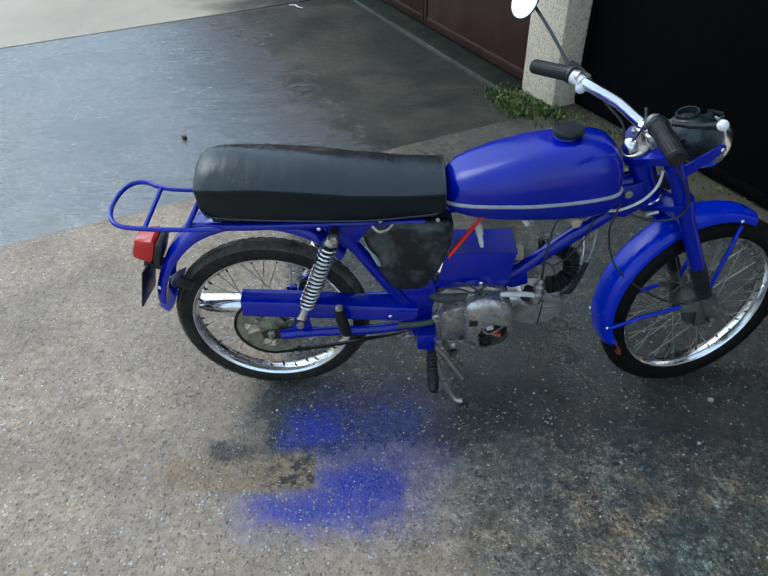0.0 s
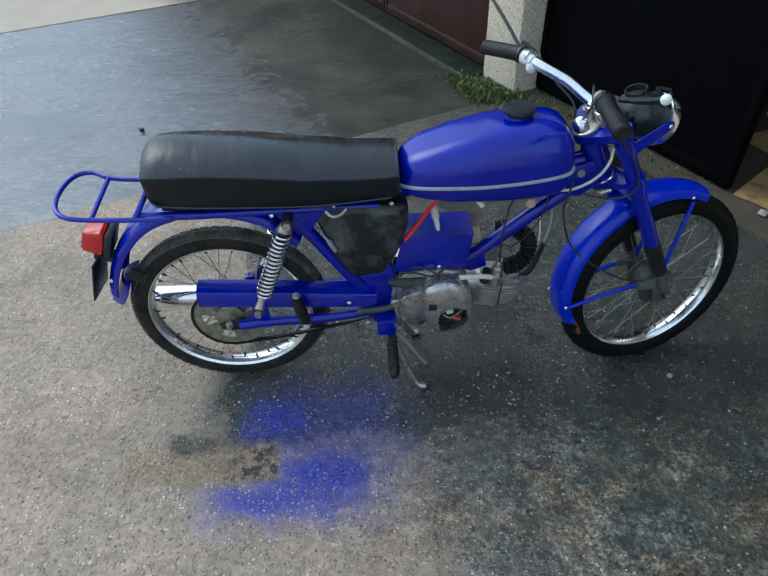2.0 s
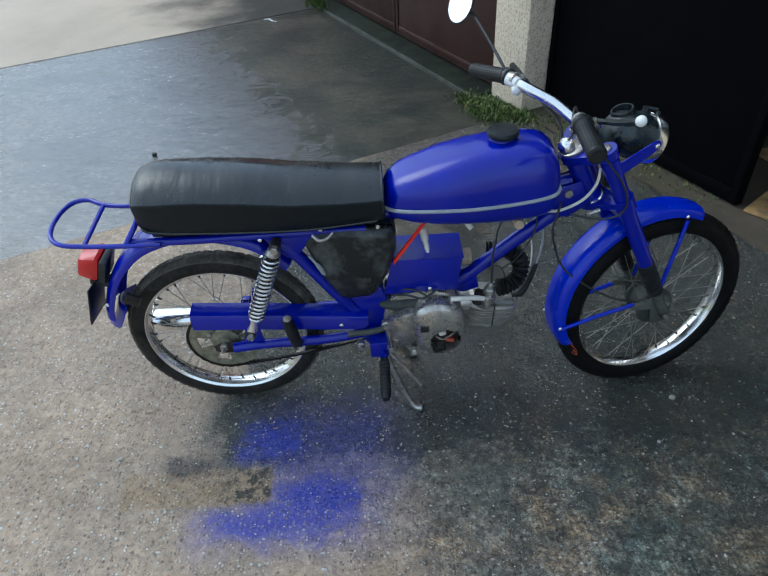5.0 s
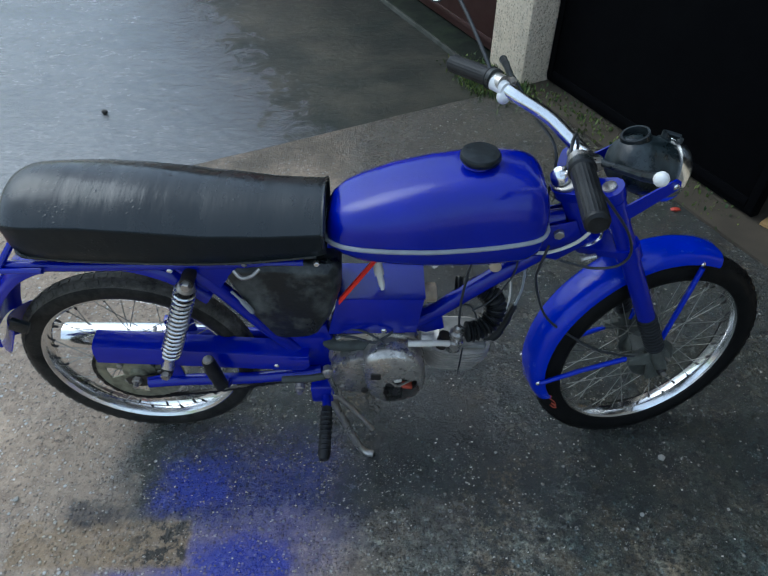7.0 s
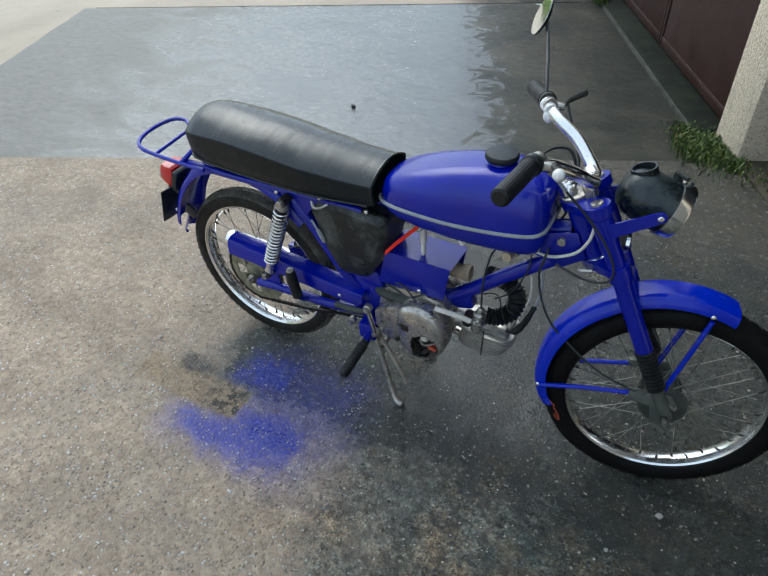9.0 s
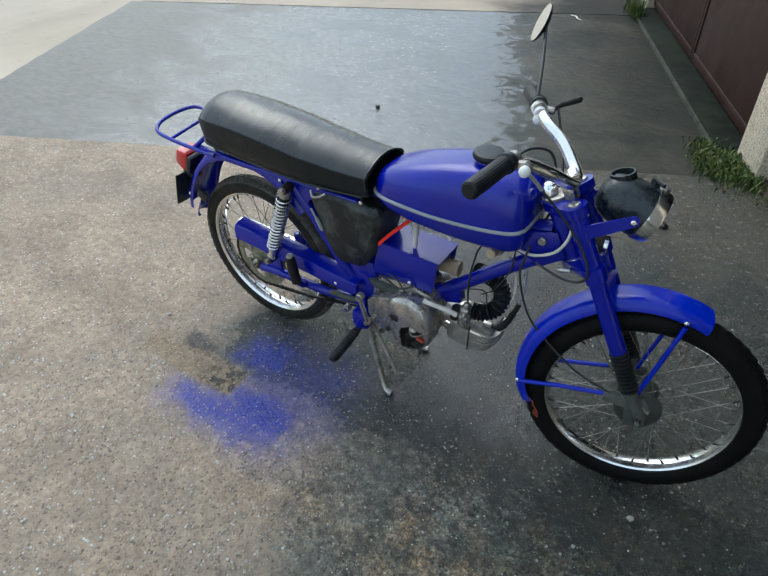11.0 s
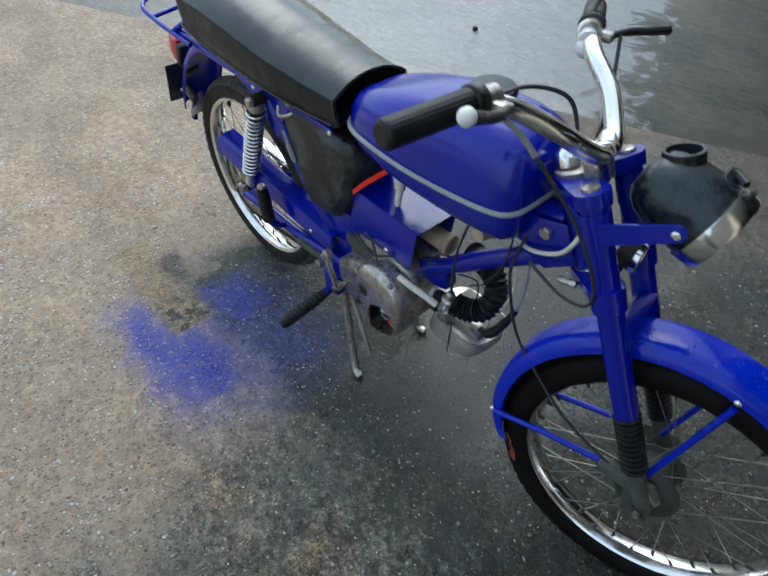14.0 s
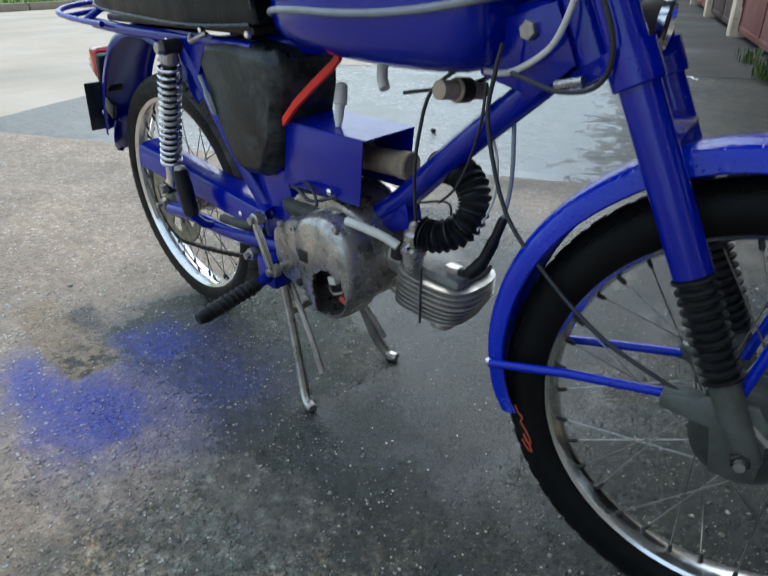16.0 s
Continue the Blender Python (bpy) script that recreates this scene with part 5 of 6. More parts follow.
bm = box(B(), (0.55, 0.15, 0.014), (0.19, 0, 0.683), None, 0.005)
bike("seat_base", bm, DARK_STEEL, seat, "dark sheet metal base")
pipe("seat_latch", [(0.31, -0.1, 0.672), (0.325, -0.112, 0.664), (0.345, -0.112, 0.668), (0.36, -0.1, 0.676)], 0.004, STEEL, seat)
for x in (0.33, 0.47):
    bike("seat_bolt", nut(B(), (x, -0.086, 0.68), (0, -1, 0), 0.006, 0.008), CHROME, seat)

# ---- tank ----
bm = B()
loops = []
#      x     half width  bottom  seam   top
TANK = ((0.487, 0.036, 0.695, 0.706, 0.728), (0.492, 0.05, 0.684, 0.7075, 0.748), (0.502, 0.063, 0.678, 0.71, 0.764), (0.525, 0.08, 0.67, 0.7145, 0.78), (0.56, 0.093, 0.662, 0.7185, 0.794), (0.62, 0.101, 0.655, 0.7205, 0.816), (0.69, 0.102, 0.65, 0.72, 0.835),
        (0.76, 0.0985, 0.647, 0.7215, 0.848), (0.82, 0.0955, 0.648, 0.726, 0.851), (0.862, 0.0925, 0.651, 0.731, 0.846), (0.885, 0.089, 0.656, 0.7345, 0.837), (0.9, 0.082, 0.665, 0.737, 0.822), (0.909, 0.07, 0.68, 0.739, 0.8), (0.913, 0.05, 0.7, 0.74, 0.775))
for x, w, lo, mid, hi in TANK:
    sec = []
    for k in range(25):
        a = radians(180 * k / 24)
        sec.append((w * math.copysign(abs(math.cos(a)) ** 0.42, math.cos(a)) * (1 - 0.19 * math.sin(a) ** 1.5), mid + (hi - mid) * math.sin(a) ** 0.55))
    for k in range(1, 16):
        a = radians(180 + 180 * k / 16)
        sec.append((w * 0.985 * math.copysign(abs(math.cos(a)) ** 0.55, math.cos(a)), mid + (mid - lo) * -abs(math.sin(a)) ** 0.75))
    loops.append([V(x, a, b) for a, b in sec])
rings(bm, loops)
tank = bike("fuel_tank", bm, BLUE, None, "glossy blue fuel tank beaded with rain", 60)
seam = [V(x, -w - 0.002, mid) for x, w, lo, mid, hi in TANK] + [V(x, w + 0.002, mid) for x, w, lo, mid, hi in reversed(TANK)]
bike("seam_trim", tube(B(), spline(seam, 3, True), 0.0048, 8, True), PIPING, tank, "grey trim along the tank seam")
CAP = V(0.778, 0.0, 0.838)
bike("filler_neck", lathe(B(), [(-0.02, 0.036), (0.004, 0.031), (0.02, 0.028)], CAP, (0, 0, 1), 28), BLUE, tank)
cap = bike("filler_cap", lathe(B(), [(0.018, 0.026), (0.019, 0.036), (0.022, 0.038), (0.028, 0.038), (0.033, 0.035), (0.035, 0.02), (0.034, 0.001)], CAP, (0, 0, 1), 36), BLACK, tank, "flat black filler cap")
tap = bike("fuel_filter", lathe(B(), [(0, 0.008), (0.002, 0.0125), (0.03, 0.0125), (0.032, 0.016), (0.056, 0.016), (0.058, 0.0125), (0.084, 0.0125), (0.086, 0.007)], (0.828, -0.052, 0.63), (0.1, 1, -0.15), 18), TAN, tank, "tan fuel filter under the tank")
bike("filter_band", lathe(B(), [(0.034, 0.0165), (0.054, 0.0165)], (0.828, -0.052, 0.63), (0.1, 1, -0.15), 18), DARK_STEEL, tap)
pipe("fuel_tap", [(0.7, -0.02, 0.655), (0.7, -0.025, 0.63), (0.71, -0.03, 0.615)], 0.008, CREAM, tank)
# the red strap between seat and tool box, the pale sleeve beside it
bm = B()
rings(bm, [[V(x, y + a, z + b) for a, b in ((-0.004, -0.007), (0.004, -0.007), (0.004, 0.007), (-0.004, 0.007))] for x, y, z in ((0.505, -0.064, 0.545), (0.53, -0.055, 0.575), (0.558, -0.04, 0.604), (0.588, -0.022, 0.634), (0.6, -0.015, 0.65))])
bike("red_strap", bm, RED_STRAP, None, "bright red strap hanging under the tank")
bm = lathe(B(), [(0, 0.004), (0.012, 0.007), (0.034, 0.0075), (0.036, 0.0105), (0.05, 0.0105), (0.066, 0.0095), (0.07, 0.005)], (0.598, -0.027, 0.5425), V(-0.2, 0.4, 1), 14)
bike("hose_sleeve", bm, CREAM, None, "pale plastic hose connector")

# ---- tool box, side panel, air hose ----
tool = empty("tool_box", moped)
tool["label"] = "blue folded sheet cover, open at the front"
T = 0.0025
prof = [(0.5, 0.543), (0.687, 0.541), (0.672, 0.434), (0.474, 0.43)]
bm = B()
plate(bm, prof, -0.057, -0.057 + T, 0.0008)
part("side_sheet", bm, BLUE, tool)
bm = B()
plate(bm, prof, 0.057 - T, 0.057, 0.0008)
part("side_sheet", bm, BLUE, tool)
bm = B()
rings(bm, [[V(x, y, z) for x, z in ((0.5, 0.541), (0.69, 0.539), (0.69, 0.5415), (0.5, 0.5435))] for y in (-0.0545, 0.0545)])
part("top_sheet", bm, BLUE, tool)
part("cover_screw", sphere(B(), (0.6, -0.058, 0.442), 0.0065, (1, 0.6, 1), 10), CHROME, tool)
bm = lathe(B(), [(0, 0.02), (0.095, 0.0205), (0.1, 0.0225), (0.118, 0.0225), (0.12, 0.019), (0.114, 0.018)], (0.6, 0.012, 0.488), (1, 0.02, 0.03), 24)
bike("horn_canister", bm, TAN, None, "dirty cream canister under the cover")
bm = B()
loops = []
face = [(0.276, 0.636), (0.3, 0.664), (0.37, 0.668), (0.5, 0.657), (0.514, 0.64), (0.512, 0.59), (0.486, 0.505), (0.452, 0.446), (0.436, 0.436), (0.378, 0.432), (0.356, 0.442), (0.318, 0.51)]
ol = []
for k in range(len(face)):
    (ax, az), (bx, bz) = face[k], face[(k + 1) % len(face)]
    ol += [V(ax + (bx - ax) * q / 4, 0, az + (bz - az) * q / 4) for q in range(4)]
for y, k in ((-0.082, 0.82), (-0.081, 0.86), (-0.068, 0.975), (-0.062, 1.0), (-0.04, 1.0), (0.05, 0.98)):
    c = V(0.4, 0, 0.55)
    loops.append([c + (p - c) * k + V(0, y + 0.0022 * noise.noise((p.x * 19, p.z * 19, 4)), 0) for p in ol])
rings(bm, loops)
panel = bike("side_panel", bm, PANEL, None, "scratched black plastic side panel")
bm = tube(B(), spline([(0.29, -0.086, 0.6), (0.31, -0.088, 0.57), (0.325, -0.086, 0.535)], 4), [0.003] * 4 + [0.006] * 4 + [0.003], 6)
bike("panel_scar", bm, PIPING, panel, "pale scraped scar")

# ---- engine ----
engine = empty("engine", moped)
engine["label"] = "dirty cast alloy single-cylinder engine with a broken cover"


def drum(h0, h1, prof_pts, mat, name, label="", hole=None):
    """A rounded casing: an outline in x-z lofted from the middle of the bike out to its right side."""
    ol = spline([(x, 0, z) for x, z in prof_pts], 5, True)
    c = sum((p for p in ol), Vector()) / len(ol)
    loops = []
    for y, k in ((h0, 1.0), (h1 + 0.022, 1.0), (h1 + 0.008, 0.985), (h1 + 0.002, 0.95), (h1, 0.89)):
        loops.append([c + (p - c) * k + V(0, y, 0) for p in ol])
    return loops, c, ol


crank = [(0.49, 0.41), (0.55, 0.43), (0.62, 0.43), (0.675, 0.405), (0.692, 0.35), (0.688, 0.29), (0.65, 0.245), (0.6, 0.232), (0.53, 0.25), (0.485, 0.28), (0.465, 0.34)]
loops, cc, ol = drum(0.06, -0.055, crank, ALLOY, "crankcase")
bike("crankcase", rings(B(), loops), ALLOY, engine)
# right cover with the broken-out opening: a ring of wall, a partial face, a dark cavity behind
HOLE = [(0.598, 0.3), (0.618, 0.322), (0.65, 0.33), (0.676, 0.318), (0.684, 0.29), (0.672, 0.262), (0.64, 0.246), (0.612, 0.242), (0.602, 0.262)]
cover = [(0.552, 0.385), (0.59, 0.413), (0.64, 0.414), (0.682, 0.385), (0.697, 0.335), (0.692, 0.28), (0.655, 0.238), (0.608, 0.23), (0.568, 0.252), (0.551, 0.31)]
n_ring = 60


def even(pts, n, c):
    """n points of an outline, spaced evenly by angle round c."""
    line = spline([(x, 0, z) for x, z in pts], 12, True)
    out = []
    for k in range(n):
        a = 2 * math.pi * k / n
        best = min(line, key=lambda p: abs((math.atan2(p.z - c.z, p.x - c.x) - a + math.pi) % (2 * math.pi) - math.pi))
        out.append(best.copy())
    return out


hc = V(0.642, 0, 0.287)
outer, inner = even(cover, n_ring, hc), even(HOLE, n_ring, hc)
rng = random.Random(11)
for p in inner:
    p += V(rng.uniform(-0.003, 0.003), 0, rng.uniform(-0.003, 0.003))
bm = B()
loops = [[p + V(0, -0.05, 0) for p in outer], [p + V(0, -0.08, 0) for p in outer], [hc + (p - hc) * 0.985 + V(0, -0.092, 0) for p in outer], [hc + (p - hc) * 0.95 + V(0, -0.101, 0) for p in outer], [hc + (p - hc) * 0.88 + V(0, -0.107, 0) for p in outer],
         [p.lerp(q, 0.25) + V(0, -0.11, 0) for p, q in zip(inner, outer)], [p + V(0, -0.11, 0) for p in inner], [p + V(0, -0.1065, 0) for p in inner],
         [p.lerp(q, 0.5) + V(0, -0.1, 0) for p, q in zip(inner, outer)], [hc + (p - hc) * 0.93 + V(0, -0.085, 0) for p in outer], [hc + (p - hc) * 0.93 + V(0, -0.052, 0) for p in outer]]
rings(bm, loops, closed=True)
bike("flywheel_cover", bm, ALLOY, engine, "broken alloy cover with a ragged hole", 50)
bike("cavity_back", plate(B(), [(p.x, p.z) for p in (hc + (q - hc) * 0.92 for q in outer)], -0.058, -0.056), CAVITY_SHADE, engine)
bike("flywheel", lathe(B(), [(0, 0.05), (0.012, 0.05), (0.014, 0.04), (0.013, 0.02), (0.022, 0.014)], (0.63, -0.06, 0.3), (0, -1, 0), 30), DARK_STEEL, engine)
bike("magneto_coil", box(B(), (0.026, 0.016, 0.012), (0.655, -0.082, 0.268), Matrix.Rotation(0.25, 4, "Y"), 0.003), GRAPHITE, engine, "red coil inside the broken cover")
bike("magneto_coil", box(B(), (0.02, 0.02, 0.016), (0.632, -0.085, 0.302), Matrix.Rotation(-0.3, 4, "Y"), 0.003), CREAM, engine)
bike("coil_lead", tube(B(), spline([(0.615, -0.085, 0.285), (0.632, -0.092, 0.278), (0.65, -0.088, 0.284), (0.668, -0.088, 0.3)], 4), 0.003, 6), STEEL, engine)
# raised bits of the casing
bm = B()
plate(bm, [(0.476, 0.352), (0.5, 0.375), (0.548, 0.392), (0.562, 0.38), (0.562, 0.262), (0.545, 0.254), (0.494, 0.266), (0.478, 0.3)], -0.098, -0.05, 0.008)
bike("gear_cover", bm, ALLOY, engine)
bm = tube(B(), [V(0.554 + 0.0065 * math.cos(k * 0.9), -0.108 + 0.00088 * k, 0.376 + 0.0065 * math.sin(k * 0.9)) for k in range(66)], 0.0017, 5)
bike("return_spring", bm, STEEL, engine)
bike("inspection_plug", box(B(), (0.024, 0.006, 0.022), (0.581, -0.108, 0.338), None, 0.002), DARK_STEEL, engine)
bike("drain_screw", nut(B(), (0.552, -0.1, 0.275), (0, -1, 0), 0.007, 0.005, 10), DARK_STEEL, engine)
for x, z in ((0.5, 0.29), (0.51, 0.375), (0.66, 0.405), (0.585, 0.235)):
    bike("cover_bolt", nut(B(), (x, -0.096, z), (0, -1, 0), 0.006, 0.008, 10), STEEL, engine)
bm = B()
loops = []
for x, r, z in ((0.46, 0.01, 0.39), (0.475, 0.019, 0.388), (0.505, 0.024, 0.388), (0.55, 0.024, 0.39), (0.58, 0.016, 0.394)):
    loops.append([V(x, -0.045 + 1.1 * r * math.cos(a), z + 0.75 * r * math.sin(a)) for a in (2 * math.pi * k / 18 for k in range(18))])
bike("gear_housing", rings(B(), loops), WEATHERED, engine)
# wires that lie over the casing
pipe("engine_wire", [(0.5, -0.06, 0.43), (0.54, -0.075, 0.437), (0.58, -0.08, 0.428), (0.62, -0.06, 0.44)], 0.003, CABLE, engine, 5)
pipe("engine_wire", [(0.49, -0.05, 0.44), (0.55, -0.06, 0.445), (0.6, -0.085, 0.43), (0.585, -0.085, 0.42)], 0.0025, CABLE, engine, 5)
# cylinder: lies forwards; stacked fins
CY = V(0.784, 0.022, 0.314)
CYA = V(0.998, 0, -0.06).normalized()
bm = lathe(B(), [(0, 0.03), (0.06, 0.03)], V(0.66, 0.01, 0.335), CYA, 20)
bike("barrel", bm, FIN, engine)
UPF = V(0.06, 0, 0.998)


def fin(name, h, a0, a1, w, t, mat):
    """A thin rounded cooling fin lying across the height h."""
    bm = B()
    sec = []
    for k in range(28):
        a = 2 * math.pi * k / 28
        sec.append((math.copysign(abs(math.cos(a)) ** 0.62, math.cos(a)), math.copysign(abs(math.sin(a)) ** 0.62, math.sin(a))))
    mid_, half = (a0 + a1) / 2, (a1 - a0) / 2
    loops = []
    for q, k in ((-t, 0.97), (-t * 0.6, 1.0), (t * 0.6, 1.0), (t, 0.97)):
        loops.append([CY + CYA * (mid_ + half * k * a) + V(0, 1, 0) * (w * k * b) + UPF * (h + q) for a, b in sec])
    return bike(name, rings(bm, loops), mat, engine)


for k in range(8):
    h = -0.052 + 0.0098 * k
    fin("cooling_fin", h, -0.074 - 0.002 * abs(k - 5), 0.076 - 0.005 * max(0, 4 - k), 0.062 - 0.002 * max(0, 4 - k), 0.0019, FIN)
bm = B()
rings(bm, [[CY + CYA * (-0.012 + 0.046 * a) + V(0, 0.04 * b, 0) + UPF * h for a, b in ((-1, -1), (1, -1), (1, 1), (-1, 1))] for h in (-0.052, 0.018)])
bike("cylinder_core", bm, DARK_STEEL, engine)
bike("head_top", box(B(), (0.11, 0.092, 0.018), (0, 0, 0), None, 0.008), HEAD, engine).matrix_local = Matrix.Translation(CY + CYA * 0.006 + UPF * 0.027) @ Matrix.Rotation(0.06, 4, "Y")
bike("plug_boss", lathe(B(), [(0, 0.018), (0.012, 0.018), (0.016, 0.013)], CY + CYA * 0.045 + UPF * 0.034 + V(0, -0.02, 0), UPF, 14), HEAD, engine)
bike("clamp_wire", tube(B(), [CY + CYA * 0.0 + UPF * 0.042 + V(0, -0.0615, 0), CY + CYA * 0.002 + UPF * -0.056 + V(0, -0.0615, 0)], 0.0022, 6), CABLE, engine)
bike("exhaust_stub", lathe(B(), [(0, 0.016), (0.03, 0.016), (0.034, 0.02), (0.04, 0.02)], CY + UPF * -0.05 + CYA * 0.0, -UPF, 16), FIN, engine)
# spark plug cap and lead
plug = bike("spark_plug_cap", tube(B(), spline([(0.838, -0.008, 0.356), (0.86, -0.012, 0.364), (0.878, -0.006, 0.388), (0.893, 0.0, 0.428), (0.902, 0.004, 0.458)], 4), [0.007] * 4 + [0.011] * 4 + [0.009] * 4 + [0.007] * 4 + [0.005], 12), RUBBER, engine, "black rubber plug cap")
bike("ignition_lead", tube(B(), spline([(0.902, 0.004, 0.458), (0.91, 0.004, 0.51), (0.908, 0.006, 0.57), (0.9, 0.012, 0.62)], 5), 0.003, 8), PIPING, plug)
bike("plug_clip", box(B(), (0.026, 0.018, 0.011), (0.826, -0.008, 0.358), None, 0.003), STEEL, plug)
# carburettor and ribbed air hose
carb = bike("carburettor", lathe(B(), [(-0.02, 0.012), (-0.015, 0.017), (0.01, 0.017), (0.012, 0.021), (0.02, 0.021), (0.024, 0.017), (0.045, 0.017), (0.05, 0.011), (0.062, 0.009), (0.066, 0.004)], (0.765, -0.035, 0.365), (0.1, 0, 1), 18), ALLOY, engine, "alloy carburettor with a rusty flange")
bike("manifold", tube(B(), [(0.735, -0.035, 0.36), (0.742, -0.035, 0.4)], 0.014, 14), DARK_STEEL, carb, "rusty intake flange")
hose_line = spline([(0.79, -0.042, 0.418), (0.815, -0.036, 0.417), (0.845, -0.022, 0.431), (0.857, -0.006, 0.462), (0.843, 0.006, 0.49), (0.81, 0.016, 0.503), (0.765, 0.025, 0.498)], 14)
rad = [0.0222 + 0.003 * math.sin(k * 2.0 * math.pi / 3.6) for k in range(len(hose_line))]
bike("air_hose", tube(B(), hose_line, rad, 18), RUBBER, None, "ribbed black rubber air hose", 50)
pipe("breather_hose", [(0.655, -0.07, 0.41), (0.69, -0.068, 0.408), (0.725, -0.06, 0.4), (0.75, -0.052, 0.388)], 0.0075, CREAM, engine, 6, label="pale rubber breather hose")
bike("idle_screw", tube(B(), [(0.77, -0.058, 0.39), (0.77, -0.03, 0.392)], 0.005, 8), CHROME, carb)
pipe("throttle_cable", [(0.772, -0.035, 0.43), (0.77, -0.035, 0.5), (0.775, -0.03, 0.56), (0.79, -0.02, 0.62), (0.85, -0.02, 0.66)], 0.0027, CABLE)
pipe("choke_wire", [(0.775, -0.03, 0.425), (0.82, -0.03, 0.4), (0.8, 0.01, 0.45), (0.74, 0.0, 0.44)], 0.002, CABLE)

# exhaust on the far side
MUF_X, MUF_Z = -0.25, 0.233
muffler = bike("muffler", lathe(B(), [(0.012, 0.01), (0.012, 0.02), (0.0, 0.021), (0.0, 0.03), (0.003, 0.0345), (0.01, 0.0355), (0.3, 0.0355), (0.42, 0.032), (0.5, 0.018), (0.52, 0.0165)], (MUF_X, 0.115, MUF_Z), V(1, -0.02, 0.0), 28), CHROME, None, "chromed cigar muffler on the far side")
bike("exhaust_pipe", tube(B(), spline([(0.28, 0.108, 0.248), (0.45, 0.1, 0.235), (0.62, 0.08, 0.215), (0.74, 0.04, 0.22), (0.79, 0.01, 0.255)], 6), 0.0145, 14), STEEL, muffler)
bike("muffler_bracket", box(B(), (0.03, 0.02, 0.06), (0.05, 0.1, 0.285), None, 0.003), BLUE, muffler)

# ---- stand, pedals ----
stand = empty("centre_stand", moped)
stand["label"] = "worn steel centre stand standing on the concrete"
for s in (-1, 1):
    x1 = 0.559
    leg = tube(B(), spline([(0.455, s * 0.075, 0.25), (0.485, s * 0.085, 0.16), (0.52, s * 0.1, 0.06), (0.545, s * 0.112, 0.012), (x1 + 0.012, s * 0.118, 0.007)], 5), [0.0095] * 10 + [0.0105] * 10 + [0.009], 10)
    part("leg", leg, STEEL, stand)
    bm = tube(B(), spline([(0.455, s * 0.06, 0.24), (0.52, s * 0.072, 0.15), (0.57, s * 0.085, 0.075)], 4), 0.0062, 8)
    part("brace", bm, STEEL, stand)
part("cross_tube", tube(B(), [(0.478, -0.082, 0.175), (0.478, 0.082, 0.175)], 0.0075, 10), STEEL, stand)
part("spring", tube(B(), [V(0.468, -0.07 + 0.007 * math.sin(k * 0.9), 0.25 - 0.0019 * k) + V(0.007 * math.cos(k * 0.9), 0, 0) for k in range(60)], 0.0016, 5), STEEL, stand)
part("pivot", tube(B(), [(0.45, -0.09, 0.25), (0.45, 0.09, 0.25)], 0.014, 12), BLUE, stand)
# right footrest with rubber, hanging on its bracket
peg = empty("footrest", moped)
peg["label"] = "black rubber footrest on a blue bracket"
part("bracket", box(B(), (0.055, 0.045, 0.06), (0.452, -0.085, 0.262), None, 0.008), BLUE, peg)
part("arm", tube(B(), [(0.46, -0.095, 0.258), (0.464, -0.14, 0.252)], 0.011, 12), BLUE, peg)
p0, p1 = V(0.464, -0.135, 0.253), V(0.463, -0.262, 0.234)
d = (p1 - p0).normalized()
rub = part("rubber", tube(B(), [p0, p0 + d * 0.03, p1 - d * 0.012, p1], [0.0125, 0.0135, 0.0145, 0.01], 14), RUBBER, peg)
for k in range(9):
    part("rib", lathe(B(), [(-0.003, 0.0138), (0, 0.0158), (0.003, 0.0138)], p0 + d * (0.016 + 0.0115 * k), d, 14), RUBBER, rub)
# gear lever and linkage beside the pivot
pipe("gear_lever", [(0.472, -0.128, 0.372), (0.44, -0.13, 0.364), (0.4, -0.13, 0.36), (0.37, -0.13, 0.358)], 0.0085, WEATHERED)
pipe("kick_lever", [(0.474, -0.128, 0.38), (0.482, -0.122, 0.33), (0.486, -0.115, 0.28)], 0.0075, CHROME)
for p in ((0.474, -0.115, 0.382), (0.486, -0.1, 0.278), (0.4, -0.09, 0.282)):
    bike("lever_bolt", lathe(B(), [(0, 0.012), (0.014, 0.012), (0.016, 0.008), (0.024, 0.007)], V(*p), (0, -1, 0), 10), STEEL)

# ---- fork, front fender ----
def along(off, z, y=0.0):
    """A point beside the steering axis: off metres before it, at the height z."""
    x = STEM.x - math.tan(RAKE) * (z - STEM.z) + off / math.cos(RAKE)
    return V(x, y, z)


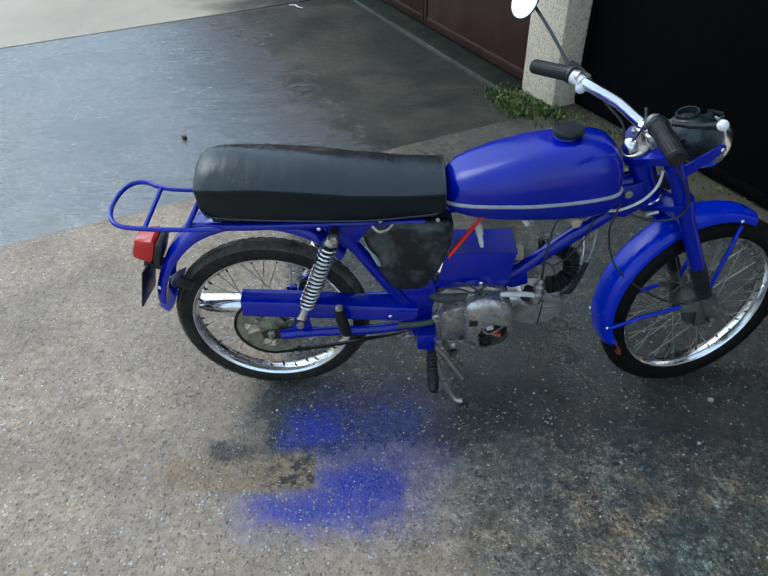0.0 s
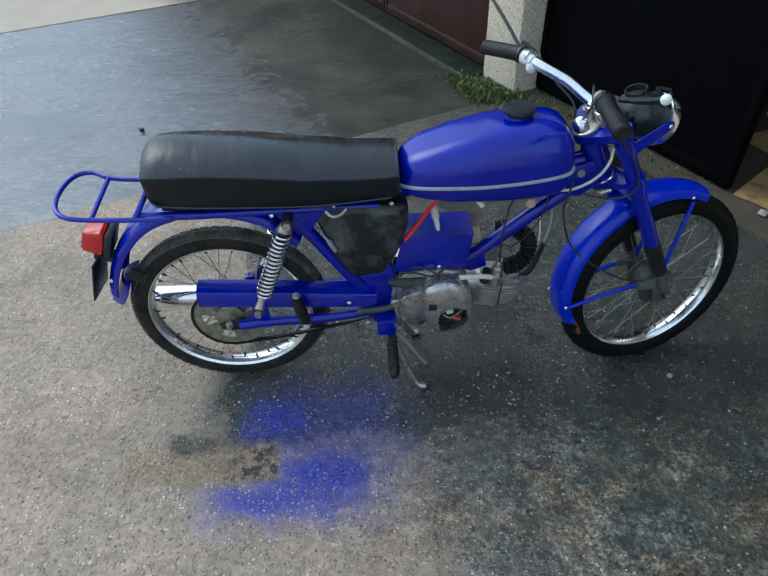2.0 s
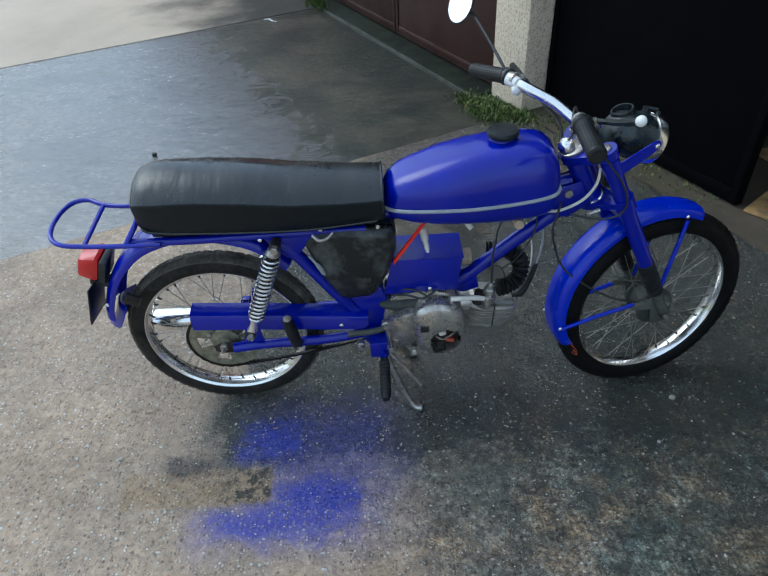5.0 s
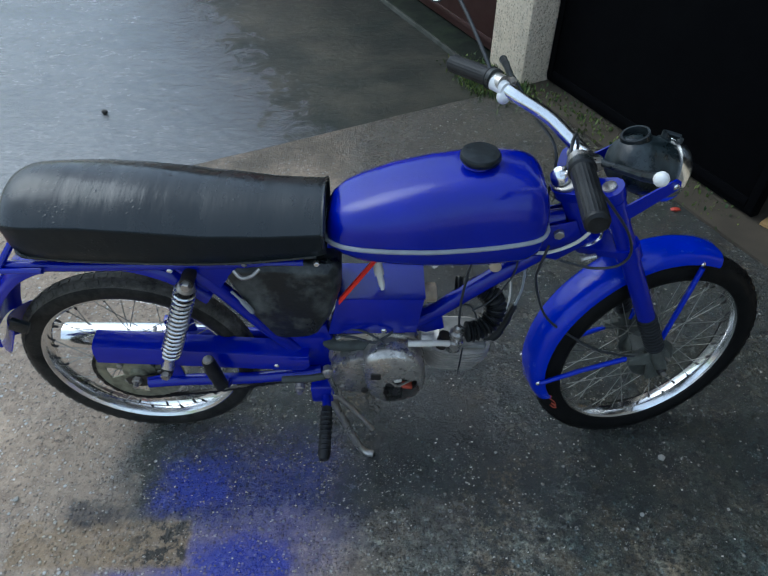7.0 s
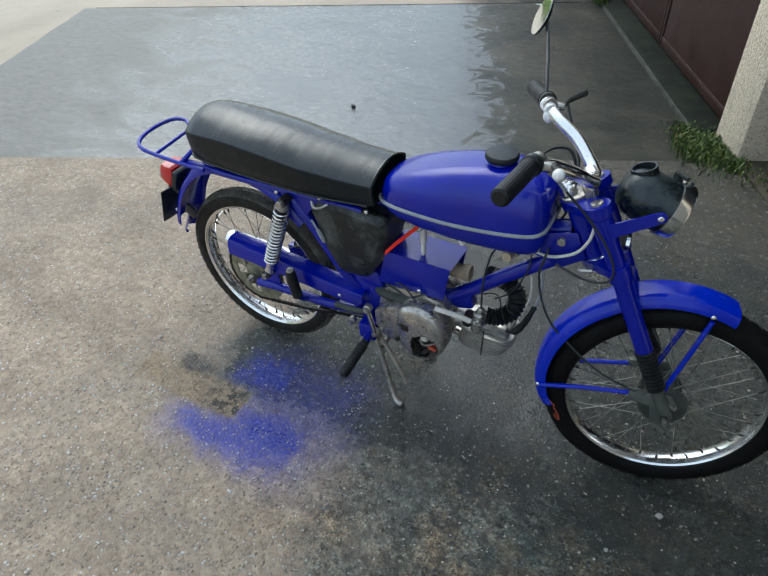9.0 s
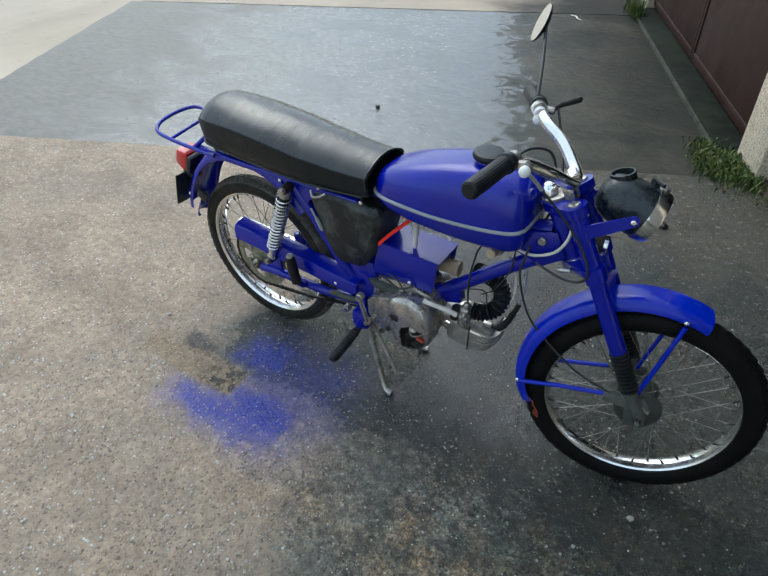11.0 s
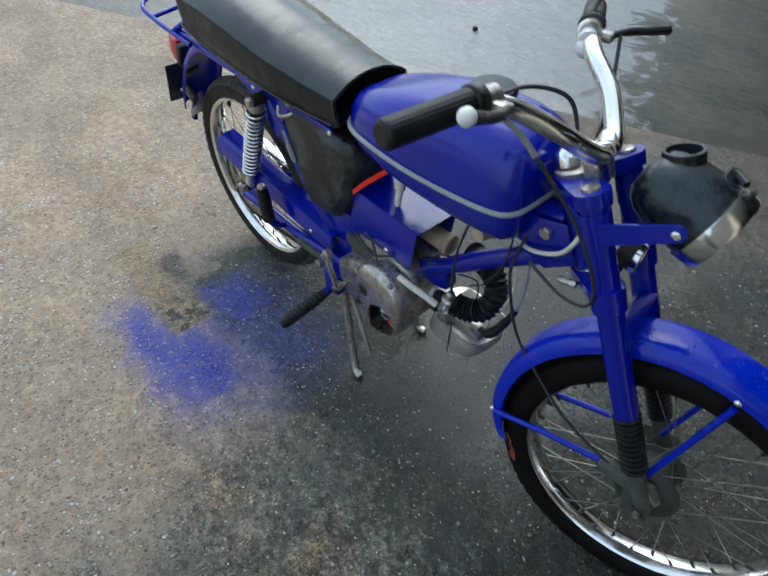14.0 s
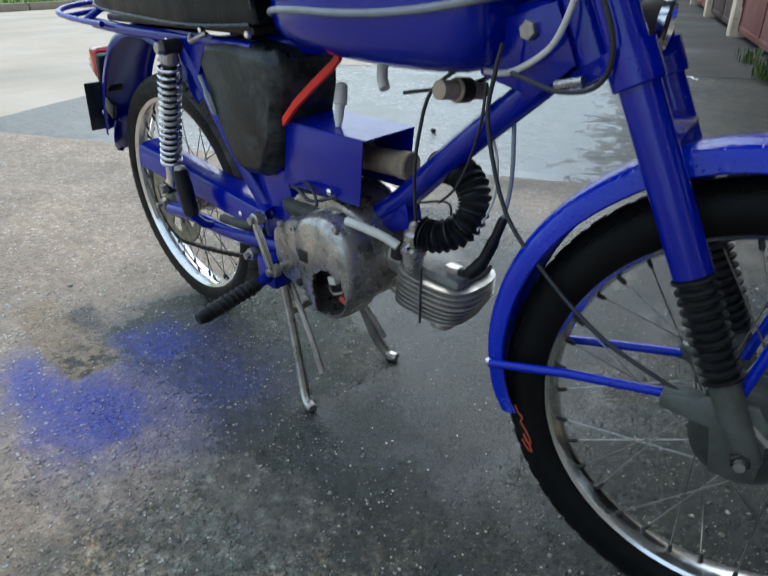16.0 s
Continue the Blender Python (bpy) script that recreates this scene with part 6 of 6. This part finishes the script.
OFF = 0.046
for s in (-1, 1):
    y = s * 0.071
    leg = bike("fork_tube", tube(B(), [along(OFF, 0.818, y), along(OFF, 0.66, y), along(OFF, 0.48, y)], 0.0205, 20), BLUE, None, "", 40, True)
    bike("fork_cap", lathe(B(), [(0, 0.0195), (0.006, 0.0195), (0.008, 0.014), (0.014, 0.013), (0.016, 0.008)], along(OFF, 0.818, y), AXIS, 20), STEEL, leg, "", 35, True)
    bike("clamp_collar", lathe(B(), [(-0.012, 0.0245), (-0.01, 0.026), (0.01, 0.026), (0.012, 0.0245)], along(OFF, 0.668, y), AXIS, 22), BLUE, leg, "", 35, True)
    line = [along(OFF, 0.482 - 0.11 * k / 44, y) for k in range(45)]
    rad = [0.0195 + 0.0028 * (1 if (k // 2) % 2 else -1) for k in range(45)]
    bike("fork_boot", tube(B(), line, rad, 18), RUBBER, leg, "ribbed black rubber boot", 30, True)
    bike("lower_leg", tube(B(), [along(OFF, 0.375, y), along(OFF, 0.34, y), along(OFF + 0.002, 0.285, y * 0.98)], [0.0165, 0.016, 0.014], 16), LUG, leg, "", 40, True)
    bm = B()
    plate(bm, [(1.16, 0.335), (1.21, 0.345), (1.255, 0.35), (1.27, 0.33), (1.27, 0.26), (1.225, 0.255), (1.215, 0.31), (1.16, 0.318)], y * 0.86, y * 0.98, 0.002)
    bike("dropout", bm, LUG, leg, "", 35, True)
    bike("axle_nut", nut(B(), FRONT + V(0, y * 1.0 + s * 0.004, 0), (0, s, 0), 0.011, 0.012), DARK_STEEL, leg, "", 35, True)
    part("strut_block", box(B(), (0.042, 0.016, 0.02), (1.182, s * 0.06, 0.334), None, 0.003), LUG, leg, "", TURN_FORK)
    # fender struts
    bike("fender_strut", tube(B(), [(0.95, s * 0.05, 0.292), (1.05, s * 0.051, 0.312), (1.165, s * 0.056, 0.33)], 0.006, 10), FENDER, None, "", 40, True)
    bike("fender_strut", tube(B(), [(1.285, s * 0.049, 0.572), (1.262, s * 0.053, 0.47), (1.232, s * 0.058, 0.345)], 0.0062, 10), FENDER, None, "", 40, True)
    # lamp bracket ear
    bm = B()
    m0, m1 = along(OFF, 0.775, y), V(1.1, s * 0.083, 0.815)
    d = (m1 - m0).normalized()
    nrm = V(0, 1, 0).cross(d).normalized()
    loops = []
    for t, h in ((0.0, 0.0165), (0.02, 0.0155), (0.095, 0.0125), (0.112, 0.0115), (0.118, 0.0075), (0.1205, 0.002)):
        p = V(m0.x, s * (0.088 - 0.17 * max(0, t - 0.02)), m0.z) + d * t
        loops.append([p + nrm * h + V(0, -0.002, 0), p - nrm * h + V(0, -0.002, 0), p - nrm * h + V(0, 0.002, 0), p + nrm * h + V(0, 0.002, 0)])
    ear = bike("lamp_bracket", rings(bm, loops), BLUE, None, "", 35, True)
    bike("bracket_collar", tube(B(), [along(OFF, 0.8, y), along(OFF, 0.755, y)], 0.0225, 20), BLUE, ear, "", 35, True)
    bike("lamp_screw", lathe(B(), [(0, 0.0062), (0.004, 0.0062), (0.006, 0.0035)], V(m0.x, s * 0.0755, m0.z) + d * 0.108, (0, s, 0), 14), CHROME, ear, "", 35, True)
# yokes
for z, t, w in ((0.797, 0.011, 0.034), (0.664, 0.009, 0.032)):
    bm = B()
    ol = [(-0.032, -0.016), (-0.036, 0.0), (-0.032, 0.016)]
    ol += [(OFF + 0.0265 * math.cos(radians(q)), 0.071 + 0.0265 * math.sin(radians(q))) for q in range(150, -61, -30)]
    ol += [(OFF - 0.006, 0.03), (OFF - 0.006, -0.03)]
    ol += [(OFF + 0.0265 * math.cos(radians(q)), -0.071 + 0.0265 * math.sin(radians(q))) for q in range(60, -151, -30)]
    c = along(0, z)
    fx = V(math.cos(RAKE), 0, math.sin(RAKE))
    loops = [[c + fx * a + V(0, b, 0) + AXIS * h for a, b in ol] for h in (-t, t)]
    bike("yoke", rings(bm, loops), BLUE, None, "", 35, True)
bike("stem_nut", lathe(B(), [(0, 0.019), (0.012, 0.019), (0.02, 0.016), (0.026, 0.008)], along(-0.012, 0.812), AXIS, 18), CHROME, None, "plated stem nut", 35, True)
# horn and clip in front of the head
HC, HD = V(1.073, 0.018, 0.711), V(0.97, 0.2, -0.1).normalized()
horn = bike("horn", lathe(B(), [(-0.03, 0.012), (-0.026, 0.022), (-0.01, 0.0255), (0.0, 0.026), (0.001, 0.0)], HC, HD, 26), DARK_STEEL, None, "small round horn with a plated ring")
bike("horn_ring", lathe(B(), [(-0.004, 0.026), (0.004, 0.0265), (0.006, 0.023), (0.001, 0.02)], HC, HD, 26, closed=True), CHROME, horn)
bike("horn_bracket", box(B(), (0.05, 0.012, 0.006), HC + V(-0.045, 0.01, 0.0), None, 0.001), DARK_STEEL, horn)
bike("cable_clip", tube(B(), [(0.985, -0.045, 0.648), (1.015, -0.05, 0.655)], 0.006, 10), ALLOY, None, "plated cable clip", 35, True)
# front fender
spec = [(194, 0.298), (186, 0.31), (172, 0.322), (155, 0.33), (138, 0.334), (120, 0.335), (105, 0.332), (92, 0.326), (80, 0.318), (73, 0.313)]
front_fender = fender(arc(FRONT, spec), 0.047, 0.03, FENDER, "front_fender", "scuffed blue front mudguard with painted sheen, beaded with rain", True)
for s in (-1, 1):
    bike("fender_bolt", sphere(B(), (0.948, s * 0.0485, 0.292), 0.0068, (1, 0.6, 1), 10), CHROME, front_fender, "", 35, True)
    bike("fender_bolt", sphere(B(), (1.284, s * 0.0485, 0.582), 0.006, (1, 0.6, 1), 10), CHROME, front_fender, "", 35, True)
bike("fender_bridge", box(B(), (0.03, 0.14, 0.02), (1.105, 0, 0.612), Matrix.Rotation(0.3, 4, "Y"), 0.004), BLUE, front_fender, "", 35, True)
# brake plate with lever
bike("brake_plate", lathe(B(), [(0.0, 0.058), (0.006, 0.056), (0.014, 0.046), (0.02, 0.024), (0.026, 0.02)], FRONT + V(0, -0.034, 0), (0, -1, 0), 36), WEATHERED, front_wheel, "dull weathered brake plate", 35, True)
bike("brake_lever", tube(B(), [FRONT + V(0.02, -0.062, 0.02), FRONT + V(-0.02, -0.066, 0.05), FRONT + V(-0.035, -0.066, 0.075)], [0.009, 0.006, 0.0065], 8), STEEL, front_wheel, "", 35, True)
pipe("brake_cable", [(0.935, -0.05, 0.658), (0.96, -0.06, 0.652), (1.0, -0.075, 0.645), (1.04, -0.09, 0.655), (1.052, -0.102, 0.69), (1.03, -0.108, 0.745), (0.985, -0.11, 0.805), (0.92, -0.13, 0.88), (0.882, -0.165, 0.93), (0.88, -0.18, 0.945)], 0.0027, CABLE, None, 8, True, 8, "black brake cable")
pipe("cable_sleeve", [(0.925, -0.128, 0.874), (0.905, -0.142, 0.902), (0.888, -0.16, 0.922)], 0.0042, PIPING, None, 4, True, 8)

# ---- head lamp ----
lamp = empty("head_lamp", moped)
lamp["label"] = "black head lamp bowl with a chromed rim and an empty gauge hole"
LC, LD = V(1.108, 0, 0.818), V(0.93, 0, -0.37).normalized()
LU = V(0, 1, 0).cross(LD) * -1
prof = [(-0.076, 0.01), (-0.074, 0.028), (-0.066, 0.04), (-0.05, 0.05), (-0.028, 0.0545), (0.0, 0.0575), (0.03, 0.0585)]
part("bowl", lathe(B(), prof, LC, LD, 40), BOWL, lamp, "", TURN_FORK)
part("rim", lathe(B(), [(0.028, 0.058), (0.0285, 0.0622), (0.052, 0.0617), (0.058, 0.059), (0.059, 0.0535), (0.052, 0.0535)], LC, LD, 48, closed=True), CHROME, lamp, "chromed lamp rim", TURN_FORK)
part("reflector", lathe(B(), [(0.05, 0.054), (0.04, 0.049), (0.02, 0.04), (0.006, 0.015), (0.004, 0.001)], LC, LD, 36), CHROME, lamp, "", TURN_FORK)
bm = lathe(B(), [(-0.026, 0.0285), (0.01, 0.0275), (0.017, 0.0265), (0.017, 0.0225), (0.004, 0.0225), (-0.026, 0.0225)], LC + V(-0.03, 0.006, 0.052), V(-0.34, 0, 1), 32, closed=True)
part("gauge_collar", bm, BLACK, lamp, "open collar of the missing gauge", TURN_FORK)
part("gauge_well", lathe(B(), [(-0.014, 0.022), (-0.014, 0.0)], LC + V(-0.03, 0.006, 0.052), V(-0.34, 0, 1), 24), NEAR_BLACK, lamp, "", TURN_FORK)
part("switch", lathe(B(), [(0, 0.014), (0.008, 0.014), (0.01, 0.008), (0.022, 0.007)], LC + V(0.03, 0.008, 0.042), V(0.1, 0, 1), 14), BLACK, lamp, "", TURN_FORK)
part("switch_lever", tube(B(), [LC + V(0.032, 0.008, 0.061), LC + V(0.05, -0.012, 0.059)], 0.005, 8), BLACK, lamp, "", TURN_FORK)
part("rim_lug", box(B(), (0.008, 0.01, 0.01), LC + LD * 0.04 - LU * -0.065, None, 0.002), BLACK, lamp, "", TURN_FORK)

# ---- handlebar ----
bar = empty("handlebar", moped)
bar["label"] = "chromed handlebar with black rubber grips"
line = [(0.816, -0.315, 0.934), (0.834, -0.26, 0.94), (0.85, -0.205, 0.943), (0.86, -0.175, 0.939), (0.888, -0.13, 0.924), (0.935, -0.092, 0.897), (0.966, -0.053, 0.868), (0.98, -0.026, 0.854), (0.98, 0.0, 0.85)]
full = line + [(x, -y, z) for x, y, z in reversed(line[:-1])]
part("bar", tube(B(), spline(full, 7), 0.0142, 16), CHROME, bar, "chromed bent tube", TURN_FORK)
for s in (-1, 1):
    m = TURN_FORK
    p0, p1 = V(0.855, s * 0.19, 0.944), V(0.815, s * 0.318, 0.934)
    d = (p1 - p0).normalized()
    n = 40
    L = (p1 - p0).length
    rad = [0.0185] * n
    rad[0], rad[1] = 0.0215, 0.0215
    rad[-1] = 0.013
    rad[-2] = 0.0175
    side = d.orthogonal().normalized()
    up = d.cross(side)
    loops = []
    for k in range(n):
        deep = 0.0006 if 3 < k < n - 3 else 0.0
        loops.append([p0 + d * (L * k / (n - 1)) + (rad[k] - (deep if j % 2 else 0)) * (math.cos(j * math.pi / 22) * side + math.sin(j * math.pi / 22) * up) for j in range(44)])
    grip = part("grip", rings(B(), loops), RUBBER, bar, "black ribbed rubber grip", m, 20)
    part("grip_collar", tube(B(), [p0 - d * 0.012, p0 + d * 0.004], 0.0205, 20), PANEL, bar, "grey-black grip collar", m)
    q = V(0.861, s * 0.172, 0.942)
    part("lever_perch", tube(B(), [q - d * 0.018, q + d * 0.014], [0.0165, 0.018], 16), ALLOY, bar, "", m)
    part("perch_lug", box(B(), (0.03, 0.02, 0.016), q + V(0.022, 0, -0.002), None, 0.004), ALLOY, bar, "", m)
    end = V(0.905, s * 0.302, 0.982) if s < 0 else V(0.938, 0.336, 0.924)
    lev = spline([q + V(0.032, 0, 0), q + V(0.042, s * 0.045, 0.01 if s < 0 else -0.002), (q + V(0.04, s * 0.03, 0)).lerp(end, 0.62), end], 6)
    lever = part("lever", tube(B(), lev, [0.0058] * 6 + [0.0068] * 6 + [0.0078] * 7, 10), BLACK, bar, "black coated lever", m)
    part("lever_ball", sphere(B(), end, 0.0108 if s < 0 else 0.009, (1, 1, 1), 14), WHITE if s < 0 else BLACK, lever, "white ball end" if s < 0 else "", m)
for s in (1, -1):
    part("bar_clamp", tube(B(), [(0.98, s * 0.008, 0.851), (0.972, s * 0.03, 0.855)], 0.0155, 18), CHROME, bar, "", TURN_FORK)
    part("riser", box(B(), (0.022, 0.022, 0.06), (0.977, s * 0.022, 0.828), Matrix.Rotation(-RAKE, 4, "Y"), 0.004), ALLOY, bar, "", TURN_FORK)
part("twist_housing", tube(B(), [(0.868, 0.148, 0.936), (0.856, 0.176, 0.942)], [0.0135, 0.017], 16), WHITE, bar, "pale switch housing", TURN_FORK)
part("twist_knob", sphere(B(), (0.866, 0.15, 0.922), 0.0145, (1, 0.9, 1.1), 14), WHITE, bar, "pale twist-grip housing", TURN_FORK)
# mirror on a thin stem
mir = empty("rear_view_mirror", moped)
mir["label"] = "round rear-view mirror on a thin black stem"
part("stem", tube(B(), spline([(0.852, 0.178, 0.95), (0.848, 0.21, 0.975), (0.838, 0.28, 1.022), (0.826, 0.35, 1.065), (0.818, 0.385, 1.085)], 6), 0.0042, 8), CABLE, mir, "", TURN_FORK)
MD = V(-0.92, -0.27, 0.38).normalized()
MC = V(0.808, 0.39, 1.086)
part("shell", lathe(B(), [(-0.012, 0.01), (-0.01, 0.03), (-0.003, 0.046), (0.002, 0.05), (0.003, 0.048)], MC, MD, 32), BLACK, mir, "", TURN_FORK)
part("glass", lathe(B(), [(0.0015, 0.0475), (0.0035, 0.047), (0.004, 0.0)], MC, MD, 32), MIRROR, mir, "mirror glass", TURN_FORK)
# cables from the bar down to the frame
pipe("clutch_cable", [(0.86, 0.19, 0.92), (0.9, 0.13, 0.87), (0.935, 0.06, 0.83), (0.925, 0.04, 0.72), (0.86, 0.02, 0.64), (0.7, 0.02, 0.6)], 0.003, CABLE, None, 8)
pipe("gas_cable", [(0.885, -0.16, 0.945), (0.905, -0.1, 0.955), (0.93, -0.04, 0.93), (0.945, -0.02, 0.88), (0.935, 0.02, 0.8), (0.89, 0.02, 0.7)], 0.003, CABLE, None, 8)
pipe("speedo_cable", [(0.925, -0.055, 0.692), (0.919, -0.058, 0.66), (0.914, -0.06, 0.6), (0.95, -0.065, 0.5), (1.01, -0.068, 0.44), (1.1, -0.07, 0.38), (1.2, -0.062, 0.345)], 0.0028, CABLE, None, 8)
pipe("wiring_sleeve", [(0.885, -0.03, 0.655), (0.93, -0.04, 0.66), (0.98, -0.045, 0.69), (1.005, -0.05, 0.735), (1.01, -0.045, 0.775)], 0.0038, CREAM, None, 8, False, 10, "pale wiring sleeve")
pipe("frame_wire", [(0.88, -0.02, 0.64), (0.875, -0.025, 0.58), (0.84, -0.02, 0.5), (0.8, -0.015, 0.46)], 0.002, CABLE)
pipe("frame_wire", [(0.86, 0.0, 0.6), (0.88, 0.01, 0.54), (0.885, 0.0, 0.48), (0.87, -0.02, 0.43)], 0.0022, CREAM)
